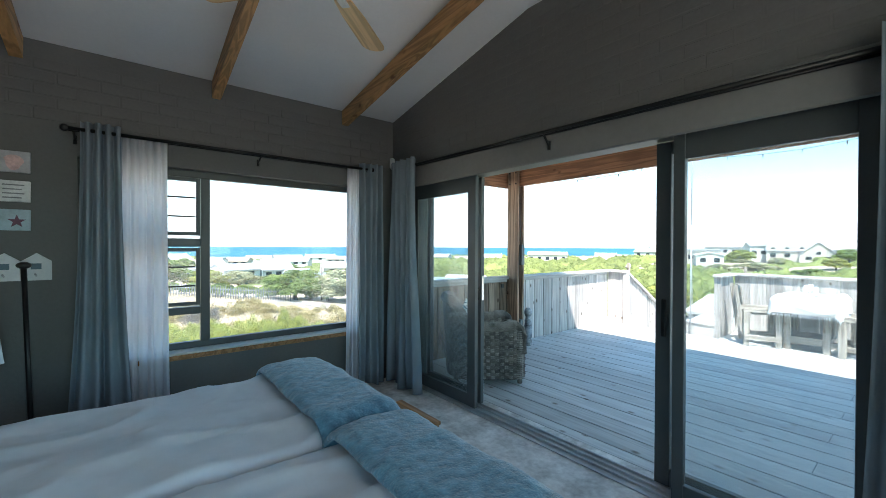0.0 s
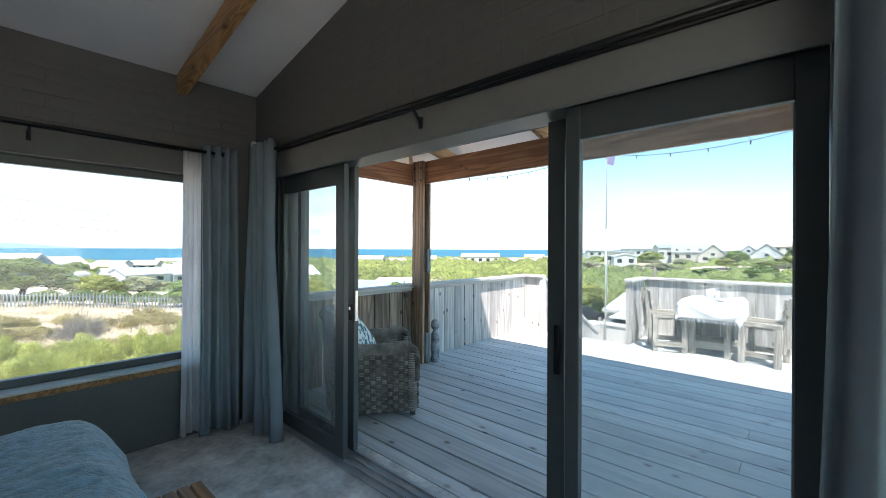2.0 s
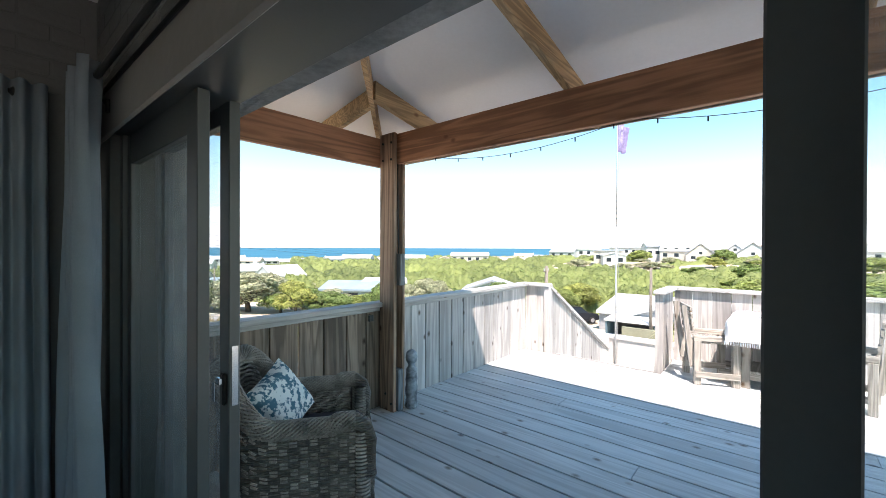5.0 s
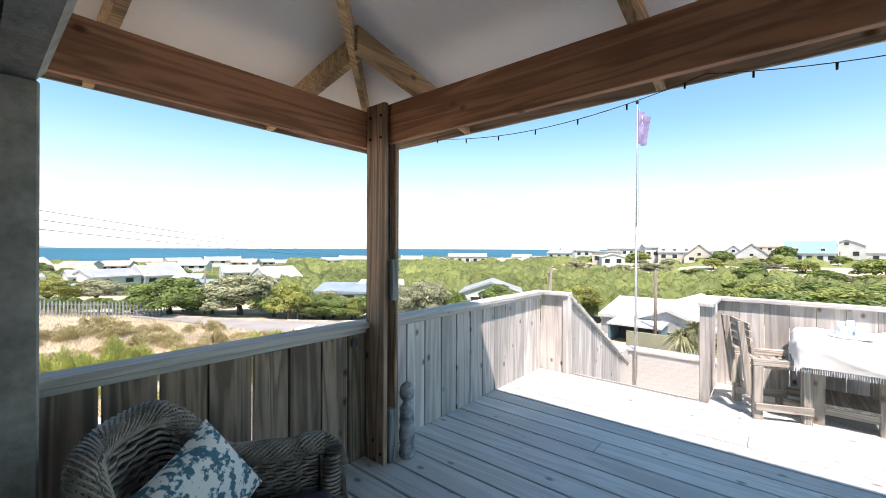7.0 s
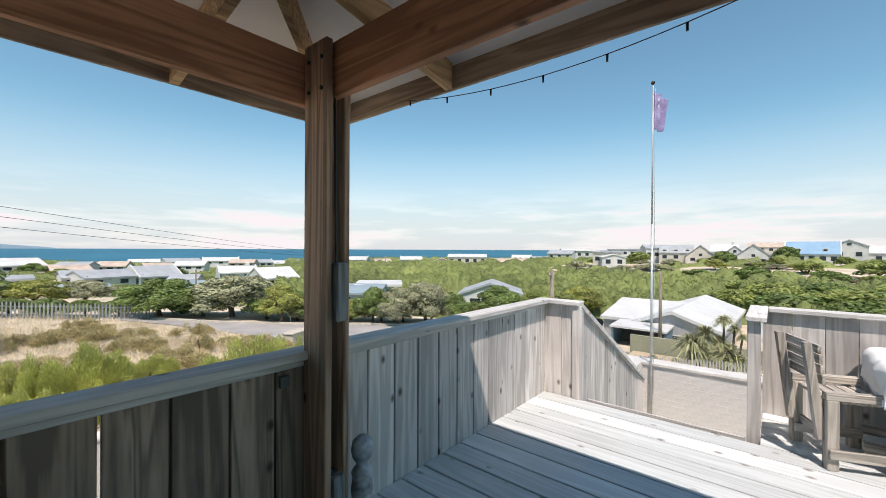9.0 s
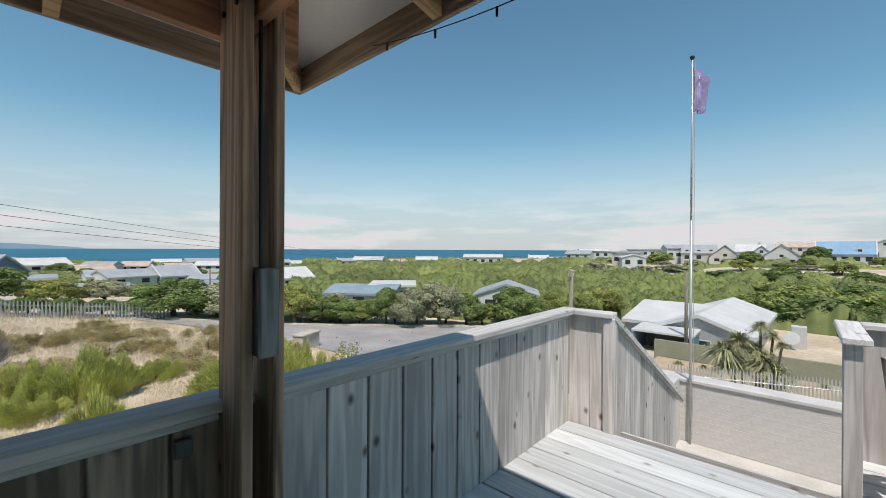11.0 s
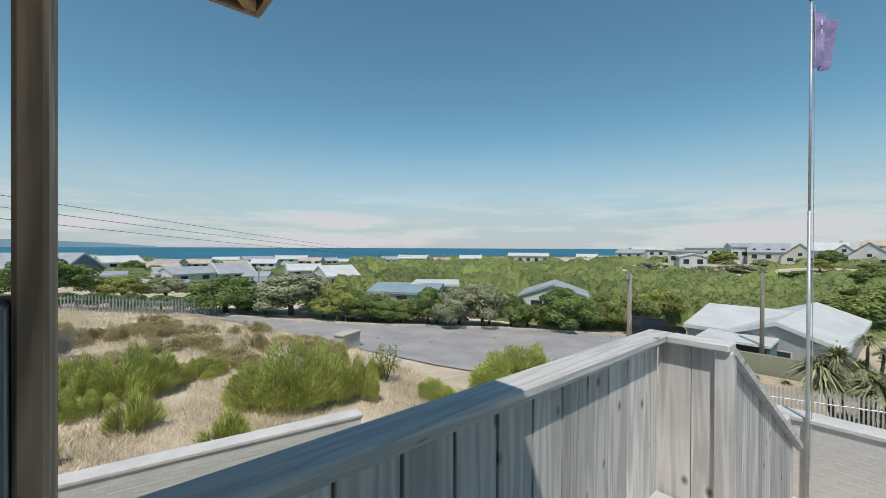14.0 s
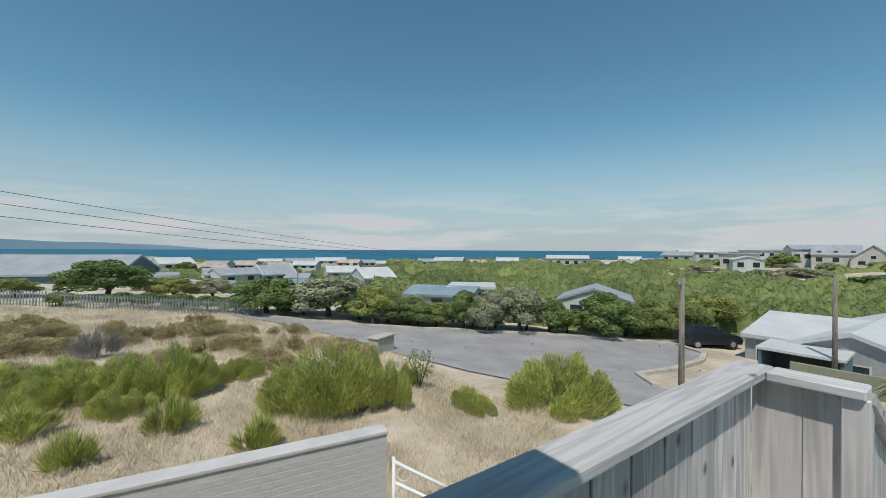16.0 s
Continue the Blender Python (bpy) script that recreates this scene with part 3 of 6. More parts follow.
# the railing round the table
rr = rail_run("railing", "weathered board railing round the sunny end of the deck")
piece("rail_post", rr, M_RAILV, 5.20, 5.29, -1.66, -1.57, -0.2, RZ - 0.047)
x = 5.295
for k in range(3):
    piece("board", rr, M_RAILV, x, x + 0.205, -1.645, -1.62, -0.02, RZ - 0.045, bev=0.002)
    x += 0.21
y = -1.66
k = 0
while y > -7.1:
    w = 0.212 + 0.008 * math.sin(k * 1.9)
    piece("board", rr, M_RAILV, 5.93, 5.955, y - w, y, -0.02, RZ - 0.045, bev=0.002)
    y -= w + 0.005
    k += 1
part("cap", box(5.15, 6.02, -1.70, -1.56, RZ - 0.045, RZ, bev=0.007), M_RAILX, rr)
part("cap", box(5.875, 6.02, -7.2, -1.702, RZ - 0.045, RZ, bev=0.007), M_RAILY, rr)
# deck side at the steps and steps
st = thing("deck_steps", "weathered timber steps going down from the deck", "steps", (5.25, -0.9, 0))
st.matrix_world = Matrix()
for k in range(1, 7):
    piece("tread", st, M_DECK, 5.24 + 0.30 * (k - 1), 5.24 + 0.30 * k + 0.02, -1.55, -0.21, -0.17 * k - 0.035, -0.17 * k)
part("fringe", box(5.215, 5.24, -1.56, -0.21, -0.20, -0.02), M_RAILY, st)

# ---- ground, sea, road ----
def ground_z(x, y):
    d = math.hypot(x, y)
    z = -2.75 - 0.068 * min(max(x, -10), 34)
    z += 0.10 * noise.noise((x * 0.22, y * 0.22, 3.0)) + 0.5 * noise.noise((x * 0.03, y * 0.03, 9.0)) * min(1, max(0, (d - 35) / 30))
    far = min(1.0, max(0.0, (d - 38) / 40))
    z += far * 0.3
    s = min(1.0, max(0.0, (x - 84) / 50))
    z += 2.7 * s * s * (3 - 2 * s) * math.exp(-((y + 8) / 72) ** 2)
    drop = min(1.0, max(0.0, (x * 0.62 + y * 0.78 - 190) / 160))
    z -= 6.0 * drop * drop * (3 - 2 * drop)
    z -= 1.25 * math.exp(-((x - 21) / 17) ** 2) * min(1.0, max(0.0, (y - 45) / 28)) * min(1.0, max(0.0, (160 - y) / 30))
    z -= 3.0 * min(1, max(0, (d - 330) / 120))
    if 5.2 < x < 9.0 and -3.0 < y < 3.4:
        z = -2.9
    return z


M_GROUND = mat("dry_sandy_ground", (0.50, 0.42, 0.325), 0.95, 0.3, 0.35, 0.8, 3.0, col2=(0.33, 0.27, 0.19))
M_FARVEG = mat("low_coastal_scrub", (0.15, 0.18, 0.06), 0.95, 0.4, 0.25, 1.0, 1.7, col2=(0.07, 0.095, 0.03))
gv, gf = [], []
ax = sorted(set([round(-60 + 4 * k, 2) for k in range(0, 16)] + [round(1.0 * k, 2) for k in range(0, 40)] + [40 + 5 * k for k in range(0, 33)]
                + [205 + 25 * k for k in range(0, 20)]))
ay = sorted(set([-420 + 30 * k for k in range(0, 11)] + [-110 + 6 * k for k in range(0, 19)] + [1.0 * k for k in range(0, 40)]
                + [40 + 5 * k for k in range(0, 33)] + [205 + 25 * k for k in range(0, 20)]))
for yy in ay:
    for xx in ax:
        gv.append((xx, yy, ground_z(xx, yy)))
nx = len(ax)
for j in range(len(ay) - 1):
    for k in range(nx - 1):
        a = j * nx + k
        gf.append((a, a + 1, a + nx + 1, a + nx))
gme = from_arrays("ground", gv, gf, M_GROUND)
gme.materials.append(M_FARVEG)
gme.shade_smooth()
for p in gme.polygons:
    c = p.center
    if c.x * 0.8 + max(c.y, 2.0) * 0.55 > 36 and noise.noise((c.x * 0.05, c.y * 0.05, 1.0)) > -0.32 and not (c.x > 90 and c.y < 48):
        p.material_index = 1
tagged(new("ground", gme), "dry sandy ground sloping gently to the coast", "ground", kind="structure")
M_SEA = mat("deep_blue_sea", (0.032, 0.140, 0.205), 0.8, 0.2, 0.004, 0.0, 0.05, col2=(0.025, 0.110, 0.170), spec=0.1)
structure("water", box(-4600, 4600, 60, 4600, -11.0, -10.6), M_SEA, "calm dark blue sea reaching the horizon", "sea").matrix_world = pose(0, 0, 0, 0, 0, -40)

M_ROAD = mat("grey_asphalt", (0.335, 0.315, 0.305), 0.85, 0.12, 0.6, 0.4, 8.0)


def draped(name, pts, lift, material, label, cat, thick=0.0):
    """A flat outline laid on the ground, subdivided so that it follows the slope."""
    bm = bmesh.new()
    bm.faces.new([bm.verts.new((px, py, 0)) for px, py in pts])
    bmesh.ops.triangulate(bm, faces=bm.faces)
    for _ in range(4):
        bmesh.ops.subdivide_edges(bm, edges=[e for e in bm.edges if e.calc_length() > 2.2], cuts=1, use_grid_fill=False)
        bmesh.ops.triangulate(bm, faces=bm.faces)
    for v in bm.verts:
        v.co.z = ground_z(v.co.x, v.co.y) + lift
    return structure(name, bm, material, label, cat, True)


ROAD = [(8.2, 33.5), (9.3, 30.6), (12.0, 27.5), (14.7, 24.8), (17.5, 22.8), (23.0, 19.6), (26.0, 17.0), (29.5, 14.8), (31.7, 12.0), (29.8, 9.6), (27.5, 8.9), (23.5, 8.6), (20.8, 9.0),
        (19.6, 7.6), (20.5, 3.0), (17.8, 3.0), (16.1, 7.2), (13.7, 12.6), (12.5, 16.6), (11.4, 21.6), (9.6, 27.0), (7.2, 31.5)]
draped("road", ROAD, 0.05, M_ROAD, "grey asphalt road ending in a turning circle", "road")
KERB = mat("pale_sandy_kerb", (0.50, 0.45, 0.38), 0.9, 0.15, 2.0, 0.4, 20)
kb = bmesh.new()
kp = ROAD[0:14]
for (ax0, ay0), (bx0, by0) in zip(kp, kp[1:]):
    n = max(1, int(math.hypot(bx0 - ax0, by0 - ay0) / 1.0))
    for q in range(n):
        u, v = q / n, (q + 1) / n
        a = Vector((ax0 + (bx0 - ax0) * u, ay0 + (by0 - ay0) * u, 0))
        b = Vector((ax0 + (bx0 - ax0) * v, ay0 + (by0 - ay0) * v, 0))
        a.z, b.z = ground_z(a.x, a.y) + 0.06, ground_z(b.x, b.y) + 0.06
        m = Matrix.Translation((a + b) / 2) @ (b - a).to_track_quat('X', 'Z').to_matrix().to_4x4() @ Matrix.Diagonal(((b - a).length + 0.02, 0.32, 0.2, 1))
        bmesh.ops.create_cube(kb, size=1.0, matrix=m)
structure("kerb", kb, KERB, "pale sandy kerb along the far side of the road", "kerb")

# ---- masonry by the steps and the garden ----
def brick_face(parent, material, o, u, nrm, length, z0, z1, limit=None, seed=0, proud=0.0013):
    """Single bricks, thinly painted over, on one face of a wall."""
    rnd = random.Random(seed)
    o, u, nrm = Vector(o), Vector(u).normalized(), Vector(nrm).normalized()
    turn = Matrix((u, nrm, Vector((0, 0, 1)))).transposed().to_4x4()
    row, z, made = 0, z0, 0
    while z + 0.075 <= z1:
        s = -0.115 * (row % 2)
        while s < length:
            a, b = max(s, 0.0), min(s + 0.222, length)
            c = o + u * (a + b) / 2
            if b - a > 0.05 and (limit is None or limit(c, z + 0.075)) and made < 300:
                p = rnd.choice((0.5, 1.0, 1.6)) * proud
                key = ("brick", material.name, round(b - a, 2))
                if key not in UNIT:
                    w = (b - a) / 2
                    UNIT[key] = mesh("brick", box(-w, w, -0.01, 0.01, -0.0365, 0.0365, bev=0.002), material)
                ob = new("brick", UNIT[key])
                ob.parent = parent
                ob.matrix_basis = Matrix.Translation(c + nrm * (p - 0.0095) + Vector((0, 0, z + 0.0375))) @ turn
                made += 1
            s += 0.232
        z += 0.085
        row += 1


M_PAVE = mat("pale_concrete", (0.56, 0.54, 0.50), 0.9, 0.12, 2.0, 0.5, 25)
structure("pavement", box(5.3, 8.24, -3.2, 0.2, -1.32, -1.20), M_PAVE, "pale concrete landing below the deck steps", "paving")
fw = structure("wall_front", box(8.25, 8.48, -4.2, 0.25, -2.9, -0.345), M_WHITEWALL, "low white painted brick wall before the steps", "wall")
part("coping", box(8.22, 8.51, -4.2, 0.28, -0.344, -0.29, bev=0.01), M_WHITEWALL, fw)
structure("wall_side", prism([(6.9, -2.9), (8.245, -2.9), (8.245, -0.29), (7.72, -0.29), (6.9, -1.2)], 1, -0.05, 0.2), M_WHITEWALL, "white plastered wall beside the steps", "wall")
GA, GB = Vector((-4.0, 5.58, 0)), Vector((5.17, 4.15, 0))
gd = (GB - GA).normalized()
gw = structure("wall_garden", box(0, (GB - GA).length, 0.0, 0.20, -3.3, -0.82), M_WHITEWALL, "long white painted brick garden wall", "wall")
gw.matrix_world = Matrix.Translation(GA) @ Matrix.Rotation(math.atan2(gd.y, gd.x), 4, 'Z')
part("coping", box(-0.02, (GB - GA).length + 0.02, -0.02, 0.22, -0.818, -0.765, bev=0.012), M_WHITEWALL, gw)

# white gate beyond the garden wall
gt = thing("garden_gate", "white tubular metal gate with a scroll beside the garden wall", "gate", (5.25, 4.1, -2.9), -42)
GW = mat("white_enamel", (0.78, 0.78, 0.76), 0.4, 0.05)
for a, b in (((0, 0, 0), (0, 0, 1.78)), ((0.95, 0, 0), (0.95, 0, 1.35)), ((0, 0, 0.1), (0.95, 0, 0.1)), ((0, 0, 1.72), (0.95, 0, 1.32)), ((0, 0, 1.45), (0.95, 0, 1.08))):
    part("gate_tube", tube(bmesh.new(), a, b, 0.022), GW, gt, smooth=True)
for k in range(1, 8):
    part("gate_bar", tube(bmesh.new(), (0.118 * k, 0, 0.1), (0.118 * k, 0, 1.45 - 0.37 * 0.124 * k), 0.009, seg=6), GW, gt)
sc = bmesh.new()
for k in range(16):
    a, b = 2 * math.pi * k / 16, 2 * math.pi * (k + 1) / 16
    tube(sc, (0.13 + 0.09 * math.cos(a), 0, 1.56 + 0.09 * math.sin(a)), (0.13 + 0.09 * math.cos(b), 0, 1.56 + 0.09 * math.sin(b)), 0.008, seg=6)
part("scroll", sc, GW, gt)

# flagpole
fp = thing("flagpole", "tall galvanised flagpole with a faded purple flag hanging limp", "flagpole", (8.19, -0.19, -1.2))
part("pole", tube(bmesh.new(), (0, 0, 0), (0.02, 0, 3.2), 0.019, 0.017), M_STEEL, fp, smooth=True)
part("upper_pole", tube(bmesh.new(), (0.02, 0, 3.18), (0.05, 0, 5.52), 0.014, 0.011), M_STEEL, fp, smooth=True)
cp = bmesh.new()
bmesh.ops.create_uvsphere(cp, u_segments=10, v_segments=8, radius=0.032, matrix=Matrix.Translation((0.05, 0, 5.54)))
part("cap", cp, M_BLACK, fp, "dark ball cap", smooth=True)
fv, ff = [], []
for r in range(25):
    v = r / 24
    for c in range(13):
        u = c / 12
        w = 0.20 * (1 - 0.25 * v)
        fv.append((0.06 + u * w * 0.55 + 0.012 * math.sin(9 * u + 3 * v), -0.02 - u * w * 0.75 + 0.035 * math.sin(11 * u + 2 * v),
                   5.40 - 0.64 * v - 0.14 * u * (1 - v) + 0.05 * u * v * math.sin(7 * u)))
for r in range(24):
    for c in range(12):
        a = r * 13 + c
        ff.append((a, a + 1, a + 14, a + 13))
M_FLAG = mat("faded_purple_cloth", (0.30, 0.26, 0.42), 0.9, 0.5, 9.0, 0.1, 40, col2=(0.17, 0.14, 0.28), trans=0.2)
fl = new("flag", from_arrays("flag", fv, ff, M_FLAG))
fl.parent = fp
fl.modifiers.new("cloth", 'SOLIDIFY').thickness = 0.003
M_FMARK = mat("white_print", (0.7, 0.68, 0.75), 0.9, 0.1)
for k, z in enumerate((5.22, 5.12, 5.02, 4.92)):
    part("flag_mark", box(0.075, 0.115, -0.088, -0.074, z, z + 0.05), M_FMARK, fp, "plain white printed bar")
part("halyard", tube(bmesh.new(), (0.035, -0.03, 0.4), (0.07, -0.03, 5.45), 0.004, seg=5), M_STEEL, fp)


# ---- plants ----
def leaf_mesh(name, blobs, n, size, material, seed, aspect=0.55, shell=0.75):
    """Many small leaves on lumpy shells: blobs are (x, y, z, rx, ry, rz)."""
    rng = np.random.default_rng(seed)
    bl = np.array(blobs, float)
    wts = (bl[:, 3] * bl[:, 4] * bl[:, 5]) ** 0.67
    pick = rng.choice(len(bl), n, p=wts / wts.sum())
    d = rng.normal(size=(n, 3))
    d /= np.linalg.norm(d, axis=1)[:, None]
    d[:, 2] = np.where(d[:, 2] < -0.55, -d[:, 2], d[:, 2])
    rad = shell + (1.03 - shell) * rng.random(n) ** 0.5 + 0.10 * np.sin(9 * d[:, 0] + 3) * np.sin(8 * d[:, 1]) * np.sin(7 * d[:, 2] + 1)
    c = bl[pick, :3] + d * rad[:, None] * bl[pick, 3:]
    up = d + 0.45 * rng.normal(size=(n, 3))
    a = np.cross(up, rng.normal(size=(n, 3)))
    a /= np.linalg.norm(a, axis=1)[:, None] + 1e-6
    b = np.cross(up, a)
    b /= np.linalg.norm(b, axis=1)[:, None] + 1e-6
    s = size * (0.6 + 0.8 * rng.random(n))[:, None]
    v = np.stack((c - a * s - b * s * aspect * 0.3, c - b * s * aspect, c + a * s, c + b * s * aspect), 1).reshape(-1, 3)
    return from_arrays(name, v.tolist(), np.arange(4 * n).reshape(-1, 4).tolist(), material)


M_BARK = mat("grey_brown_bark", (0.13, 0.10, 0.075), 0.95, 0.35, 9.0, 1.0, 30)
LEAF = {"dark": mat("dark_green_leaves", (0.21, 0.285, 0.08), 0.6, 0.35, 1.2, 0, 8, island=0.4, trans=0.3),
        "grey": mat("grey_green_leaves", (0.37, 0.375, 0.225), 0.7, 0.3, 1.2, 0, 8, island=0.35, trans=0.15),
        "yellow": mat("yellow_green_leaves", (0.37, 0.39, 0.10), 0.6, 0.35, 1.0, 0, 8, island=0.4, trans=0.3),
        "light": mat("mid_green_leaves", (0.31, 0.36, 0.10), 0.6, 0.3, 1.2, 0, 8, island=0.4, trans=0.3)}
CROWN = {}


def crown_blobs(seed):
    r = random.Random(seed)
    out = [(0, 0, 0.55, 0.33, 0.33, 0.30)]
    for k in range(34):
        a = 2.4 * k + r.uniform(-0.3, 0.3)
        e = r.uniform(-0.25, 1.45)
        s = r.uniform(0.085, 0.16)
        out.append((0.37 * math.cos(e) * math.cos(a), 0.37 * math.cos(e) * math.sin(a), 0.46 + 0.40 * math.sin(e) + r.uniform(-0.04, 0.04), s, s, s * 0.85))
    return out


def trunk_mesh(seed):
    bm, r = bmesh.new(), random.Random(seed)
    tube(bm, (0, 0, -0.05), (0.02, 0.01, 0.22), 0.035, 0.026, 8)
    for k in range(5):
        a = 2 * math.pi * k / 5 + r.uniform(-0.4, 0.4)
        m = Vector((0.12 * math.cos(a), 0.12 * math.sin(a), 0.38))
        tube(bm, (0.02, 0.01, 0.18), m, 0.022, 0.014, 6)
        tube(bm, m, m + Vector((0.14 * math.cos(a + 0.4), 0.14 * math.sin(a + 0.4), 0.22)), 0.014, 0.005, 6)
    return mesh("trunk", bm, M_BARK)


TRUNKS = [trunk_mesh(3), trunk_mesh(8)]


def tree(kind, x, y, w, h, label, turn, group="trees across the road", variant=0):
    key = (kind, variant)
    if key not in CROWN:
        CROWN[key] = leaf_mesh("crown", crown_blobs(11 + variant * 7 + len(kind)), 15000, 0.0165, LEAF[kind], 5 + variant, 0.7)
    t = thing("tree", label, "tree", (x, y, ground_z(x, y) + 0.05), turn, group)
    t.scale = (w, w, h)
    part("trunk", TRUNKS[variant % 2], None, t)
    part("crown", CROWN[key], None, t).location.z = -0.14
    return t


TREES = [("dark", -0.4, 42.8, 5.4, 3.5), ("yellow", 4.2, 41.7, 3.3, 2.2), ("grey", 7.3, 42.5, 3.6, 2.1), ("dark", 9.9, 32.6, 4.5, 2.9), ("grey", 13.8, 29.8, 5.2, 3.4), ("yellow", 15.5, 25.6, 2.6, 2.9),
         ("dark", 17.8, 24.6, 3.4, 2.1), ("light", 19.4, 23.2, 2.0, 1.2), ("dark", 20.9, 21.9, 2.5, 2.9), ("grey", 22.2, 20.6, 2.8, 3.1), ("grey", 24.4, 19.6, 3.4, 3.6), ("dark", 26.2, 18.4, 2.6, 2.7),
         ("dark", 29.7, 16.0, 4.0, 3.5), ("light", 32.8, 14.3, 2.8, 3.1), ("light", 35.3, 13.0, 3.2, 3.0), ("yellow", 38.8, 12.6, 3.7, 3.4)]
WORDS = {"dark": "dense dark green coastal tree beside the road", "grey": "rounded grey-green coastal tree beside the road",
         "yellow": "yellow-flecked green tree beside the road", "light": "bright green bushy tree beside the road"}
for k, (kind, x, y, w, h) in enumerate(TREES):
    tree(kind, x, y, w * 1.34, h * 1.08, WORDS[kind], 47 * k, variant=k % 3)

for k, (kind, x, y, w, h) in enumerate((("dark", 2.6, 36.2, 2.6, 1.3), ("dark", 4.4, 35.4, 2.6, 1.35), ("dark", 6.1, 34.4, 2.6, 1.3), ("dark", 7.8, 33.6, 2.4, 1.4), ("dark", 0.6, 37.6, 2.4, 1.2), ("light", -2.6, 38.2, 2.2, 1.1),
                                           ("light", -6.0, 44.0, 3.4, 1.7), ("dark", 24.2, 91.0, 5.0, 3.6), ("dark", 27.2, 88.5, 4.6, 3.2), ("dark", 8.5, 104.0, 4.5, 2.4), ("light", 11.5, 96.0, 4.0, 1.8), ("light", 22.5, 52.0, 3.6, 1.7),
                                           ("dark", 33.5, 57.0, 5.0, 2.4), ("light", 31.0, 52.0, 5.0, 2.0), ("grey", 27.0, 44.0, 4.0, 2.0), ("light", 20.5, 66.0, 5.0, 2.0), ("light", 31.0, 74.0, 5.0, 2.0))):
    tree(kind, x, y, w, h, "dense green hedge bush behind the fence" if h < 2 else "dense green coastal tree among the houses", 61 * k, "trees among the houses", k % 3)

for k, (x, y, w, h) in enumerate(((12.2, 31.0, 3.0, 1.3), (11.6, 33.4, 3.4, 1.7), (15.4, 27.6, 2.8, 1.5), (16.9, 25.9, 2.6, 1.5), (18.9, 24.9, 2.6, 1.4), (20.4, 24.0, 2.4, 1.6), (22.4, 22.6, 2.6, 1.7), (23.8, 21.6, 2.6, 1.6),
                                  (25.7, 20.2, 2.6, 1.7), (28.0, 18.2, 2.4, 1.5), (31.6, 15.6, 2.8, 1.9), (33.8, 15.0, 3.0, 1.8), (36.6, 14.6, 3.4, 2.2), (41.0, 13.8, 3.6, 2.2), (17.6, 28.0, 3.2, 2.0), (19.6, 27.0, 3.0, 1.9))):
    tree(("dark", "light", "dark", "grey")[k % 4], x, y, w * 1.3, h * 1.2, "low dense roadside bush under the trees", 83 * k, "bushes under the trees", k % 3)

# thicket of coastal scrub between the houses: one lumpy canopy, and loose leaves over it
HOMES = ((-4, 61), (6, 112), (3, 58), (14, 107), (15, 85), (23, 87), (26, 80), (25, 128), (36, 81), (36, 66), (19, 55), (112, 32), (145, 28), (141, 21), (141, 15), (160, 11), (148, 3), (147, -10),
         (103, 98), (117, 83), (133, 74), (93, 119), (86, 124), (29, 34), (40, 25))


def canopy(x, y):
    """Height of the scrub over the ground; under it where the ground lies bare."""
    if (y > 2 and x * 0.8 + y * 0.55 < 34.5) or (y <= 2 and x < (44 if y > -4 else 29)) or (30 < x < 44 and -4 < y < 11.5):
        return -0.9
    k = 1.0
    for hx, hy in HOMES:
        q = (x - hx) ** 2 + (y - hy) ** 2
        if q < 80:
            k = min(k, (q - 36) / 44)
    if x > 90 and y < 50:
        k = min(k, 3.0 * noise.noise((x * 0.10, y * 0.10, 5.0)) - 0.75 + max(0.0, (100 - x) / 7.0))
    if y > 1.8 * x:
        k = min(k, 2.5 * noise.noise((x * 0.07, y * 0.07, 2.0)) - 0.25)
    if k < -0.3:
        return -0.9
    d1 = noise.voronoi((x * 0.27 + 0.4 * noise.noise((x * 0.3, y * 0.3, 1.0)), y * 0.27, 0.0))[0][0]
    d2 = noise.voronoi((x * 0.8, y * 0.8, 4.0))[0][0]
    top = -0.25 + 2.2 * max(0.0, 1 - 1.9 * d1 * d1) + 0.8 * max(0.0, 1 - 2.2 * d2 * d2) + 0.5 * noise.noise((x * 0.06, y * 0.06, 3.0)) + 0.22 * noise.noise((x * 2.1, y * 2.1, 6.0))
    top *= 0.55 if y > 1.8 * x else 1.0
    return top * min(1.0, max(0.0, k + 0.3)) - 0.5 * max(0.0, 0.2 - k)


NB, ND = 620, 240
cv, cf, low = [], [], []
for j in range(ND):
    dist = 32 * (190 / 32) ** (j / (ND - 1))
    for k in range(NB):
        be = radians(2 + 104 * k / (NB - 1))
        x, y = 2 + dist * math.sin(be), dist * math.cos(be)
        c = canopy(x, y)
        low.append(c <= -0.5)
        cv.append((x, y, ground_z(x, y) + c))
for j in range(ND - 1):
    for k in range(NB - 1):
        a = j * NB + k
        if not (low[a] and low[a + 1] and low[a + NB] and low[a + NB + 1]):
            cf.append((a, a + NB, a + NB + 1, a + 1))
M_SCRUB = mat("coastal_scrub_leaves", (0.165, 0.19, 0.056), 0.75, 0.45, 0.055, 0.0, 0.9, col2=(0.065, 0.088, 0.026))
M_SCRUBL = mat("coastal_scrub_loose_leaves", (0.175, 0.212, 0.066), 0.7, 0.45, 0.055, 0, 0.9, island=0.25, col2=(0.085, 0.112, 0.034), trans=0.25)
scm = from_arrays("scrub", cv, cf, M_SCRUB)
scm.shade_smooth()
tagged(new("scrub", scm), "dense low green coastal scrub covering the valley", "scrub", kind="stuff")
rng = np.random.default_rng(4)
ca = np.array(cv)
up = np.array([k for k in range(len(cv) - NB - 1) if not low[k]])
pick = rng.choice(up, 330000)
uu, ww = rng.random((330000, 1)), rng.random((330000, 1))
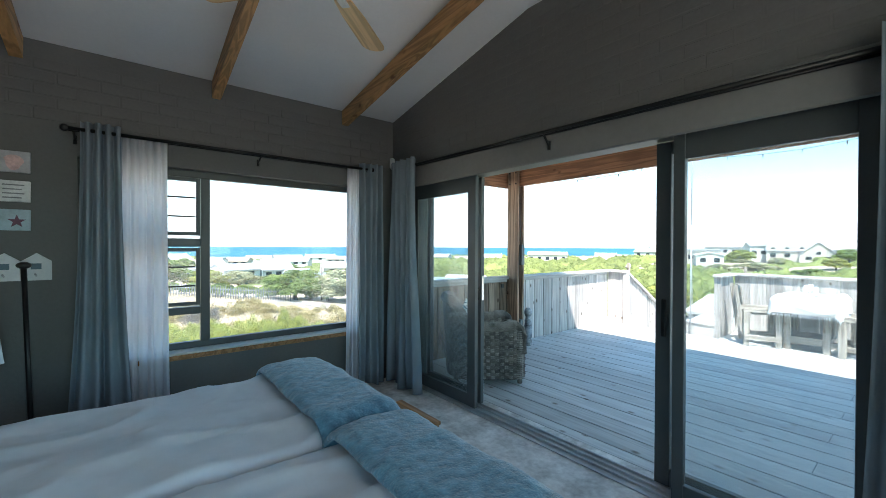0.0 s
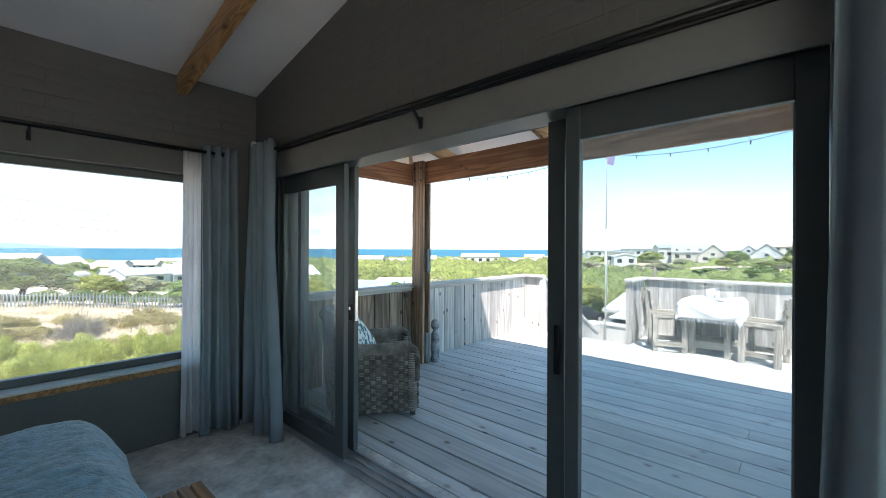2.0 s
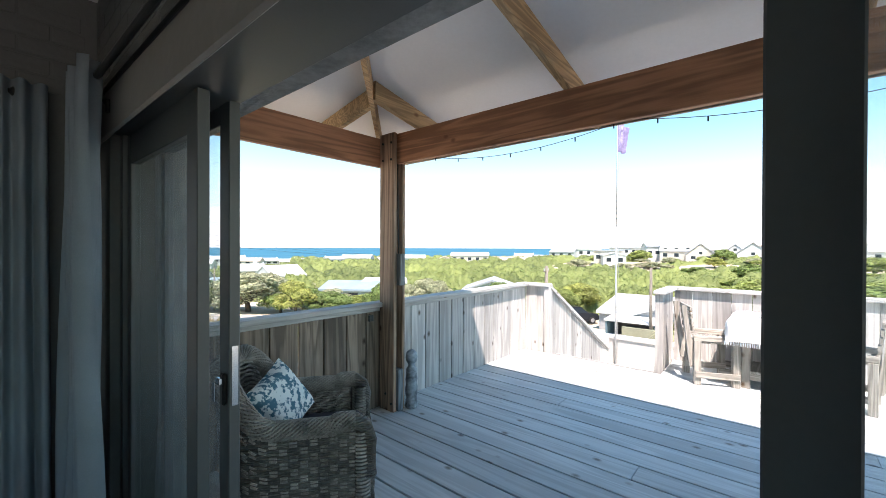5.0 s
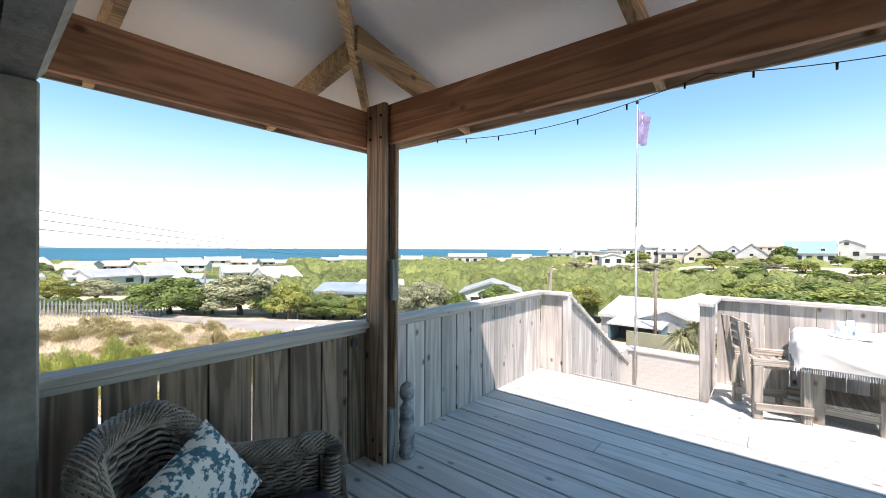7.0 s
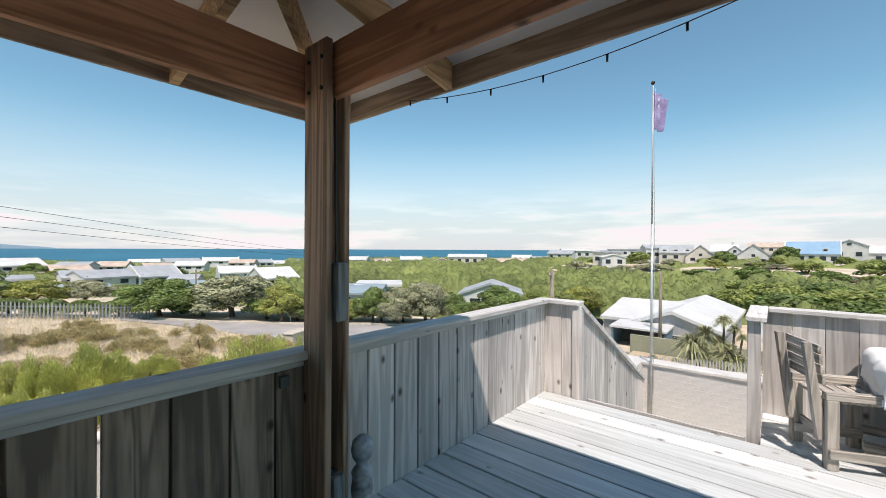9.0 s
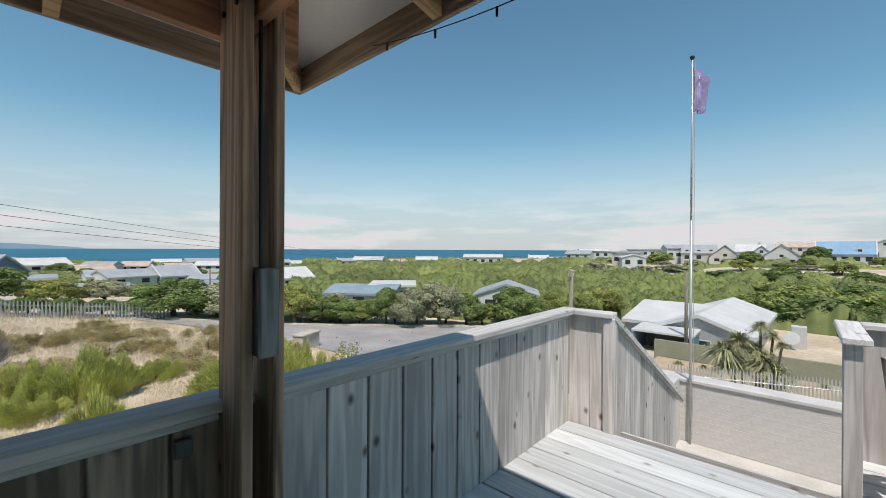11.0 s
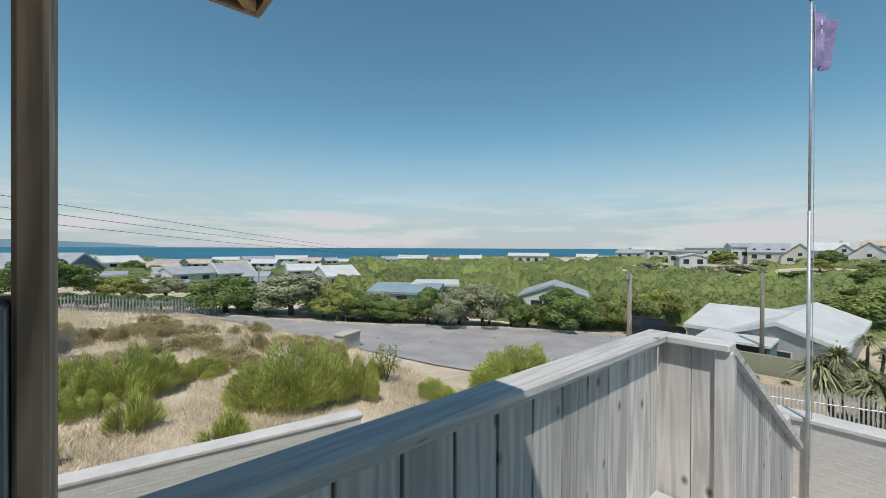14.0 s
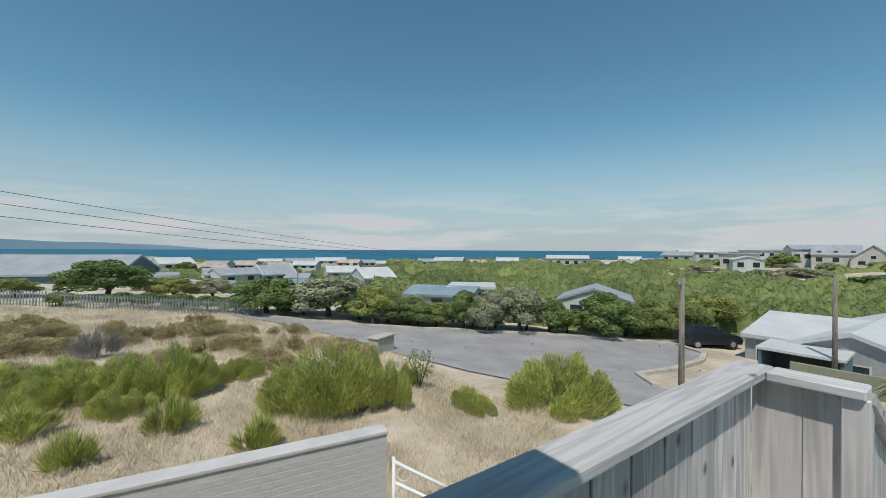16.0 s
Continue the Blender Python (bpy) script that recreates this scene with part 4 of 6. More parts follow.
c = ca[pick] + (ca[pick + 1] - ca[pick]) * uu + (ca[pick + NB] - ca[pick]) * ww
c[:, 2] += 0.16 * rng.random(330000)
dist = np.hypot(c[:, 0], c[:, 1])[:, None]
nn = np.array((0.0, 0.0, 1.0)) + 0.5 * rng.normal(size=(330000, 3))
a = np.cross(nn, rng.normal(size=(330000, 3)))
a /= np.linalg.norm(a, axis=1)[:, None] + 1e-6
b = np.cross(a, nn)
b /= np.linalg.norm(b, axis=1)[:, None] + 1e-6
s = (0.04 + 0.00085 * dist) * (0.6 + 0.8 * rng.random((330000, 1)))
sv = np.stack((c - a * s, c - b * s * 0.6, c + a * s, c + b * s * 0.6), 1).reshape(-1, 3)
tagged(new("scrub", from_arrays("scrub", sv.tolist(), np.arange(len(sv)).reshape(-1, 4).tolist(), M_SCRUBL)),
       "small green leaves of the coastal scrub", "scrub", kind="stuff")


def dune_bush(x, y, w, h, kind, turn, variant):
    """A round bush with its crown down to the ground."""
    t = thing("bush", "round dense green bush among the coastal scrub" if kind != "grey" else "round grey-green bush on the sandy dune", "bush", (x, y, ground_z(x, y) + 0.05), turn, "bushes on the dune")
    t.scale = (w, w * 0.9, h * 1.25)
    part("stem", TRUNKS[variant % 2], None, t)
    if (kind, variant, "far") not in CROWN:
        CROWN[(kind, variant, "far")] = leaf_mesh("crown", crown_blobs(31 + variant * 5 + len(kind)), 5000, 0.030, LEAF[kind], 15 + variant, 0.7)
    o = part("crown", CROWN[(kind, variant, "far")], None, t)
    o.location.z = -0.17


for k, (x, y, w, h, kind) in enumerate(((90, 1, 8.0, 3.4, "dark"), (94, 10, 7.5, 2.4, "dark"), (134, 9, 6.5, 3.4, "dark"), (128, 29, 7.5, 3.4, "light"), (141, -4, 6.5, 4.6, "dark"), (113, 9, 5.0, 2.5, "yellow"),
                                       (110, -7, 5.5, 2.4, "light"), (104, -16, 8.0, 3.6, "light"), (118, 19, 5.0, 1.8, "grey"), (122, 2, 4.5, 1.5, "grey"), (107, 21, 5.5, 1.8, "grey"), (131, -2, 5.0, 1.8, "light"),
                                       (100, 26, 6.5, 2.0, "grey"), (120, 38, 7.0, 2.2, "light"), (98, -9, 6.0, 2.0, "dark"), (126, 13, 4.0, 1.6, "light"), (108, 40, 7.0, 2.2, "grey"), (128, -14, 5.0, 2.2, "light"), (47, -2.5, 7.0, 2.6, "dark"), (50, -6.5, 7.5, 2.8, "light"), (46, -7.5, 6.5, 2.4, "dark"), (54, -1.5, 7.5, 2.8, "light"),
                                       (53, -10, 8.0, 2.8, "dark"), (58, -5.5, 8.0, 2.8, "dark"), (48, 1.5, 6.0, 2.4, "light"), (60, 0.5, 7.0, 2.6, "light"), (46, -12, 7.0, 2.4, "light"), (60, -12, 8.0, 3.0, "light"))):
    dune_bush(x, y, w, h, kind, 55 * k, k % 2)
for k in range(16):
    hx, hy = 98 + (k * 37) % 46, -18 + (k * 23) % 56
    if not any((hx - a) ** 2 + (hy - b) ** 2 < 60 for a, b in HOMES):
        dune_bush(hx, hy, 3.0 + (k % 3), 1.0 + 0.3 * (k % 2), ("grey", "light")[k % 2], 33 * k, k % 2)


def shrub_mesh(name, n, length, width, material, seed, spread=0.5):
    """A bush of fine upright shoots on a rounded outline of unit size."""
    rng = np.random.default_rng(seed)
    lob = np.array([(0.85 * rng.uniform(-1, 1), 0.85 * rng.uniform(-1, 1), rng.uniform(0.4, 1.0)) for _ in range(18)])
    lob[:, 2] *= 1.05 - 0.5 * np.hypot(lob[:, 0], lob[:, 1]) / 1.2
    pick = rng.integers(0, 18, n)
    th, q = 2 * np.pi * rng.random(n), np.sqrt(rng.random(n))
    rx = 0.155 * q
    px, py = lob[pick, 0] * 0.55 + rx * np.cos(th), lob[pick, 1] * 0.55 + rx * np.sin(th)
    top = lob[pick, 2] * np.sqrt(np.clip(1.05 - (q * 0.95) ** 2, 0, 1))
    hz = top * rng.random(n) ** 0.45
    c = np.stack((px, py, np.maximum(hz, 0.02)), 1)
    a = np.stack((px * 1.1, py * 1.1, np.full(n, 1.15)), 1) + spread * rng.normal(size=(n, 3))
    a /= np.linalg.norm(a, axis=1)[:, None]
    b = np.cross(a, rng.normal(size=(n, 3)))
    b /= np.linalg.norm(b, axis=1)[:, None] + 1e-6
    s = length * (0.5 + rng.random(n))[:, None]
    v = np.stack((c - b * width, c + b * width, c + a * s + b * width * 0.4, c + a * s - b * width * 0.4), 1).reshape(-1, 3)
    return from_arrays(name, v.tolist(), np.arange(4 * n).reshape(-1, 4).tolist(), material)


M_SHRUB = mat("fresh_green_shoots", (0.48, 0.50, 0.14), 0.6, 0.3, 2.0, 0, 12, island=0.45, trans=0.3, col2=(0.25, 0.275, 0.075))
M_HEATH = mat("olive_brown_shoots", (0.40, 0.34, 0.165), 0.8, 0.35, 1.5, 0, 12, island=0.45, trans=0.15, col2=(0.23, 0.19, 0.095))
M_DEAD = mat("grey_dead_twigs", (0.27, 0.245, 0.22), 0.9, 0.2, 3.0, 0, 12, island=0.3)
SHRUBS = [shrub_mesh("foliage", 34000, 0.06, 0.0034, M_SHRUB, 1, 0.42), shrub_mesh("foliage", 34000, 0.06, 0.0034, M_SHRUB, 2, 0.42)]
HEATHS = [shrub_mesh("foliage", 9000, 0.06, 0.006, M_HEATH, 3, 0.7), shrub_mesh("foliage", 9000, 0.06, 0.006, M_HEATH, 6, 0.7)]
TUFTS = [shrub_mesh("foliage", 2600, 0.30, 0.011, M_SHRUB, 11, 0.35), shrub_mesh("foliage", 2600, 0.30, 0.011, M_SHRUB, 12, 0.35)]
TWIGS = shrub_mesh("foliage", 1500, 0.34, 0.006, M_DEAD, 4, 0.5)
STEM = mesh("stem", tube(tube(bmesh.new(), (0, 0, -0.06), (0.1, 0.05, 0.5), 0.02, 0.008, 6), (0.02, 0, 0.1), (-0.15, 0.1, 0.55), 0.014, 0.006, 6), M_BARK)


def bush(x, y, w, d, h, me, label, turn, group):
    t = thing("bush", label, "bush", (x, y, ground_z(x, y) + 0.02), turn, group)
    t.scale = (w * 1.05, d * 1.05, h * 1.22)
    part("stem", STEM, None, t)
    part("foliage", me, None, t)


G1, G2 = "green bushes in the field", "low olive bushes in the field"
for k, (x, y, w, d, h) in enumerate(((7.0, 11.2, 3.0, 2.2, 1.75), (8.5, 10.9, 1.5, 1.5, 1.65), (13.6, 7.9, 2.8, 2.2, 1.7), (3.2, 14.6, 2.3, 1.8, 1.5), (0.6, 15.6, 2.6, 1.8, 1.05),
                                     (-1.5, 16.5, 2.2, 1.6, 1.0), (4.7, 9.6, 0.8, 0.7, 0.6), (1.9, 13.4, 1.5, 1.0, 0.7), (5.2, 15.5, 1.4, 1.0, 0.7), (2.0, 15.2, 2.4, 1.5, 1.2), (-0.6, 14.4, 1.8, 1.2, 0.8), (3.1, 11.4, 0.7, 0.7, 0.7), (1.3, 10.4, 0.6, 0.6, 0.6), (10.3, 12.4, 1.1, 0.9, 0.7),
                                     (11.0, 9.3, 1.6, 1.1, 0.5), (0.2, 12.6, 1.0, 0.8, 0.5))):
    bush(x, y, w, d, h, (TUFTS if w < 1.05 else SHRUBS)[k % 2], "fresh green bush of fine upright shoots in dry grass", 70 * k, G1)
hr = random.Random(9)
for k in range(46):
    y = hr.uniform(17.0, 30.0)
    x = hr.uniform(-9.0, 11.2 if y < 26 else 7.0)
    bush(x, y, hr.uniform(1.3, 2.8), hr.uniform(1.0, 2.0), hr.uniform(0.45, 0.85), HEATHS[k % 2], "low olive-brown heath bush in the dry field", 50 * k, G2)
for k in range(7):
    bush(-1.2 + 0.42 * k, 7.7 - 0.12 * k + 0.7 * (k % 2), 1.3, 1.0, 0.55, HEATHS[k % 2], "low olive-brown heath bush near the garden wall", 50 * k, G2)
bush(0.9, 20.4, 1.2, 1.0, 1.0, TWIGS, "leafless grey dead bush", 20, "")
# thin sapling
sp = thing("sapling", "thin young tree with sparse pale green leaves", "sapling", (10.5, 11.6, ground_z(10.5, 11.6)))
sb = bmesh.new()
for k in range(7):
    a = k * 0.9
    tube(sb, (0, 0, 0.05), (0.45 * math.cos(a), 0.45 * math.sin(a), 1.0 + 0.08 * k), 0.018, 0.005, 6)
part("trunk", sb, M_BARK, sp)
part("crown", leaf_mesh("crown", [(0, 0, 0.95, 0.6, 0.6, 0.5), (0.2, 0.1, 0.5, 0.4, 0.4, 0.3)], 420, 0.045, LEAF["light"], 8, shell=0.2), None, sp)

# dry grass over the field
rng = np.random.default_rng(21)
n = 340000
gy = 4.6 + 33.0 * rng.random(n) ** 1.35
gx = -9.0 + 23.0 * rng.random(n)
keep = ((gx < 12.3 - 0.42 * np.clip(gy - 19, 0, 30)) | (gy < 9.5)) & (gx * 0.155 + gy > 5.15) & ~((gx > 12.0) & (gy < 7.0))
gx, gy = gx[keep], gy[keep]
clump = np.array([noise.noise((a * 0.55, b * 0.55, 7.0)) for a, b in zip(gx, gy)])
keep = clump > -0.5 * rng.random(len(gx)) - 0.15
gx, gy, clump = gx[keep], gy[keep], clump[keep]
n = len(gx)
gz = np.array([ground_z(a, b) for a, b in zip(gx, gy)]) - 0.02
hgt = (0.08 + 0.25 * rng.random(n)) * (0.75 + 0.7 * np.clip(clump, -0.3, 0.6))
an = 2 * np.pi * rng.random(n)
wd = 0.004 + 0.007 * rng.random(n)
lean = 1.5 * hgt * rng.random(n)
an2 = 2 * np.pi * rng.random(n)
base = np.stack((gx, gy, gz), 1)
sd = np.stack((np.cos(an) * wd, np.sin(an) * wd, np.zeros(n)), 1)
tip = base + np.stack((np.cos(an2) * lean, np.sin(an2) * lean, hgt), 1)
v = np.stack((base - sd, base + sd, tip), 1).reshape(-1, 3)
M_STRAW = mat("dry_straw", (0.66, 0.575, 0.43), 0.9, 0.25, 0.7, 0, 9, island=0.4, trans=0.2, col2=(0.44, 0.37, 0.25))
tagged(new("dry_grass", from_arrays("dry_grass", v.tolist(), np.arange(3 * n).reshape(-1, 3).tolist(), M_STRAW)),
       "dry straw-coloured grass covering the field", "grass", kind="stuff")

# ---- fences, poles, wires ----
PALE = mat("pale_fence_timber", (0.24, 0.26, 0.265), 0.8, 0.2, 6.0, 0.3, 40, rand=0.15)
fe = thing("palisade_fence", "pale upright picket fence along the edge of the field", "fence", (0, 0, 0))
fp0, fp1 = Vector((9.1, 31.0, 0)), Vector((-9.8, 41.6, 0))
fl_ = (fp1 - fp0).length
fdir = (fp1 - fp0).normalized()
fturn = Matrix.Rotation(math.atan2(fdir.y, fdir.x), 4, 'Z')
PK = mesh("picket", prism([(-0.04, 0), (0.04, 0), (0.04, 1.0), (0, 1.1), (-0.04, 1.0)], 1, -0.012, 0.012), PALE)
k = 0
while k * 0.2 < fl_:
    p = fp0 + fdir * 0.2 * k
    o = new("picket", PK)
    o.parent = fe
    o.matrix_basis = Matrix.Translation((p.x, p.y, ground_z(p.x, p.y) - 0.03 + 0.05 * math.sin(k * 3.3))) @ fturn
    k += 1
for h in (0.3, 0.8):
    a, b = fp0, fp1
    part("rail", tube(bmesh.new(), (a.x, a.y, ground_z(a.x, a.y) + h), (b.x, b.y, ground_z(b.x, b.y) + h), 0.025, seg=5), PALE, fe)
fe2 = thing("palisade_fence", "grey steel palisade fence before the neighbour's garden", "fence", (0, 0, 0))
q0, q1 = Vector((15.0, 1.6, 0)), Vector((17.6, -5.0, 0))
PK2 = mesh("pale", prism([(-0.018, 0), (0.018, 0), (0.018, 1.84), (0, 1.93), (-0.018, 1.84)], 0, -0.006, 0.006), M_STEEL)
for k in range(88):
    p = q0.lerp(q1, k / 87)
    o = new("pale", PK2)
    o.parent = fe2
    o.matrix_basis = Matrix.Translation((p.x, p.y, -3.75))
for h in (0.35, 1.6):
    part("rail", tube(bmesh.new(), (q0.x, q0.y, -3.75 + h), (q1.x, q1.y, -3.75 + h), 0.018, seg=5), M_STEEL, fe2)
M_POLE = wood("grey_pole_wood", (0.26, 0.225, 0.19), 2, (0.1, 0.08, 0.06), 0.6, 0.9)


def utility_pole(x, y, top, r, label, arm):
    z0 = ground_z(x, y)
    t = thing("utility_pole", label, "utility pole", (x, y, z0), 0, "utility poles")
    part("pole", tube(bmesh.new(), (0, 0, -0.2), (0.03, 0, top - z0), r, r * 0.75, 12), M_POLE, t, smooth=True)
    if arm:
        part("cross_arm", box(-0.22, 0.22, -0.03, 0.03, top - z0 - 0.25, top - z0 - 0.19, bev=0.004), M_POLE, t)
        for s in (-0.2, 0.05, 0.2):
            part("insulator", tube(bmesh.new(), (s, 0, top - z0 - 0.19), (s, 0, top - z0 - 0.08), 0.022, 0.014, 8), M_STEEL, t, "pale insulator")


utility_pole(15.92, 5.09, 0.75, 0.095, "weathered wooden utility pole with small insulators", True)
utility_pole(28.37, 3.67, 0.27, 0.11, "plain weathered wooden pole beyond the wall", False)
utility_pole(11.9, 31.6, -0.05, 0.07, "slim grey street pole beside the road", False)
utility_pole(56.0, 59.7, 0.1, 0.11, "distant wooden utility pole in the scrub", True)
for k, (za, zb, off) in enumerate(((3.88, -0.25, 0.0), (3.36, -0.35, 0.3), (2.85, -0.45, 0.6))):
    wv = bmesh.new()
    a, b = Vector((-3.6 + off, 20.2, za)), Vector((56.0 + off, 59.7, zb))
    pp = []
    for q in range(25):
        u = q / 24
        p = a.lerp(b, u)
        p.z -= 4 * 0.55 * u * (1 - u)
        pp.append(p)
    for p, q in zip(pp, pp[1:]):
        tube(wv, p, q, 0.011, seg=5)
    far_off = a + (a - b).normalized() * 25
    tube(wv, far_off, a, 0.011, seg=5)
    tagged(part("power_line", wv, M_BLACK), "thin black overhead power line", "power line", "power lines")
# road sign
sg = thing("road_sign", "small triangular road sign on a grey post", "road sign", (15.9, 25.1, ground_z(15.9, 25.1)), 40)
part("post", tube(bmesh.new(), (0, 0, 0), (0, 0, 1.35), 0.03), M_STEEL, sg)
part("sign_plate", prism([(-0.3, 0.95), (0.3, 0.95), (0.0, 1.5)], 1, -0.04, -0.03), M_STEEL, sg)
# low wall end by the road
lw = thing("planter_wall", "low sandy block planter beside the road", "planter", (12.2, 17.6, ground_z(12.2, 17.6)), 25)
part("wall", box(-0.9, 0.5, -0.3, 0.3, -0.3, 0.75, bev=0.03), KERB, lw)
part("coping", box(-0.95, 0.55, -0.35, 0.35, 0.752, 0.85, bev=0.02), KERB, lw)

# ---- houses ----
WHITE = mat("white_house_plaster", (0.55, 0.55, 0.535), 0.85, 0.08, 0.8, 0.1, 6)
CREAM = mat("cream_house_plaster", (0.52, 0.48, 0.42), 0.85, 0.08, 0.8, 0.1, 6)
TEAL = mat("grey_blue_boarding", (0.10, 0.17, 0.21), 0.8, 0.1, 0.8, 0.1, 6)
R_WHITE = mat("white_sheet_roof", (0.56, 0.56, 0.55), 0.6, 0.08, 0.6, 0.05, 6)
R_GREY = mat("grey_sheet_roof", (0.34, 0.36, 0.38), 0.6, 0.1, 0.6, 0.1, 6)
R_SLATE = mat("blue_grey_sheet_roof", (0.24, 0.31, 0.35), 0.6, 0.1, 0.6, 0.1, 6)
R_TAN = mat("tan_tile_roof", (0.50, 0.40, 0.33), 0.8, 0.15, 0.6, 0.2, 6)
R_BLUE = mat("blue_sheet_roof", (0.22, 0.36, 0.50), 0.5, 0.08, 0.6, 0.05, 6)
M_PANE = mat("dark_window_glass", (0.03, 0.04, 0.05), 0.1, 0.1, 1.0, 0)


def house(x, y, z, w, d, h, ridge, wallm, roofm, label, gable=False, n_win=3, group="houses of the seaside village", flat=False, turn=None, chimney=False, spin=0, dormers=0, parapet=False):
    """A gabled house that turns its long side, or its gable, to the deck; base z, width w, depth d, eaves h, ridge."""
    ang = math.degrees(math.atan2(-x, y)) + spin if turn is None else turn
    t = thing("house", label, "house", (x, y, z), ang, group)
    hw, hd = w / 2, d / 2
    ex = -1.6
    if flat:
        part("wall", box(-hw, hw, -hd, hd, ex, h), wallm, t)
        part("roof", box(-hw - 0.4, hw + 0.4, -hd - 0.4, hd + 0.4, h + 0.002, h + 0.35, bev=0.05), roofm, t)
    elif gable:
        part("wall", prism([(-hw, ex), (hw, ex), (hw, h), (0, ridge), (-hw, h)], 1, -hd, hd), wallm, t)
        for s in (-1, 1):
            part("roof", prism([(s * (hw + 0.25), h - 0.12), (0, ridge + 0.03), (0, ridge + 0.25), (s * (hw + 0.25), h + 0.1)], 1, -hd - 0.25, hd + 0.25), roofm, t)
    else:
        part("wall", prism([(-hd, ex), (hd, ex), (hd, h), (0, ridge), (-hd, h)], 0, -hw, hw), wallm, t)
        for s in (-1, 1):
            part("roof", prism([(s * (hd + 0.3), h - 0.12), (0, ridge + 0.03), (0, ridge + 0.25), (s * (hd + 0.3), h + 0.1)], 0, -hw - 0.15, hw + 0.15), roofm, t)
    for k in range(n_win):
        cx = -hw + w * (k + 0.5) / n_win
        ww, hh = min(0.6, w / n_win * 0.3), min(0.55, h * 0.24)
        f = part("window", box(cx - ww - 0.07, cx + ww + 0.07, -hd - 0.03, -hd + 0.02, h * 0.55 - hh - 0.07, h * 0.55 + hh + 0.07), WHITE, t)
        part("pane", box(cx - ww, cx + ww, -hd - 0.05, -hd - 0.032, h * 0.55 - hh, h * 0.55 + hh), M_PANE, f)
    if gable and ridge - h > 1.5:
        f = part("window", box(-0.5, 0.5, -hd - 0.03, -hd + 0.02, h + 0.1, h + 1.0), WHITE, t)
        part("pane", box(-0.42, 0.42, -hd - 0.05, -hd - 0.032, h + 0.18, h + 0.92), M_PANE, f)
    for k in range(dormers):
        cx = -hw + w * (k + 0.5) / dormers
        zm = h + (ridge - h) * 0.42
        dm = part("dormer", prism([(cx - 0.6, h + 0.05), (cx + 0.6, h + 0.05), (cx + 0.6, zm), (cx, zm + 0.45), (cx - 0.6, zm)], 1, -hd * 0.86, 0.0), wallm, t)
        part("pane", box(cx - 0.38, cx + 0.38, -hd * 0.86 - 0.03, -hd * 0.86 - 0.005, h + 0.55, zm), M_PANE, dm)
    if parapet:
        for s in (-1, 1):
            part("gable_parapet", prism([(-hd - 0.2, ex), (hd + 0.2, ex), (hd + 0.2, h + 0.15), (0, ridge + 0.5), (-hd - 0.2, h + 0.15)], 0, s * (hw + 0.16), s * (hw + 0.42)), wallm, t)
    if chimney:
        part("chimney", box(hw * 0.5, hw * 0.5 + 0.7, -0.35, 0.35, h, ridge + 0.9), wallm, t)
    return t


WL, GL, TL = "white plastered house with a pale sheet roof among scrub", "white house with a grey sheet roof", "low house with a tan tiled roof"
house(-4.6, 62, -3.95, 13.0, 11, 2.7, 4.5, TEAL, R_GREY, "large grey-blue boarded house with a grey sheet roof", n_win=4, spin=-24)
house(28.4, 34.2, -4.6, 7.2, 6, 1.5, 2.05, WHITE, R_SLATE, "low white house with a blue-grey roof behind the trees", n_win=3, spin=-14)
house(32.0, 34.0, -4.6, 4.5, 5, 1.9, 2.2, WHITE, R_WHITE, "flat white wing of the low house behind the trees", n_win=2, flat=True)
house(41.6, 24.6, -5.9, 6.9, 6, 2.3, 3.4, WHITE, R_GREY, "white gabled house with a grey roof and a garage", gable=True, n_win=2)
# the village behind the field
house(6.4, 111.5, -3.2, 7.2, 7, 1.2, 2.4, WHITE, R_WHITE, "white house with a bright white pitched roof", spin=18, n_win=2)
house(3.2, 58.0, -3.7, 3.6, 6, 1.9, 2.1, WHITE, R_GREY, "small pale blue-grey flat-roofed house", flat=True, n_win=2)
house(13.5, 107, -4.3, 6.6, 7, 1.1, 2.1, CREAM, R_TAN, TL, spin=12)
house(15.2, 85, -4.9, 7.4, 6, 1.5, 2.5, WHITE, R_GREY, GL, spin=28, n_win=2)
house(12.6, 88, -4.7, 4.5, 6, 1.3, 2.2, WHITE, R_GREY, GL, spin=10, n_win=2)
house(23.0, 87.5, -5.2, 6.4, 7, 1.5, 3.2, WHITE, R_GREY, "white gabled house with a long light grey roof", spin=24, n_win=3, parapet=True)
house(26.4, 80.5, -5.0, 4.4, 6, 0.9, 1.5, WHITE, R_GREY, GL, spin=-10, n_win=2)
house(25, 128, -4.2, 6.2, 7, 1.0, 2.0, CREAM, R_TAN, TL, spin=-15)
house(35.7, 81.5, -4.8, 6.2, 6, 1.5, 2.5, WHITE, R_WHITE, "white house with a pale roof and end parapets", spin=8, n_win=2, parapet=True, chimney=True)
house(35.5, 66.5, -5.3, 6.4, 6, 1.7, 3.3, WHITE, R_WHITE, "white two-storey gabled house behind the trees", n_win=2, spin=30)
house(19.3, 55.5, -4.2, 5.2, 6, 0.9, 1.35, TEAL, R_SLATE, "low house with a blue-grey roof behind the hedge", n_win=2)
house(8.6, 55.0, -3.9, 4.6, 5, 0.9, 1.3, TEAL, R_SLATE, "low house with a blue-grey roof behind the hedge", n_win=2)
house(41, 170, -4.9, 9.0, 8, 1.3, 2.2, WHITE, R_WHITE, WL)
house(50, 162, -4.9, 11.0, 8, 1.4, 2.5, WHITE, R_GREY, GL, spin=14)
house(55, 140, -3.9, 9.9, 8, 1.2, 2.1, WHITE, R_WHITE, WL, parapet=True)
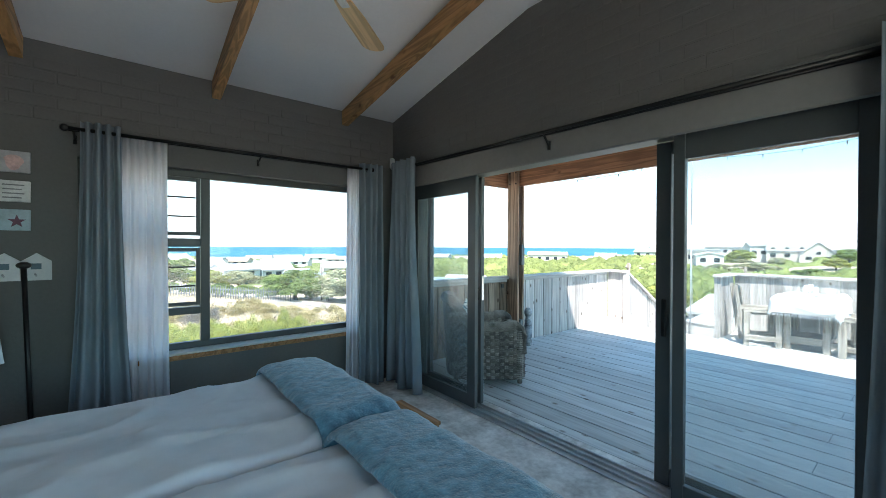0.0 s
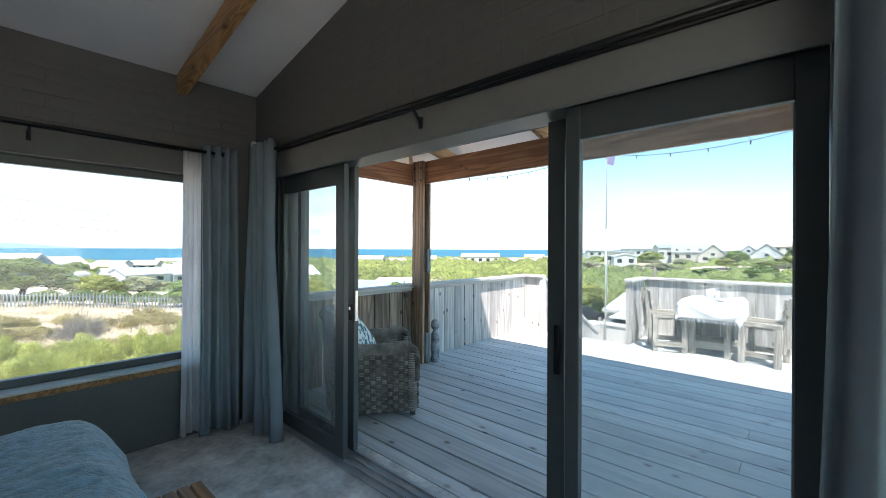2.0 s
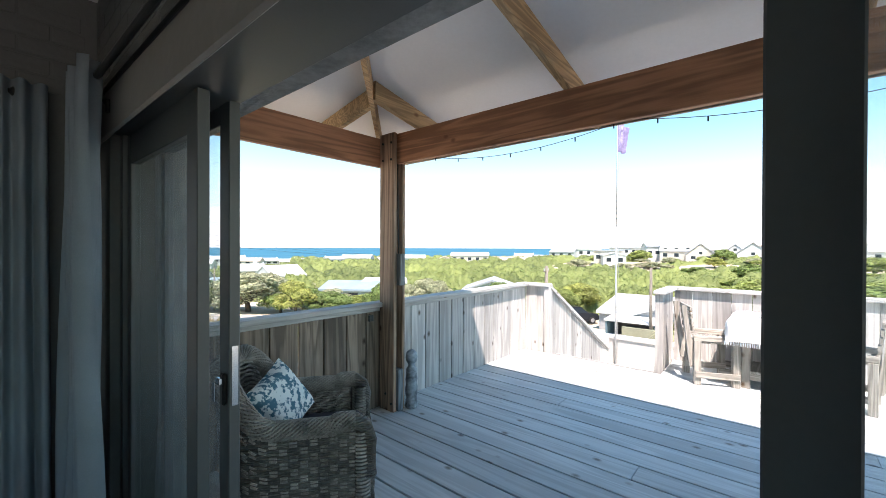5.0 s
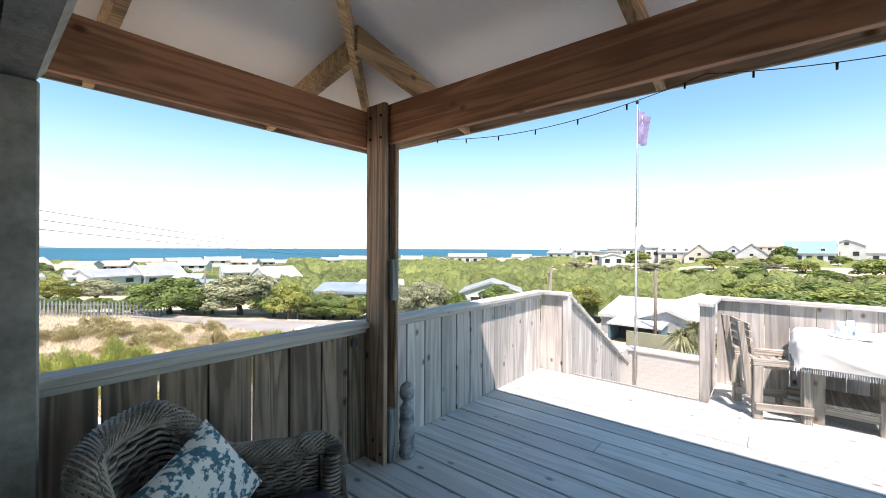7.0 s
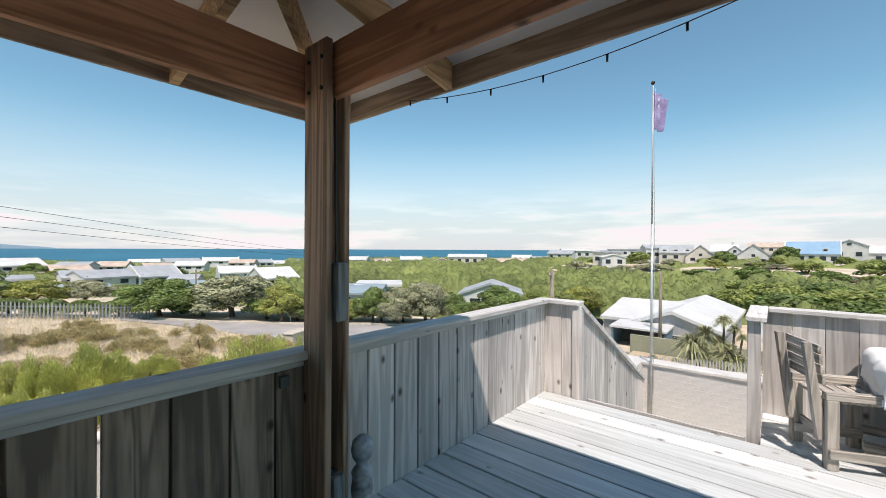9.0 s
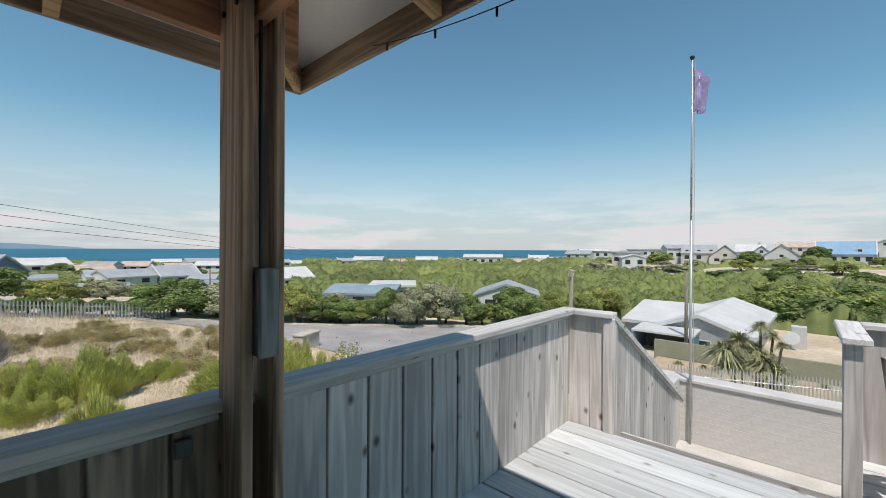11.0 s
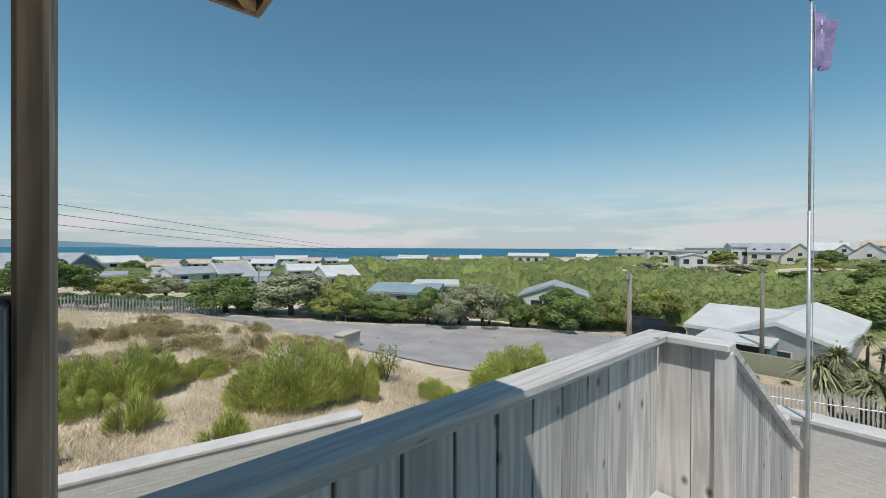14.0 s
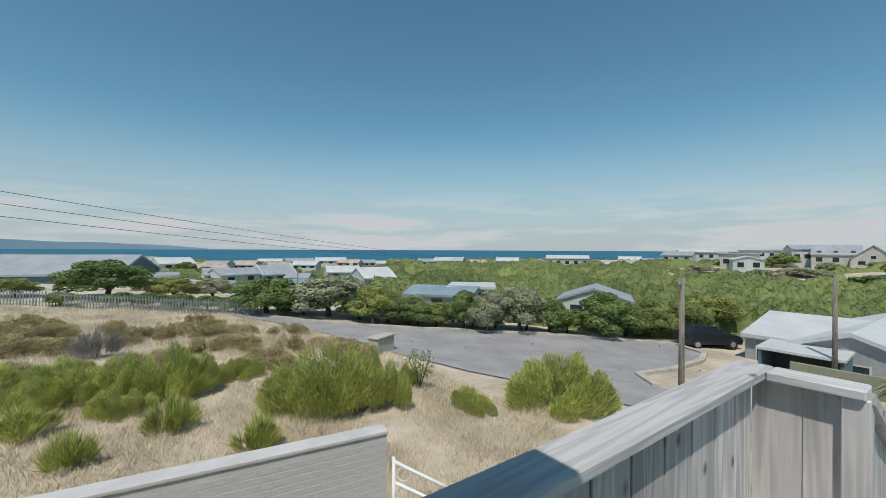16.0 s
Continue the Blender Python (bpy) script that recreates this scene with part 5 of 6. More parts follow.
house(57.6, 129, -4.1, 7.2, 8, 1.0, 1.8, CREAM, R_TAN, TL, spin=-10)
house(66, 135, -4.6, 6.0, 8, 1.2, 2.0, WHITE, R_GREY, GL, spin=10, parapet=True)
house(-1, 141, -3.7, 8.0, 8, 1.4, 2.6, WHITE, R_GREY, GL)
house(17, 122, -4.0, 6.0, 7, 1.2, 2.0, WHITE, R_GREY, GL, spin=-20)
house(31, 116, -4.4, 6.0, 7, 1.1, 1.9, CREAM, R_TAN, TL, spin=15)
house(40, 120, -4.4, 7.0, 7, 1.2, 2.1, WHITE, R_WHITE, WL, spin=-12)
# along the crest above the sea
house(88, 146, -5.6, 9.0, 7, 1.3, 2.3, WHITE, R_GREY, GL, parapet=True)
house(78, 148, -5.6, 7.0, 7, 1.2, 2.1, WHITE, R_WHITE, WL, spin=14, parapet=True)
house(86.5, 124, -4.8, 6.4, 7, 1.8, 2.6, WHITE, R_GREY, GL, spin=15, parapet=True)
house(93.3, 119, -4.5, 10.4, 7, 1.9, 2.9, WHITE, R_WHITE, WL, spin=-12, parapet=True, n_win=4)
house(100, 111, -4.7, 6.0, 8, 1.5, 2.3, CREAM, R_TAN, TL, spin=10)
house(102.5, 98, -4.6, 7.0, 7, 2.3, 3.2, WHITE, R_WHITE, WL, parapet=True, n_win=1)
house(109.9, 90, -4.6, 5.0, 7, 1.8, 2.7, CREAM, R_TAN, "cream two-storey house with a pink tiled roof", gable=True, n_win=2)
house(117.2, 84, -4.1, 13.6, 9, 2.8, 3.6, CREAM, R_WHITE, "two-storey grey house with a long white roof", n_win=5)
house(133, 75, -5.0, 16.0, 9, 1.6, 2.8, CREAM, R_TAN, TL, n_win=5)
house(163, 87, -4.8, 8.0, 8, 2.2, 3.5, WHITE, R_WHITE, WL, parapet=True)
house(160, 76, -4.8, 8.6, 8, 1.8, 3.0, WHITE, R_GREY, GL, spin=20)
house(152, 63, -2.4, 9.5, 8, 2.2, 3.4, WHITE, R_GREY, GL, spin=-14)
house(160, 56, -1.8, 8.6, 8, 2.6, 3.6, WHITE, R_WHITE, WL, flat=True)
house(172, 66, -2.2, 12, 8, 2.6, 3.8, WHITE, R_WHITE, WL, spin=20)
house(176, 46, -1.4, 13, 8, 2.9, 4.0, WHITE, R_GREY, GL, flat=True, n_win=5)
# on the dune
DL = "white gabled house on the dune"
house(112, 32, -2.9, 5.7, 6, 2.4, 3.1, WHITE, R_WHITE, "white house with a shallow gable on the dune", gable=True, n_win=2, turn=-62)
house(115, 34, -2.9, 7.4, 6, 3.6, 4.1, CREAM, R_GREY, "cream flat-roofed house block on the dune", flat=True, n_win=3)
house(146, 29, -2.2, 6.4, 7, 4.2, 5.2, WHITE, R_GREY, "white house with a grey roof on the dune", n_win=3, spin=15)
house(143, 22, -2.0, 9.0, 8, 2.6, 4.9, CREAM, R_GREY, "grey house with a long roof of dormers on the dune", n_win=3, dormers=3)
house(139, 15, -2.1, 7.4, 8, 1.7, 4.9, CREAM, R_GREY, "cream gabled house wing on the dune", gable=True, n_win=2)
house(160, 11, -2.2, 7.4, 8, 3.2, 5.4, WHITE, R_WHITE, DL, n_win=3, chimney=True)
house(157, 8, -2.2, 5.0, 8, 2.8, 5.0, WHITE, R_WHITE, DL, gable=True, n_win=1)
house(146, 3, -2.5, 8.6, 8, 2.0, 5.6, WHITE, R_GREY, DL, gable=True, n_win=2)
house(216, 1, 0.6, 12.0, 8, 2.2, 3.9, CREAM, R_TAN, "cream house with a brown roof on the dune", n_win=4)
house(147, -9.4, -1.9, 10.4, 8, 2.5, 5.6, WHITE, R_BLUE, "white house with a bright blue dormered roof on the dune", n_win=5, dormers=2, parapet=True)
house(152, -17, -1.9, 7.0, 8, 4.6, 6.2, WHITE, R_WHITE, "white two-storey house with a balcony on the dune", gable=True, n_win=2)
house(168, -26, -2.2, 11.0, 8, 3.0, 4.8, WHITE, R_WHITE, DL, n_win=4)
# neighbour's white-roofed house
GP = mat("grey_house_plaster", (0.33, 0.34, 0.35), 0.85, 0.08)
house(36.8, 5.7, -5.85, 4.8, 10.4, 2.4, 3.12, GP, R_WHITE, "grey house with a broad white sheet roof below the deck", n_win=2, turn=-90)
house(36.8, 3.2, -5.87, 5.2, 12.4, 2.3, 3.2, GP, R_WHITE, "grey gabled wing under a white sheet roof", gable=True, n_win=1, turn=-92)
cpm = thing("carport", "low carport with a flat white roof and open dark front", "carport", (29.9, 5.0, -5.15))
part("roof", prism([(-1.5, 1.58), (1.0, 1.68), (1.0, 1.80), (-1.5, 1.70)], 1, -1.7, 1.7), R_WHITE, cpm)
# the back wall's dark colour stands in for shade inside the carport
part("back_wall", box(0.7, 0.85, -1.6, 1.6, -0.4, 1.60), mat("shade_dark_wall", (0.10, 0.10, 0.10), 0.9, 0.1), cpm)
for s in (-1.62, 1.5):
    part("side_wall", box(-1.4, 0.69, s, s + 0.12, -0.4, 1.52), TEAL, cpm)
OLIVE = mat("olive_wall_paint", (0.27, 0.27, 0.19), 0.85, 0.1, 1.0, 0.2, 10)
ow = structure("wall_neighbour", box(25.3, 25.5, -7.5, 4.6, -5.3, -3.28), OLIVE, "olive painted garden wall of the neighbour", "wall")
structure("neighbour_yard", box(17.0, 25.2, -9.0, 4.4, -0.6, 0.05), mat("sandy_yard", (0.46, 0.36, 0.25), 0.95, 0.15, 0.8, 0.4, 10), "sandy yard of the neighbour", "yard").matrix_world = pose(0, 0, -4.2)

pr = thing("gate_pillar", "white square pillar with a satellite dish beside the neighbour's house", "pillar", (37.6, -1.2, -5.3))
part("pillar", box(-0.35, 0.35, -0.4, 0.4, -0.6, 1.75, bev=0.02), WHITE, pr)
ds = bmesh.new()
bmesh.ops.create_cone(ds, cap_ends=True, segments=20, radius1=0.12, radius2=0.42, depth=0.14, matrix=Matrix.Translation((-0.75, 0.35, 1.0)) @ Matrix.Rotation(radians(-75), 4, 'Y'))
part("satellite_dish", ds, R_WHITE, pr, "round white dish")
part("dish_arm", tube(bmesh.new(), (-0.36, 0.3, 0.9), (-0.70, 0.35, 1.0), 0.03), M_STEEL, pr)
# parked car by the gate
car = thing("car", "dark grey parked hatchback beside the neighbour's wall", "car", (33.6, 10.9, ground_z(33.6, 10.9) + 0.03), -35)
M_CAR = mat("dark_grey_car_paint", (0.035, 0.038, 0.045), 0.25, 0.05, 3.0, 0.0, 60, metal=0.3)
M_TYRE = mat("black_rubber", (0.02, 0.02, 0.02), 0.8, 0.1)
part("body", prism([(-1.9, 0.28), (1.85, 0.28), (1.95, 0.55), (1.75, 0.82), (0.95, 0.92), (-1.75, 0.95), (-1.95, 0.6)], 1, -0.82, 0.82), M_CAR, car)
part("cabin", prism([(-1.65, 0.952), (0.9, 0.922), (0.25, 1.40), (-1.25, 1.43)], 1, -0.68, 0.68), M_PANE, car, "dark glazed cabin")
part("roof", prism([(-1.3, 1.431), (0.3, 1.402), (0.2, 1.46), (-1.2, 1.49)], 1, -0.66, 0.66), M_CAR, car)
for x in (-1.2, 1.2):
    for y in (-0.80, 0.80):
        w = part("wheel", tube(bmesh.new(), (x, y - 0.09, 0.30), (x, y + 0.09, 0.30), 0.30, seg=18), M_TYRE, car)
        part("rim", tube(bmesh.new(), (x, y - 0.10, 0.30), (x, y + 0.10, 0.30), 0.18, seg=12), M_STEEL, w)
for y in (-0.6, 0.6):
    part("headlight", box(1.80, 1.93, y - 0.15, y + 0.15, 0.60, 0.72, bev=0.02), M_CHROME, car)

# aloe trees before the wall
M_ALOE = mat("grey_green_aloe_leaf", (0.36, 0.36, 0.19), 0.6, 0.25, 2.0, 0.1, 20, island=0.4)


def rosette(n, length, seed, droop):
    rng = random.Random(seed)
    vs, fs = [], []
    for k in range(n):
        a, e = rng.uniform(0, 6.283), rng.uniform(-0.1, 1.3)
        L, w = length * rng.uniform(0.5, 1.1), 0.019
        side = Vector((-math.sin(a), math.cos(a), 0)) * w
        out = Vector((math.cos(a), math.sin(a), 0))
        p, base = Vector((0, 0, 0)), len(vs)
        for q in range(5):
            u = q / 4
            c = out * (L * u * math.cos(e)) + Vector((0, 0, L * u * math.sin(e) - droop * L * u * u))
            vs += [c - side * (1 - u * 0.95), c + side * (1 - u * 0.95)]
        for q in range(4):
            b = base + 2 * q
            fs.append((b, b + 1, b + 3, b + 2))
    return from_arrays("rosette", [tuple(v) for v in vs], fs, M_ALOE)


RO = [rosette(420, 0.50, 1, 0.62), rosette(380, 0.44, 2, 0.5)]
al = thing("aloe_tree", "tall branching aloe with drooping grey-green rosettes", "aloe", (18.2, -0.1, -4.1))
ar = random.Random(12)
for k, (dx, dy, zt, s) in enumerate(((0.1, 0.95, 2.15, 1.25), (0.25, 0.45, 2.5, 1.15), (0.0, 0.7, 1.75, 1.1), (0.1, -0.45, 1.95, 1.15), (-0.1, -0.85, 1.7, 1.1), (0.2, -0.15, 2.3, 0.9), (0.1, -0.35, 3.15, 0.6), (0.3, -0.75, 2.85, 0.5),
                                  (0.2, -1.05, 2.6, 0.4), (0.1, 0.2, 0.75, 0.8), (0.2, -0.45, 0.65, 0.9), (0.0, -0.6, 1.2, 0.9))):
    part("stem", tube(bmesh.new(), (0, -0.1 + 0.3 * dy, -0.3), (dx, dy * 0.75, zt), 0.055, 0.035, 8), M_BARK, al)
    r = part("rosette", RO[k % 2], None, al)
    r.matrix_basis = Matrix.Translation((dx, dy * 0.75, zt)) @ Matrix.Rotation(k * 1.1, 4, 'Z') @ Matrix.Rotation(ar.uniform(-0.3, 0.3), 4, 'X') @ Matrix.Scale(s * 1.75, 4)
for k in range(9):
    y = 3.2 - 1.05 * k
    t = thing("aloe", "low aloe plant in the neighbour's bed", "aloe", (24.3 + 0.06 * k, y, -4.15), 40 * k, "low aloes by the wall")
    ob = part("rosette", RO[k % 2], None, t)
    ob.scale = (0.9, 0.9, 0.9)

# ---- sky distance: clouds and mountains ----
cb = bpy.data.materials.new("cloud_haze")
cb.use_nodes = True
n_, l_ = cb.node_tree.nodes, cb.node_tree.links
for nd in [q for q in n_ if q.type == 'BSDF_PRINCIPLED']:
    n_.remove(nd)
tc = n_.new("ShaderNodeTexCoord")
sep = n_.new("ShaderNodeSeparateXYZ")
l_.new(tc.outputs["Object"], sep.inputs[0])
mp = n_.new("ShaderNodeMapping")
mp.inputs["Scale"].default_value = (0.00075, 0.00075, 0.0060)
l_.new(tc.outputs["Object"], mp.inputs[0])
nz = n_.new("ShaderNodeTexNoise")
nz.inputs["Scale"].default_value, nz.inputs["Detail"].default_value, nz.inputs["Roughness"].default_value = 1.0, 7.0, 0.55
l_.new(mp.outputs[0], nz.inputs["Vector"])
cr = n_.new("ShaderNodeValToRGB")
cr.color_ramp.elements[0].position, cr.color_ramp.elements[1].position = 0.46, 0.60
l_.new(nz.outputs[0], cr.inputs[0])
band = n_.new("ShaderNodeMapRange")
band.inputs[1].default_value, band.inputs[2].default_value, band.inputs[3].default_value, band.inputs[4].default_value = 330.0, 820.0, 1.0, 0.0
l_.new(sep.outputs[2], band.inputs[0])
cl = n_.new("ShaderNodeMath")
cl.operation = 'MULTIPLY'
l_.new(cr.outputs[0], cl.inputs[0])
l_.new(band.outputs[0], cl.inputs[1])
hz = n_.new("ShaderNodeMapRange")
hz.interpolation_type = 'SMOOTHSTEP'
hz.inputs[1].default_value, hz.inputs[2].default_value, hz.inputs[3].default_value, hz.inputs[4].default_value = -50.0, 1450.0, 0.90, 0.0
l_.new(sep.outputs[2], hz.inputs[0])
mxa = n_.new("ShaderNodeMath")
mxa.operation = 'MAXIMUM'
l_.new(cl.outputs[0], mxa.inputs[0])
l_.new(hz.outputs[0], mxa.inputs[1])
mc = n_.new("ShaderNodeMix")
mc.data_type = 'RGBA'
l_.new(cl.outputs[0], mc.inputs[0])
mc.inputs[6].default_value, mc.inputs[7].default_value = (0.52, 0.57, 0.64, 1), (0.70, 0.71, 0.75, 1)
em = n_.new("ShaderNodeEmission")
l_.new(mc.outputs[2], em.inputs[0])
tr_ = n_.new("ShaderNodeBsdfTransparent")
ms = n_.new("ShaderNodeMixShader")
l_.new(mxa.outputs[0], ms.inputs[0])
l_.new(tr_.outputs[0], ms.inputs[1])
l_.new(em.outputs[0], ms.inputs[2])
l_.new(ms.outputs[0], n_["Material Output"].inputs[0])
vs, fs = [], []
for k in range(61):
    a = radians(-75 + 3.3 * k)
    vs += [(4700 * math.sin(a), 4700 * math.cos(a), -60), (4700 * math.sin(a), 4700 * math.cos(a), 1500)]
for k in range(60):
    fs.append((2 * k, 2 * k + 2, 2 * k + 3, 2 * k + 1))
bd = tagged(new("backdrop", from_arrays("backdrop", vs, fs, cb)), "pale haze and thin cloud low over the sea", "sky", kind="structure")
bd.visible_shadow = False
vs, fs = [], []
for k in range(61):
    a = radians(-40 + 0.77 * k)
    u = k / 60
    hgt = -14 + 160 * max(0.0, 1 - u) ** 0.55 * (0.8 + 0.35 * noise.noise((k * 0.16, 0, 0)))
    for z in (-30, hgt):
        vs.append((4300 * math.sin(a), 4300 * math.cos(a), z))
    vs.append((4500 * math.sin(a), 4500 * math.cos(a), -30))
for k in range(60):
    b = 3 * k
    fs += [(b, b + 3, b + 4, b + 1), (b + 1, b + 4, b + 5, b + 2)]
# distance haze is put into this pale blue base colour
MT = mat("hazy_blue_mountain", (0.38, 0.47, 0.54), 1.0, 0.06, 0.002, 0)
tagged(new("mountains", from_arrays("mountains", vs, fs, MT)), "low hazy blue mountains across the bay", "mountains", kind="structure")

# ---- things in the room ----
def drape(name, x0, x1, y0, y1, z, drop, r, wrinkle, material, seed, step=0.025, sides="xXyY", dirn=(1.0, 1.0), puff=0.0):
    """A cloth laid over a box: flat on top, rounded over its edges, hanging by drop where a side is named."""
    ext = {s: (drop if s in sides else 0.0) for s in "xXyY"}
    us = np.arange(x0 - ext["x"], x1 + ext["X"] + step / 2, step)
    ws = np.arange(y0 - ext["y"], y1 + ext["Y"] + step / 2, step)
    vs, fs = [], []
    for w in ws:
        for u in us:
            px, py, pz = min(max(u, x0), x1), min(max(w, y0), y1), z
            dx, dy = u - px, w - py
            o = math.hypot(dx, dy)
            if o > 0:
                a = min(o / r, math.pi / 2)
                out = r * math.sin(a)
                fall = r * (1 - math.cos(a)) + max(0.0, o - r * math.pi / 2)
                px, py, pz = px + dx / o * out, py + dy / o * out, z - fall
            f = noise.noise((u * 3.0 * dirn[0], w * 3.0 * dirn[1], seed)) + 0.5 * noise.noise((u * 9 * dirn[0], w * 9 * dirn[1], seed + 5))
            rid = 1 - abs(noise.noise((u * 2.2 * dirn[0] + 0.6 * w, w * 2.2 * dirn[1] - 0.4 * u, seed + 9)))
            bulge = wrinkle * (f + 1.4 * rid ** 6)
            ed = min(u - us[0], us[-1] - u, w - ws[0], ws[-1] - w)
            bulge += puff * min(1.0, ed / 0.06) ** 0.5 if puff else 0
            if o > r * 1.2:
                px, py = px + dx / o * bulge, py + dy / o * bulge
            else:
                pz += bulge
            vs.append((px, py, pz))
    m = len(us)
    for j in range(len(ws) - 1):
        for k in range(m - 1):
            a = j * m + k
            fs.append((a, a + 1, a + m + 1, a + m))
    me = from_arrays(name, vs, fs, material)
    me.shade_smooth()
    return me


def bed(y0, y1, label, seed):
    t = thing("bed", label, "bed", (-2.1, (y0 + y1) / 2, 0))
    t.matrix_world = Matrix()
    part("base", box(-3.10, -1.31, y0 + 0.04, y1 - 0.04, 0.10, 0.36, bev=0.02), mat("pale_bed_base", (0.45, 0.45, 0.45), 0.9, 0.05), t)
    part("mattress", box(-3.12, -1.28, y0 + 0.02, y1 - 0.02, 0.362, 0.565, bev=0.04), M_SHEET, t)
    part("sheet", drape("sheet", -3.08, -1.32, y0 + 0.055, y1 - 0.055, 0.585, 0.36, 0.055, 0.015, M_SHEET, seed, sides="XyY", dirn=(1.0, 1.7)), None, t, "white rumpled cotton sheet")
    for lx in (-3.0, -1.41):
        for ly in (y0 + 0.1, y1 - 0.1):
            part("leg", tube(bmesh.new(), (lx, ly, 0), (lx, ly, 0.1), 0.025, seg=8), M_SLAT, t)
    return t


bed(-2.08, -0.95, "single bed with a rumpled white sheet beside the window", 3)
bed(-3.24, -2.13, "single bed with a rumpled white sheet pushed beside its pair", 7)


def blanket(y0, y1, seed, label):
    me = drape("fleece_blanket", -1.66, -1.33, y0 + 0.11, y1 - 0.11, 0.625, 0.30, 0.13, 0.010, M_FLEECE, seed, step=0.02, sides="XyY", puff=0.028)
    ob = new("fleece_blanket", me)
    ob.modifiers.new("cloth", 'SOLIDIFY').thickness = 0.022
    ob.modifiers["cloth"].offset = 1.0
    dt = bpy.data.textures.new("fleece", 'CLOUDS')
    dt.noise_scale = 0.016
    sb = ob.modifiers.new("fine", 'SUBSURF')
    sb.levels = sb.render_levels = 1
    dm = ob.modifiers.new("pile", 'DISPLACE')
    dm.texture, dm.strength, dm.mid_level = dt, 0.008, 0.5
    return tagged(ob, label, "blanket", "folded blankets on the beds")


blanket(-2.08, -0.95, 2.0, "folded blue fleece blanket across the foot of the bed")
blanket(-3.24, -2.13, 8.0, "folded blue fleece blanket across the foot of the second bed")

bn = thing("slatted_stool", "honey-coloured slatted wooden stool at the foot of the beds", "stool", (-0.98, -2.1, 0))
bn.matrix_world = Matrix()
for k in range(4):
    part("slat", box(-1.125 + 0.052 * k, -1.125 + 0.052 * k + 0.045, -2.04, -1.62, 0.43, 0.452, bev=0.004), M_SLAT, bn)
for y in (-1.67, -1.99):
    part("end_board", box(-1.125, -0.925, y - 0.015, y + 0.015, 0.05, 0.428, bev=0.004), M_SLAT, bn)
    for x in (-1.105, -0.945):
        part("leg", box(x - 0.02, x + 0.02, y - 0.035, y - 0.017, 0.0, 0.428, bev=0.003), M_SLAT, bn)

# ceiling fan
fn = thing("ceiling_fan", "ceiling fan with pale wooden blades hanging from the ceiling", "ceiling fan", (-1.66, -2.14, 2.66))
part("rod", tube(bmesh.new(), (0, 0, 0.05), (0, 0, roof_z(-1.66, -2.14) - 2.66), 0.015), M_STEEL, fn)
part("motor", tube(bmesh.new(), (0, 0, -0.03), (0, 0, 0.09), 0.10, 0.08, 20), M_STEEL, fn, smooth=True)
M_BLADE = wood("pale_blade_wood", (0.60, 0.40, 0.20), 0, (0.3, 0.15, 0.06), 0.75, 0.4)
for k in range(4):
    bl = bmesh.new()
    out = [(0.16, -0.045), (0.30, -0.06), (0.60, -0.068)] + [(0.60 + 0.06 * math.sin(a), -0.068 * math.cos(a)) for a in (0.5, 1.0, 1.57, 2.1, 2.6)] + [(0.60, 0.068), (0.30, 0.06), (0.16, 0.045)]
    ob = part("blade", prism(out, 2, -0.004, 0.004), M_BLADE, fn)
    ob.matrix_basis = Matrix.Rotation(radians(42 + 90 * k), 4, 'Z') @ Matrix.Rotation(radians(9), 4, 'X')
    ob2 = part("blade_arm", box(0.08, 0.2, -0.02, 0.02, -0.012, -0.005), M_STEEL, fn)
    ob2.matrix_basis = Matrix.Rotation(radians(42 + 90 * k), 4, 'Z')

# pictures, hook board, robe and stand on the window wall
PICS = (("small picture of a pale pink shell on grey", (0.42, 0.42, 0.44), (0.62, 0.42, 0.40), 2.02), ("small white picture with grey printed lines", (0.66, 0.66, 0.66), (0.22, 0.22, 0.24), 1.825),
        ("small pale blue picture with a dark red starfish", (0.40, 0.52, 0.58), (0.13, 0.05, 0.08), 1.635))
for k, (lab, bg, fg, z) in enumerate(PICS):
    p = thing("picture", lab, "picture", (-2.93, -0.001, z), 0, "small pictures on the wall")
    part("block", box(-0.078, 0.078, -0.022, 0.0, -0.07, 0.07, bev=0.003), mat("picture_ground", bg, 0.6, 0.15, 12), p)
    fm = mat("picture_motif", fg, 0.7, 0.2, 12)
    if k == 1:
        for q in range(4):
            part("line", box(-0.05, 0.05 - 0.012 * (q % 2), -0.0245, -0.0225, 0.045 - 0.028 * q - 0.008, 0.045 - 0.028 * q), fm, p)
    elif k == 2:
        star = [((0.045 if q % 2 == 0 else 0.018) * math.sin(math.pi * q / 5) + 0.015, (0.045 if q % 2 == 0 else 0.018) * math.cos(math.pi * q / 5) - 0.01) for q in range(10)]
        part("starfish", prism(star, 1, -0.0255, -0.0225), fm, p)
    else:
        sh = [(0.05 * math.cos(a) * (1 if a < math.pi else 0.75), 0.045 * math.sin(a) * (1 if a < math.pi else 1.3)) for a in [2 * math.pi * q / 14 for q in range(14)]]
        part("shell", prism(sh, 1, -0.0255, -0.0225), fm, p)
hb = thing("hook_board", "white hook board of two small beach houses on the wall", "hook board", (-2.90, -0.001, 1.23))
M_HB = mat("white_painted_board", (0.66, 0.67, 0.68), 0.5, 0.06)
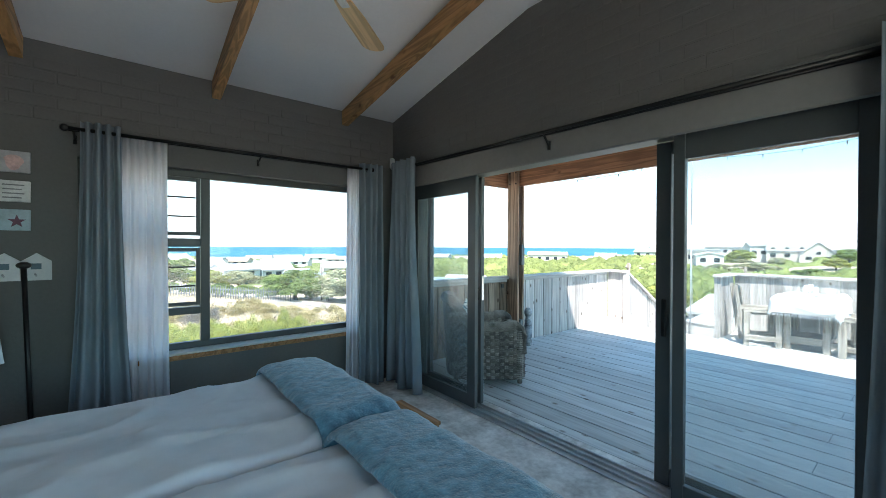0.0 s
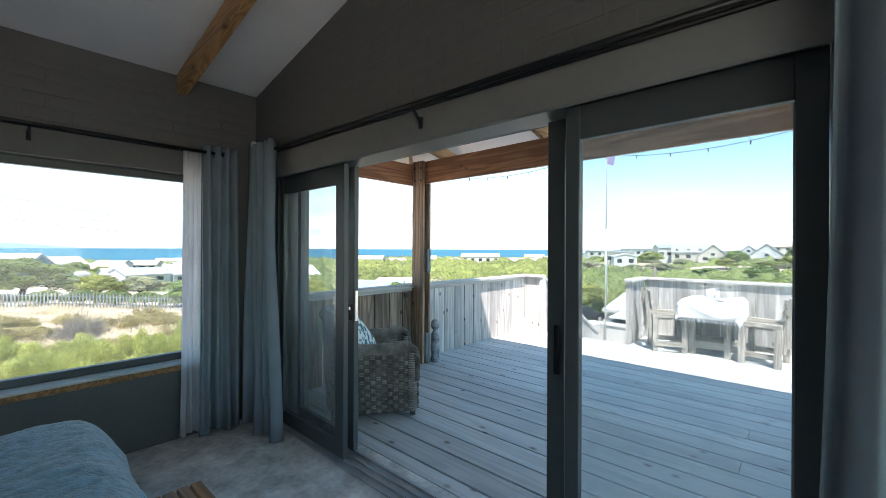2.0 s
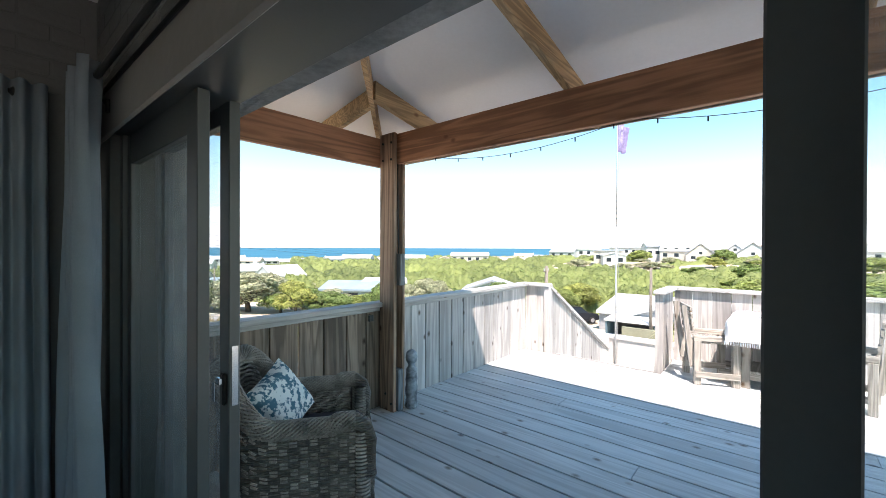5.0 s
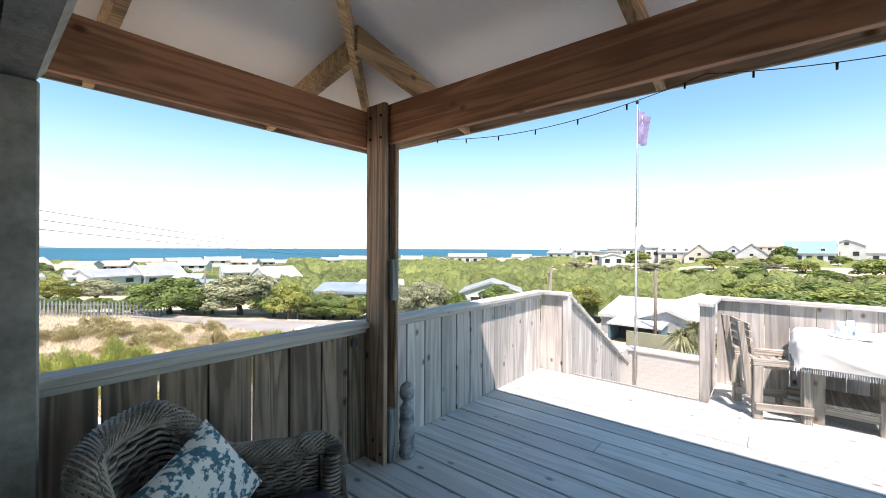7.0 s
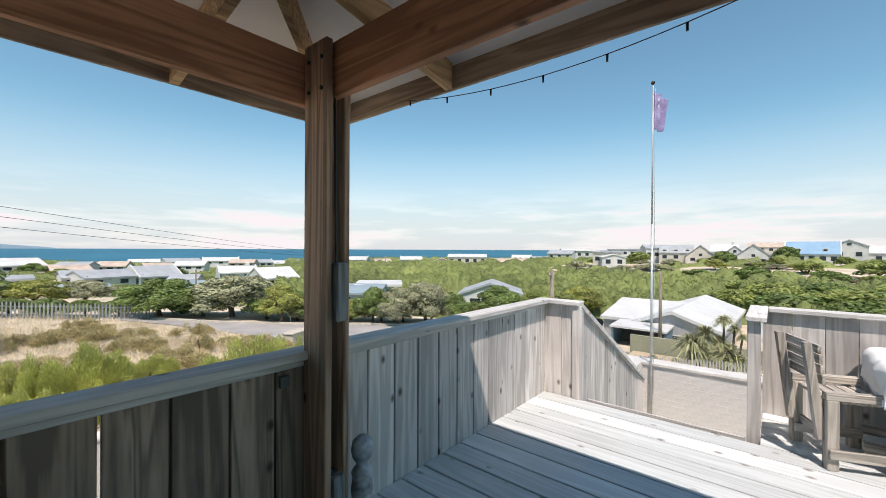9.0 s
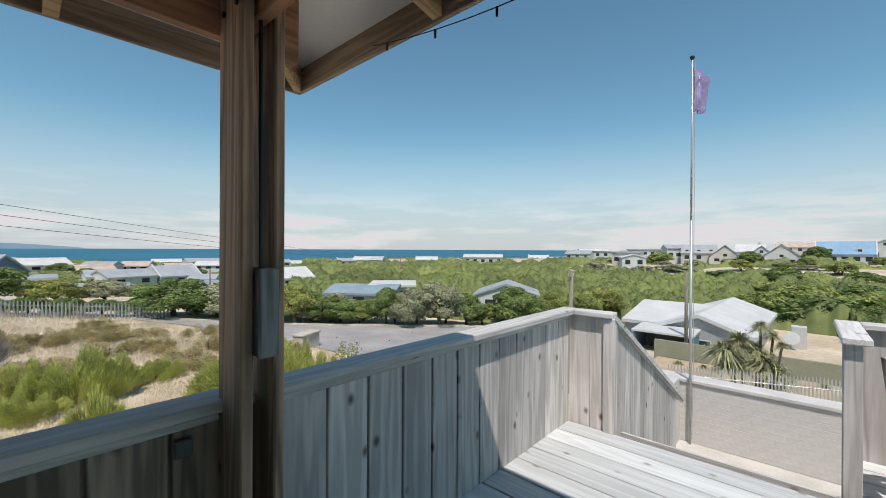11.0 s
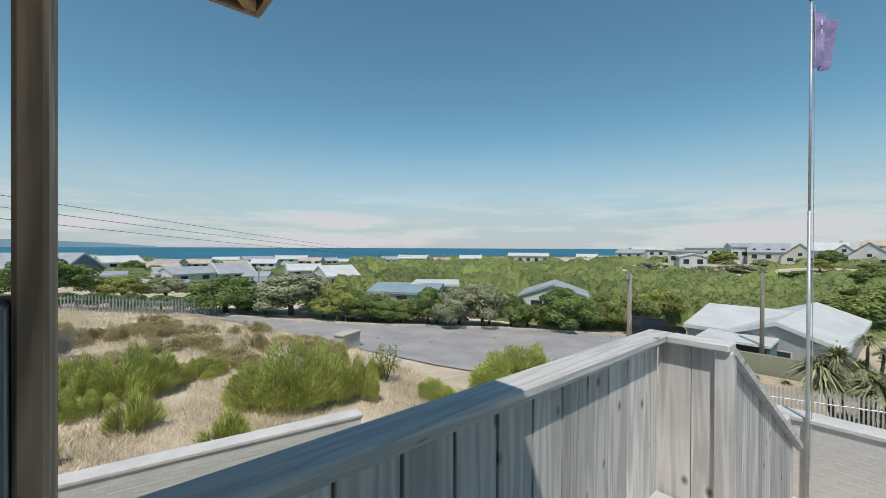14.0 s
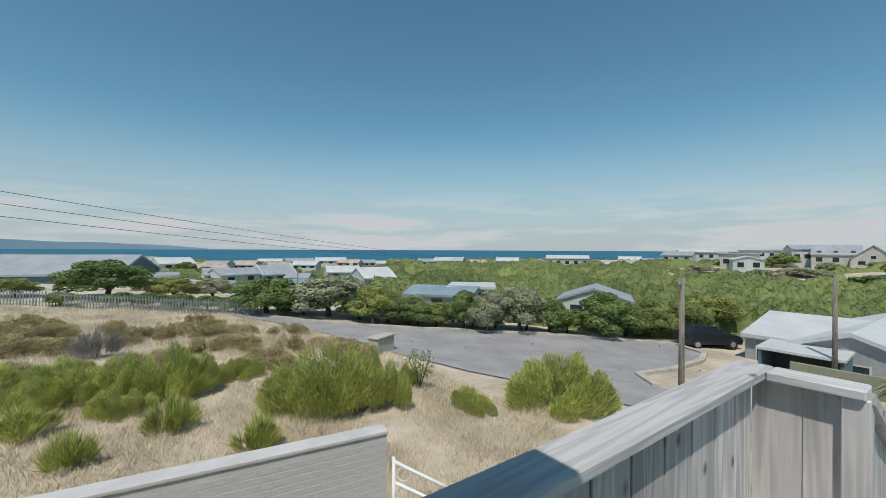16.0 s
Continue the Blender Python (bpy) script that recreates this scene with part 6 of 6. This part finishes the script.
for s in (-0.075, 0.075):
    part("house_board", prism([(s - 0.074, 0), (s + 0.074, 0), (s + 0.074, 0.13), (s, 0.185), (s - 0.074, 0.13)], 1, -0.02, 0.0), M_HB, hb)
    part("window", box(s - 0.025, s + 0.025, -0.0225, -0.0205, 0.075, 0.115), mat("blue_grey_paint", (0.12, 0.18, 0.22), 0.6, 0.1), hb)
    part("hook", tube(bmesh.new(), (s, -0.02, 0.03), (s, -0.06, 0.045), 0.006, seg=6), M_CHROME, hb)
rv = curtain("robe", "white robe hanging from the hook board", (-3.17, -0.09), (-3.00, -0.10), 0.70, 1.22, 2, 0.03, M_SHEET, "", 0.5, 9)
rv["category"] = "robe"
ls = thing("coat_stand", "slim black stand with a round head before the wall", "stand", (-2.81, -0.35, 0))
part("pole", tube(bmesh.new(), (0.01, 0, 0.02), (-0.03, 0, 1.33), 0.014, seg=10), M_BLACK, ls, smooth=True)
part("foot", tube(bmesh.new(), (0.01, 0, 0), (0.01, 0, 0.025), 0.13, 0.12, 20), M_BLACK, ls, smooth=True)
hd = bmesh.new()
bmesh.ops.create_uvsphere(hd, u_segments=12, v_segments=8, radius=0.036, matrix=Matrix.Translation((-0.03, 0, 1.345)) @ Matrix.Diagonal((1, 1, 0.6, 1)))
part("head", hd, M_BLACK, ls, smooth=True)
sn = thing("alarm_detector", "small white alarm detector high in the corner", "detector", (-0.03, -0.03, 2.33), 45)
part("case", box(-0.035, 0.035, -0.03, 0.02, 0, 0.12, bev=0.012), M_HB, sn)

# ---- things on the deck ----
def weave(name, col):
    m = mat(name, col, 0.55, 0.3, 8.0, 0.0, 60)
    n, l = m.node_tree.nodes, m.node_tree.links
    tc = n.new("ShaderNodeTexCoord")
    hs = []
    for d, s in (('Z', 26.0), ('DIAGONAL', 9.0)):
        w = n.new("ShaderNodeTexWave")
        w.wave_type, w.bands_direction = 'BANDS', d
        w.inputs["Scale"].default_value, w.inputs["Distortion"].default_value = s, 1.2
        l.new(tc.outputs["Object"], w.inputs["Vector"])
        hs.append(w)
    mul = n.new("ShaderNodeMath")
    mul.operation = 'MULTIPLY_ADD'
    l.new(hs[1].outputs["Fac"], mul.inputs[0])
    mul.inputs[1].default_value = 0.6
    l.new(hs[0].outputs["Fac"], mul.inputs[2])
    bp = n.new("ShaderNodeBump")
    bp.inputs["Strength"].default_value, bp.inputs["Distance"].default_value = 1.0, 0.006
    l.new(mul.outputs[0], bp.inputs["Height"])
    l.new(bp.outputs[0], n["Principled BSDF"].inputs["Normal"])
    return m


# darker wicker under lighter cane: shade between the strands put into colour
M_WEAVE = weave("grey_brown_wicker", (0.15, 0.13, 0.115))
M_CANE = mat("grey_brown_cane", (0.30, 0.265, 0.235), 0.55, 0.35, 9.0, 0.2, 90)


def sweep(pts, radii, seg=12):
    """A rounded roll through points."""
    bm = bmesh.new()
    rings = []
    for k, (p, r) in enumerate(zip(pts, radii)):
        p = Vector(p)
        d = (Vector(pts[min(k + 1, len(pts) - 1)]) - Vector(pts[max(k - 1, 0)])).normalized()
        q = d.to_track_quat('Z', 'Y')
        rings.append([bm.verts.new(p + q @ Vector((r * math.cos(2 * math.pi * s / seg), r * math.sin(2 * math.pi * s / seg), 0))) for s in range(seg)])
    for a, b in zip(rings, rings[1:]):
        for s in range(seg):
            bm.faces.new((a[s], a[(s + 1) % seg], b[(s + 1) % seg], b[s]))
    bm.faces.new(rings[0][::-1]), bm.faces.new(rings[-1])
    bmesh.ops.recalc_face_normals(bm, faces=bm.faces)
    return bm


ch = thing("wicker_armchair", "dark grey wicker armchair with a dark seat cushion", "armchair", (0.845, -0.555, 0), -37)


def cords(paths, r):
    """Square woven cords along many paths, in one mesh."""
    vs, fs = [], []
    for row in paths:
        base = len(vs)
        for k, p in enumerate(row):
            d = (row[min(k + 1, len(row) - 1)] - row[max(k - 1, 0)]).normalized()
            a = d.orthogonal().normalized()
            b = d.cross(a)
            vs += [tuple(p + a * r), tuple(p + b * r), tuple(p - a * r), tuple(p - b * r)]
        for k in range(len(row) - 1):
            q = base + 4 * k
            for e in range(4):
                fs.append((q + e, q + (e + 1) % 4, q + 4 + (e + 1) % 4, q + 4 + e))
    return from_arrays("weave", vs, fs, M_CANE)


# the back and arms: one curved shell whose height falls from the back to the arms
HALF, DEP = 0.35, 0.36
def rim(u):
    """u from -1 (front of one arm) over 0 (middle of the back) to 1; returns place in plan and height."""
    a = abs(u)
    s = 1 if u >= 0 else -1
    if a < 0.5:
        t = a / 0.5 * math.pi / 2
        x, y = -DEP + 0.22 * (1 - math.cos(t)), s * HALF * math.sin(t) ** 0.9
    else:
        x, y = -DEP + 0.22 + (a - 0.5) / 0.5 * (2 * DEP - 0.24), s * HALF
    f = max(0.0, min(1.0, (a - 0.18) / 0.42))
    z = 0.89 - 0.28 * (f * f * (3 - 2 * f)) + (0.02 if a > 0.9 else 0)
    return Vector((x, y, z))


US = [k / 24 for k in range(-24, 25)]
vs, fs = [], []
for u in US:
    p = rim(u)
    for q in range(7):
        z = 0.06 + (p.z - 0.06) * q / 6
        vs.append((p.x - 0.05 * (q / 6) * (1 - abs(u)), p.y, z))
for k in range(len(US) - 1):
    for q in range(6):
        a = k * 7 + q
        fs.append((a, a + 7, a + 8, a + 1))
sh = from_arrays("woven_shell", vs, fs, M_WEAVE)
sh.shade_smooth()
so = part("woven_shell", sh, None, ch)
so.modifiers.new("thick", 'SOLIDIFY').thickness = 0.03
rm = [rim(u) + Vector((-0.05 * (1 - abs(u)), 0, 0)) for u in US]
front = [rm[0] + Vector((0.05, 0, -0.03)), rm[0] + Vector((0.075, 0, -0.11)), rm[0] + Vector((0.075, 0, -0.30))]
front2 = [rm[-1] + Vector((0.05, 0, -0.03)), rm[-1] + Vector((0.075, 0, -0.11)), rm[-1] + Vector((0.075, 0, -0.30))]
part("rolled_rim", sweep(front[::-1] + rm + front2, [0.040] * 3 + [0.045] * len(rm) + [0.040] * 3), M_WEAVE, ch, "thick rolled wicker rim", smooth=True)
# lattice of cane round the rolled rim
fine = [rm[k].lerp(rm[k + 1], q / 3) for k in range(len(rm) - 1) for q in range(3)] + [rm[-1]]
lat = []
for way in (1, -1):
    for c in range(15):
        row = []
        for k, p in enumerate(fine):
            d = (fine[min(k + 1, len(fine) - 1)] - fine[max(k - 1, 0)]).normalized()
            n0 = d.cross(Vector((0, 0, 1))).normalized()
            a = 2 * math.pi * c / 15 + way * k * 0.22
            row.append(p + (n0 * math.cos(a) + n0.cross(d) * math.sin(a)) * (0.047 + 0.002 * way))
        lat.append(row)
part("binding", cords(lat, 0.0062), None, ch)["kind"] = "stuff"
# basket weave over the shell: cords pass in and out of upright stakes
UF = [k / 40 for k in range(-40, 41)]
rows = []
for q in range(30):
    zf = 0.02 + 0.95 * q / 29
    row = []
    for k, u in enumerate(UF):
        p, t = rim(u), rim(min(1, u + 0.01)) - rim(max(-1, u - 0.01))
        nrm = Vector((t.y, -t.x, 0)).normalized() * -1
        if nrm.dot(Vector((p.x - 0.05, p.y, 0))) < 0:
            nrm = -nrm
        for_out = 0.019 + (0.008 if (k // 2 + q // 2) % 2 else -0.004)
        row.append(Vector((p.x - 0.05 * zf * (1 - abs(u)), p.y, 0.06 + (p.z - 0.06) * zf)) + nrm * for_out)
    rows.append(row)
    rows.append([v - (v - Vector((0.02, 0, v.z))).normalized() * 0.052 for v in row])
part("weave", cords(rows, 0.0085), None, ch, "woven strands of grey cane")
part("seat_base", box(-0.30, 0.40, -0.32, 0.32, 0.09, 0.36, bev=0.015), M_WEAVE, ch)
part("front_apron", box(0.402, 0.425, -0.34, 0.34, 0.06, 0.37, bev=0.008), M_WEAVE, ch)
for s in (-1, 1):
    part("arm_front", box(0.335, 0.405, s * 0.34 - 0.035, s * 0.34 + 0.035, 0.05, 0.585, bev=0.02), M_WEAVE, ch)
part("weave", cords([[Vector((0.432 + (0.006 if (k // 2 + q // 2) % 2 else -0.004), -0.34 + 0.017 * k, 0.075 + 0.019 * q)) for k in range(41)] for q in range(16)], 0.0085), None, ch)
for s in (-1, 1):
    part("weave", cords([[Vector((0.37 + 0.046 * math.cos(a), s * 0.34 + 0.046 * math.sin(a), 0.07 + 0.02 * q)) for a in [math.pi * e / 6 for e in range(13)]] for q in range(26)], 0.0085), None, ch)
for x in (-0.30, 0.39):
    for y in (-0.31, 0.31):
        part("leg", tube(bmesh.new(), (x, y, 0), (x, y, 0.16), 0.026, 0.03, 10), M_WEAVE, ch)
cu = box(-0.26, 0.385, -0.275, 0.275, 0.363, 0.45, bev=0.03)
part("seat_cushion", cu, mat("dark_plum_cloth", (0.035, 0.03, 0.05), 0.95, 0.15, 6, 0.3, 120), ch, "dark purple seat cushion", smooth=True)
# pillow
pv, pf = [], []
N = 15
for side in (1, -1):
    for j in range(N + 1):
        for k in range(N + 1):
            u, w = 2 * k / N - 1, 2 * j / N - 1
            t = max(0.0, (1 - u ** 4) * (1 - w ** 4)) ** 0.5
            pv.append((side * 0.075 * t, 0.195 * u * (1 - 0.06 * (1 - w * w)), 0.195 * w * (1 - 0.06 * (1 - u * u))))
for s in range(2):
    for j in range(N):
        for k in range(N):
            a = s * (N + 1) ** 2 + j * (N + 1) + k
            q = (a, a + 1, a + N + 2, a + N + 1)
            pf.append(q if s == 0 else q[::-1])
M_PIL = mat("blue_white_leaf_print", (0.62, 0.66, 0.66), 0.9, 0.2, 24.0, 0.05, 60, col2=(0.06, 0.17, 0.24))
pil_r = [q for q in M_PIL.node_tree.nodes if q.type == 'VALTORGB'][0].color_ramp
pil_r.elements[0].position, pil_r.elements[1].position = 0.66, 0.74
pm = from_arrays("throw_pillow", pv, pf, M_PIL)
pm.shade_smooth()
pl = tagged(new("throw_pillow", pm), "blue and white leaf-print pillow leaning in the wicker armchair", "pillow")
pl.matrix_world = Matrix.Translation((0.80, -0.44, 0.62)) @ Vector((0.30, -0.80, 0.46)).to_track_quat('X', 'Z').to_matrix().to_4x4() @ Matrix.Rotation(radians(22), 4, 'X')

# driftwood figure by the post: one plain turned shape
prof = [(0.0, 0.0), (0.055, 0.0), (0.062, 0.03), (0.05, 0.10), (0.058, 0.14), (0.06, 0.20), (0.052, 0.24), (0.058, 0.28), (0.05, 0.34), (0.056, 0.38), (0.034, 0.41),
        (0.03, 0.43), (0.05, 0.46), (0.058, 0.50), (0.05, 0.545), (0.026, 0.57), (0.0, 0.575)]
pv, pf, sg_ = [], [], 16
for r, z in prof:
    for k in range(sg_):
        a = 2 * math.pi * k / sg_
        pv.append((r * math.cos(a), r * math.sin(a) * 0.85, z))
for j in range(len(prof) - 1):
    for k in range(sg_):
        a, b = j * sg_ + k, j * sg_ + (k + 1) % sg_
        pf.append((a, b, b + sg_, a + sg_))
fg = from_arrays("garden_statue", pv, pf, mat("weathered_blue_grey_stone", (0.32, 0.35, 0.385), 0.8, 0.4, 9.0, 0.4, 40))
fg.shade_smooth()
go = tagged(new("garden_statue", fg), "small weathered blue-grey statue standing beside the porch post", "statue")
go.matrix_world = pose(2.35, -0.03, 0, 0, 0, 30) @ Matrix.Diagonal((1.2, 1.2, 0.98, 1))

# picnic table with a cloth, and two benches
M_TIM, M_TIMY, M_TIMZ = [wood("grey_garden_timber", (0.42, 0.385, 0.34), ax_, (0.15, 0.1, 0.06), 0.62, 0.8) for ax_ in (0, 1, 2)]
tb = thing("picnic_table", "weathered timber table under a white fringed cloth", "table", (5.42, -2.71, 0))
for k in range(4):
    part("top_slat", box(-0.42, 0.42, -0.34 + 0.172 * k, -0.34 + 0.172 * k + 0.165, 0.70, 0.74, bev=0.004), M_TIM, tb)
for x in (-0.36, 0.36):
    for y in (-0.21, 0.21):
        part("leg", box(x * 0.62 - 0.04, x * 0.62 + 0.04, y - 0.04, y + 0.04, 0, 0.698, bev=0.004), M_TIMZ, tb)
    part("runner", box(x * 0.62 - 0.03, x * 0.62 + 0.03, -0.46, 0.46, 0.10, 0.17, bev=0.004), M_TIMY, tb)
part("lower_shelf", box(-0.26, 0.26, -0.25, 0.25, 0.172, 0.20), M_TIM, tb)
M_CLOTH = mat("white_flowered_cloth", (0.76, 0.74, 0.72), 0.9, 0.05, 6.0, 0.1, 60, col2=(0.55, 0.40, 0.38))
cr2 = [q for q in M_CLOTH.node_tree.nodes if q.type == 'VALTORGB'][0].color_ramp
cr2.elements[0].position, cr2.elements[1].position = 0.42, 0.52
tcme = drape("tablecloth", 5.02, 5.82, -3.03, -2.39, 0.765, 0.25, 0.06, 0.022, M_CLOTH, 4.0)
tcl = tagged(new("tablecloth", tcme), "white flowered tablecloth with a fringe over the table", "tablecloth")
fr = bmesh.new()
for k in range(230):
    s = k / 230 * 2 * (0.94 + 0.78)
    if s < 0.94:
        x, y = 4.955 + s, -2.325
    elif s < 1.72:
        x, y = 4.955, -2.325 - (s - 0.94)
    elif s < 2.66:
        x, y = 4.955 + (s - 1.72), -3.095
    else:
        x, y = 5.885, -2.325 - (s - 2.66)
    tube(fr, (x, y, 0.545), (x + 0.004 * math.sin(k * 7), y + 0.004 * math.cos(k * 5), 0.50), 0.004, 0.002, 4)
part("fringe", fr, M_SHEET, tcl, "white knotted fringe")


def bench(x, y, turn, label):
    t = thing("garden_bench", label, "garden bench", (x, y, 0), turn, "benches at the picnic table")
    for lx in (-0.235, 0.235):
        for ly in (-0.19, 0.19):
            part("leg", box(lx - 0.035, lx + 0.035, ly - 0.035, ly + 0.035, 0, 0.50, bev=0.004), M_TIMZ, t)
        part("side_rail", box(lx - 0.03, lx + 0.03, -0.23, 0.23, 0.502, 0.56, bev=0.004), M_TIMY, t)
        part("foot_rail", box(lx - 0.06, lx - 0.037, -0.22, 0.22, 0.09, 0.16, bev=0.004), M_TIMY, t)
        bp = part("back_post", prism([(0.20, 0.2), (0.26, 0.2), (0.345, 0.90), (0.30, 0.90)], 0, lx * 0.86 - 0.025, lx * 0.86 + 0.025), M_TIMZ, t)
    for k in range(5):
        part("seat_slat", box(-0.20, 0.20, -0.20 + 0.08 * k, -0.20 + 0.08 * k + 0.068, 0.465, 0.49, bev=0.003), M_TIM, t)
    for k in range(4):
        z = 0.60 + 0.075 * k
        yy = 0.238 + 0.0121 * (z - 0.5) / 0.1
        part("back_slat", box(-0.23, 0.23, yy - 0.035, yy - 0.012, z, z + 0.062, bev=0.003), M_TIM, t)
    part("stretcher", box(-0.20, 0.20, 0.155, 0.18, 0.18, 0.23, bev=0.003), M_TIM, t)
    return t


bench(5.26, -2.15, 22, "weathered grey slatted timber bench on the sunny deck")
bench(5.28, -3.31, 170.5, "weathered grey slatted timber bench facing the table")
ty = thing("candle_tray", "white tray of pale candles on the tablecloth", "candles", (5.40, -2.72, 0.79))
part("tray", tube(bmesh.new(), (0, 0, 0), (0, 0, 0.012), 0.15, 0.165, 24), M_SHEET, ty)
for k, (x, y, h) in enumerate(((-0.06, 0.05, 0.10), (0.05, 0.06, 0.13), (0.06, -0.05, 0.09), (-0.04, -0.06, 0.12), (0, 0.0, 0.15))):
    part("candle", tube(bmesh.new(), (x, y, 0.0125), (x, y, h), 0.028, 0.027, 12), M_SHEET, ty, smooth=True)

# single bricks, thinly painted over
brick_face(wall_e, M_WALL, (0.0, -3.9, 0), (0, 1, 0), (-1, 0, 0), 3.88, 2.32, 3.2, lambda c, z: z < 2.85 - 0.21 * max(c.y, -1.91), 1)
brick_face(fw, M_WHITEWALL, (8.25, -3.3, 0), (0, 1, 0), (-1, 0, 0), 3.4, -1.19, -0.36, None, 2, 0.0007)
brick_face(gw, M_WHITEWALL, (3.6, 0.0, 0), (1, 0, 0), (0, -1, 0), 5.66, -1.66, -0.83, None, 6, 0.0018)
brick_face(wall_n, M_WALL, (-4.0, 0.0, 0), (1, 0, 0), (0, -1, 0), 3.95, 2.33, 2.76, None, 4, 0.003)
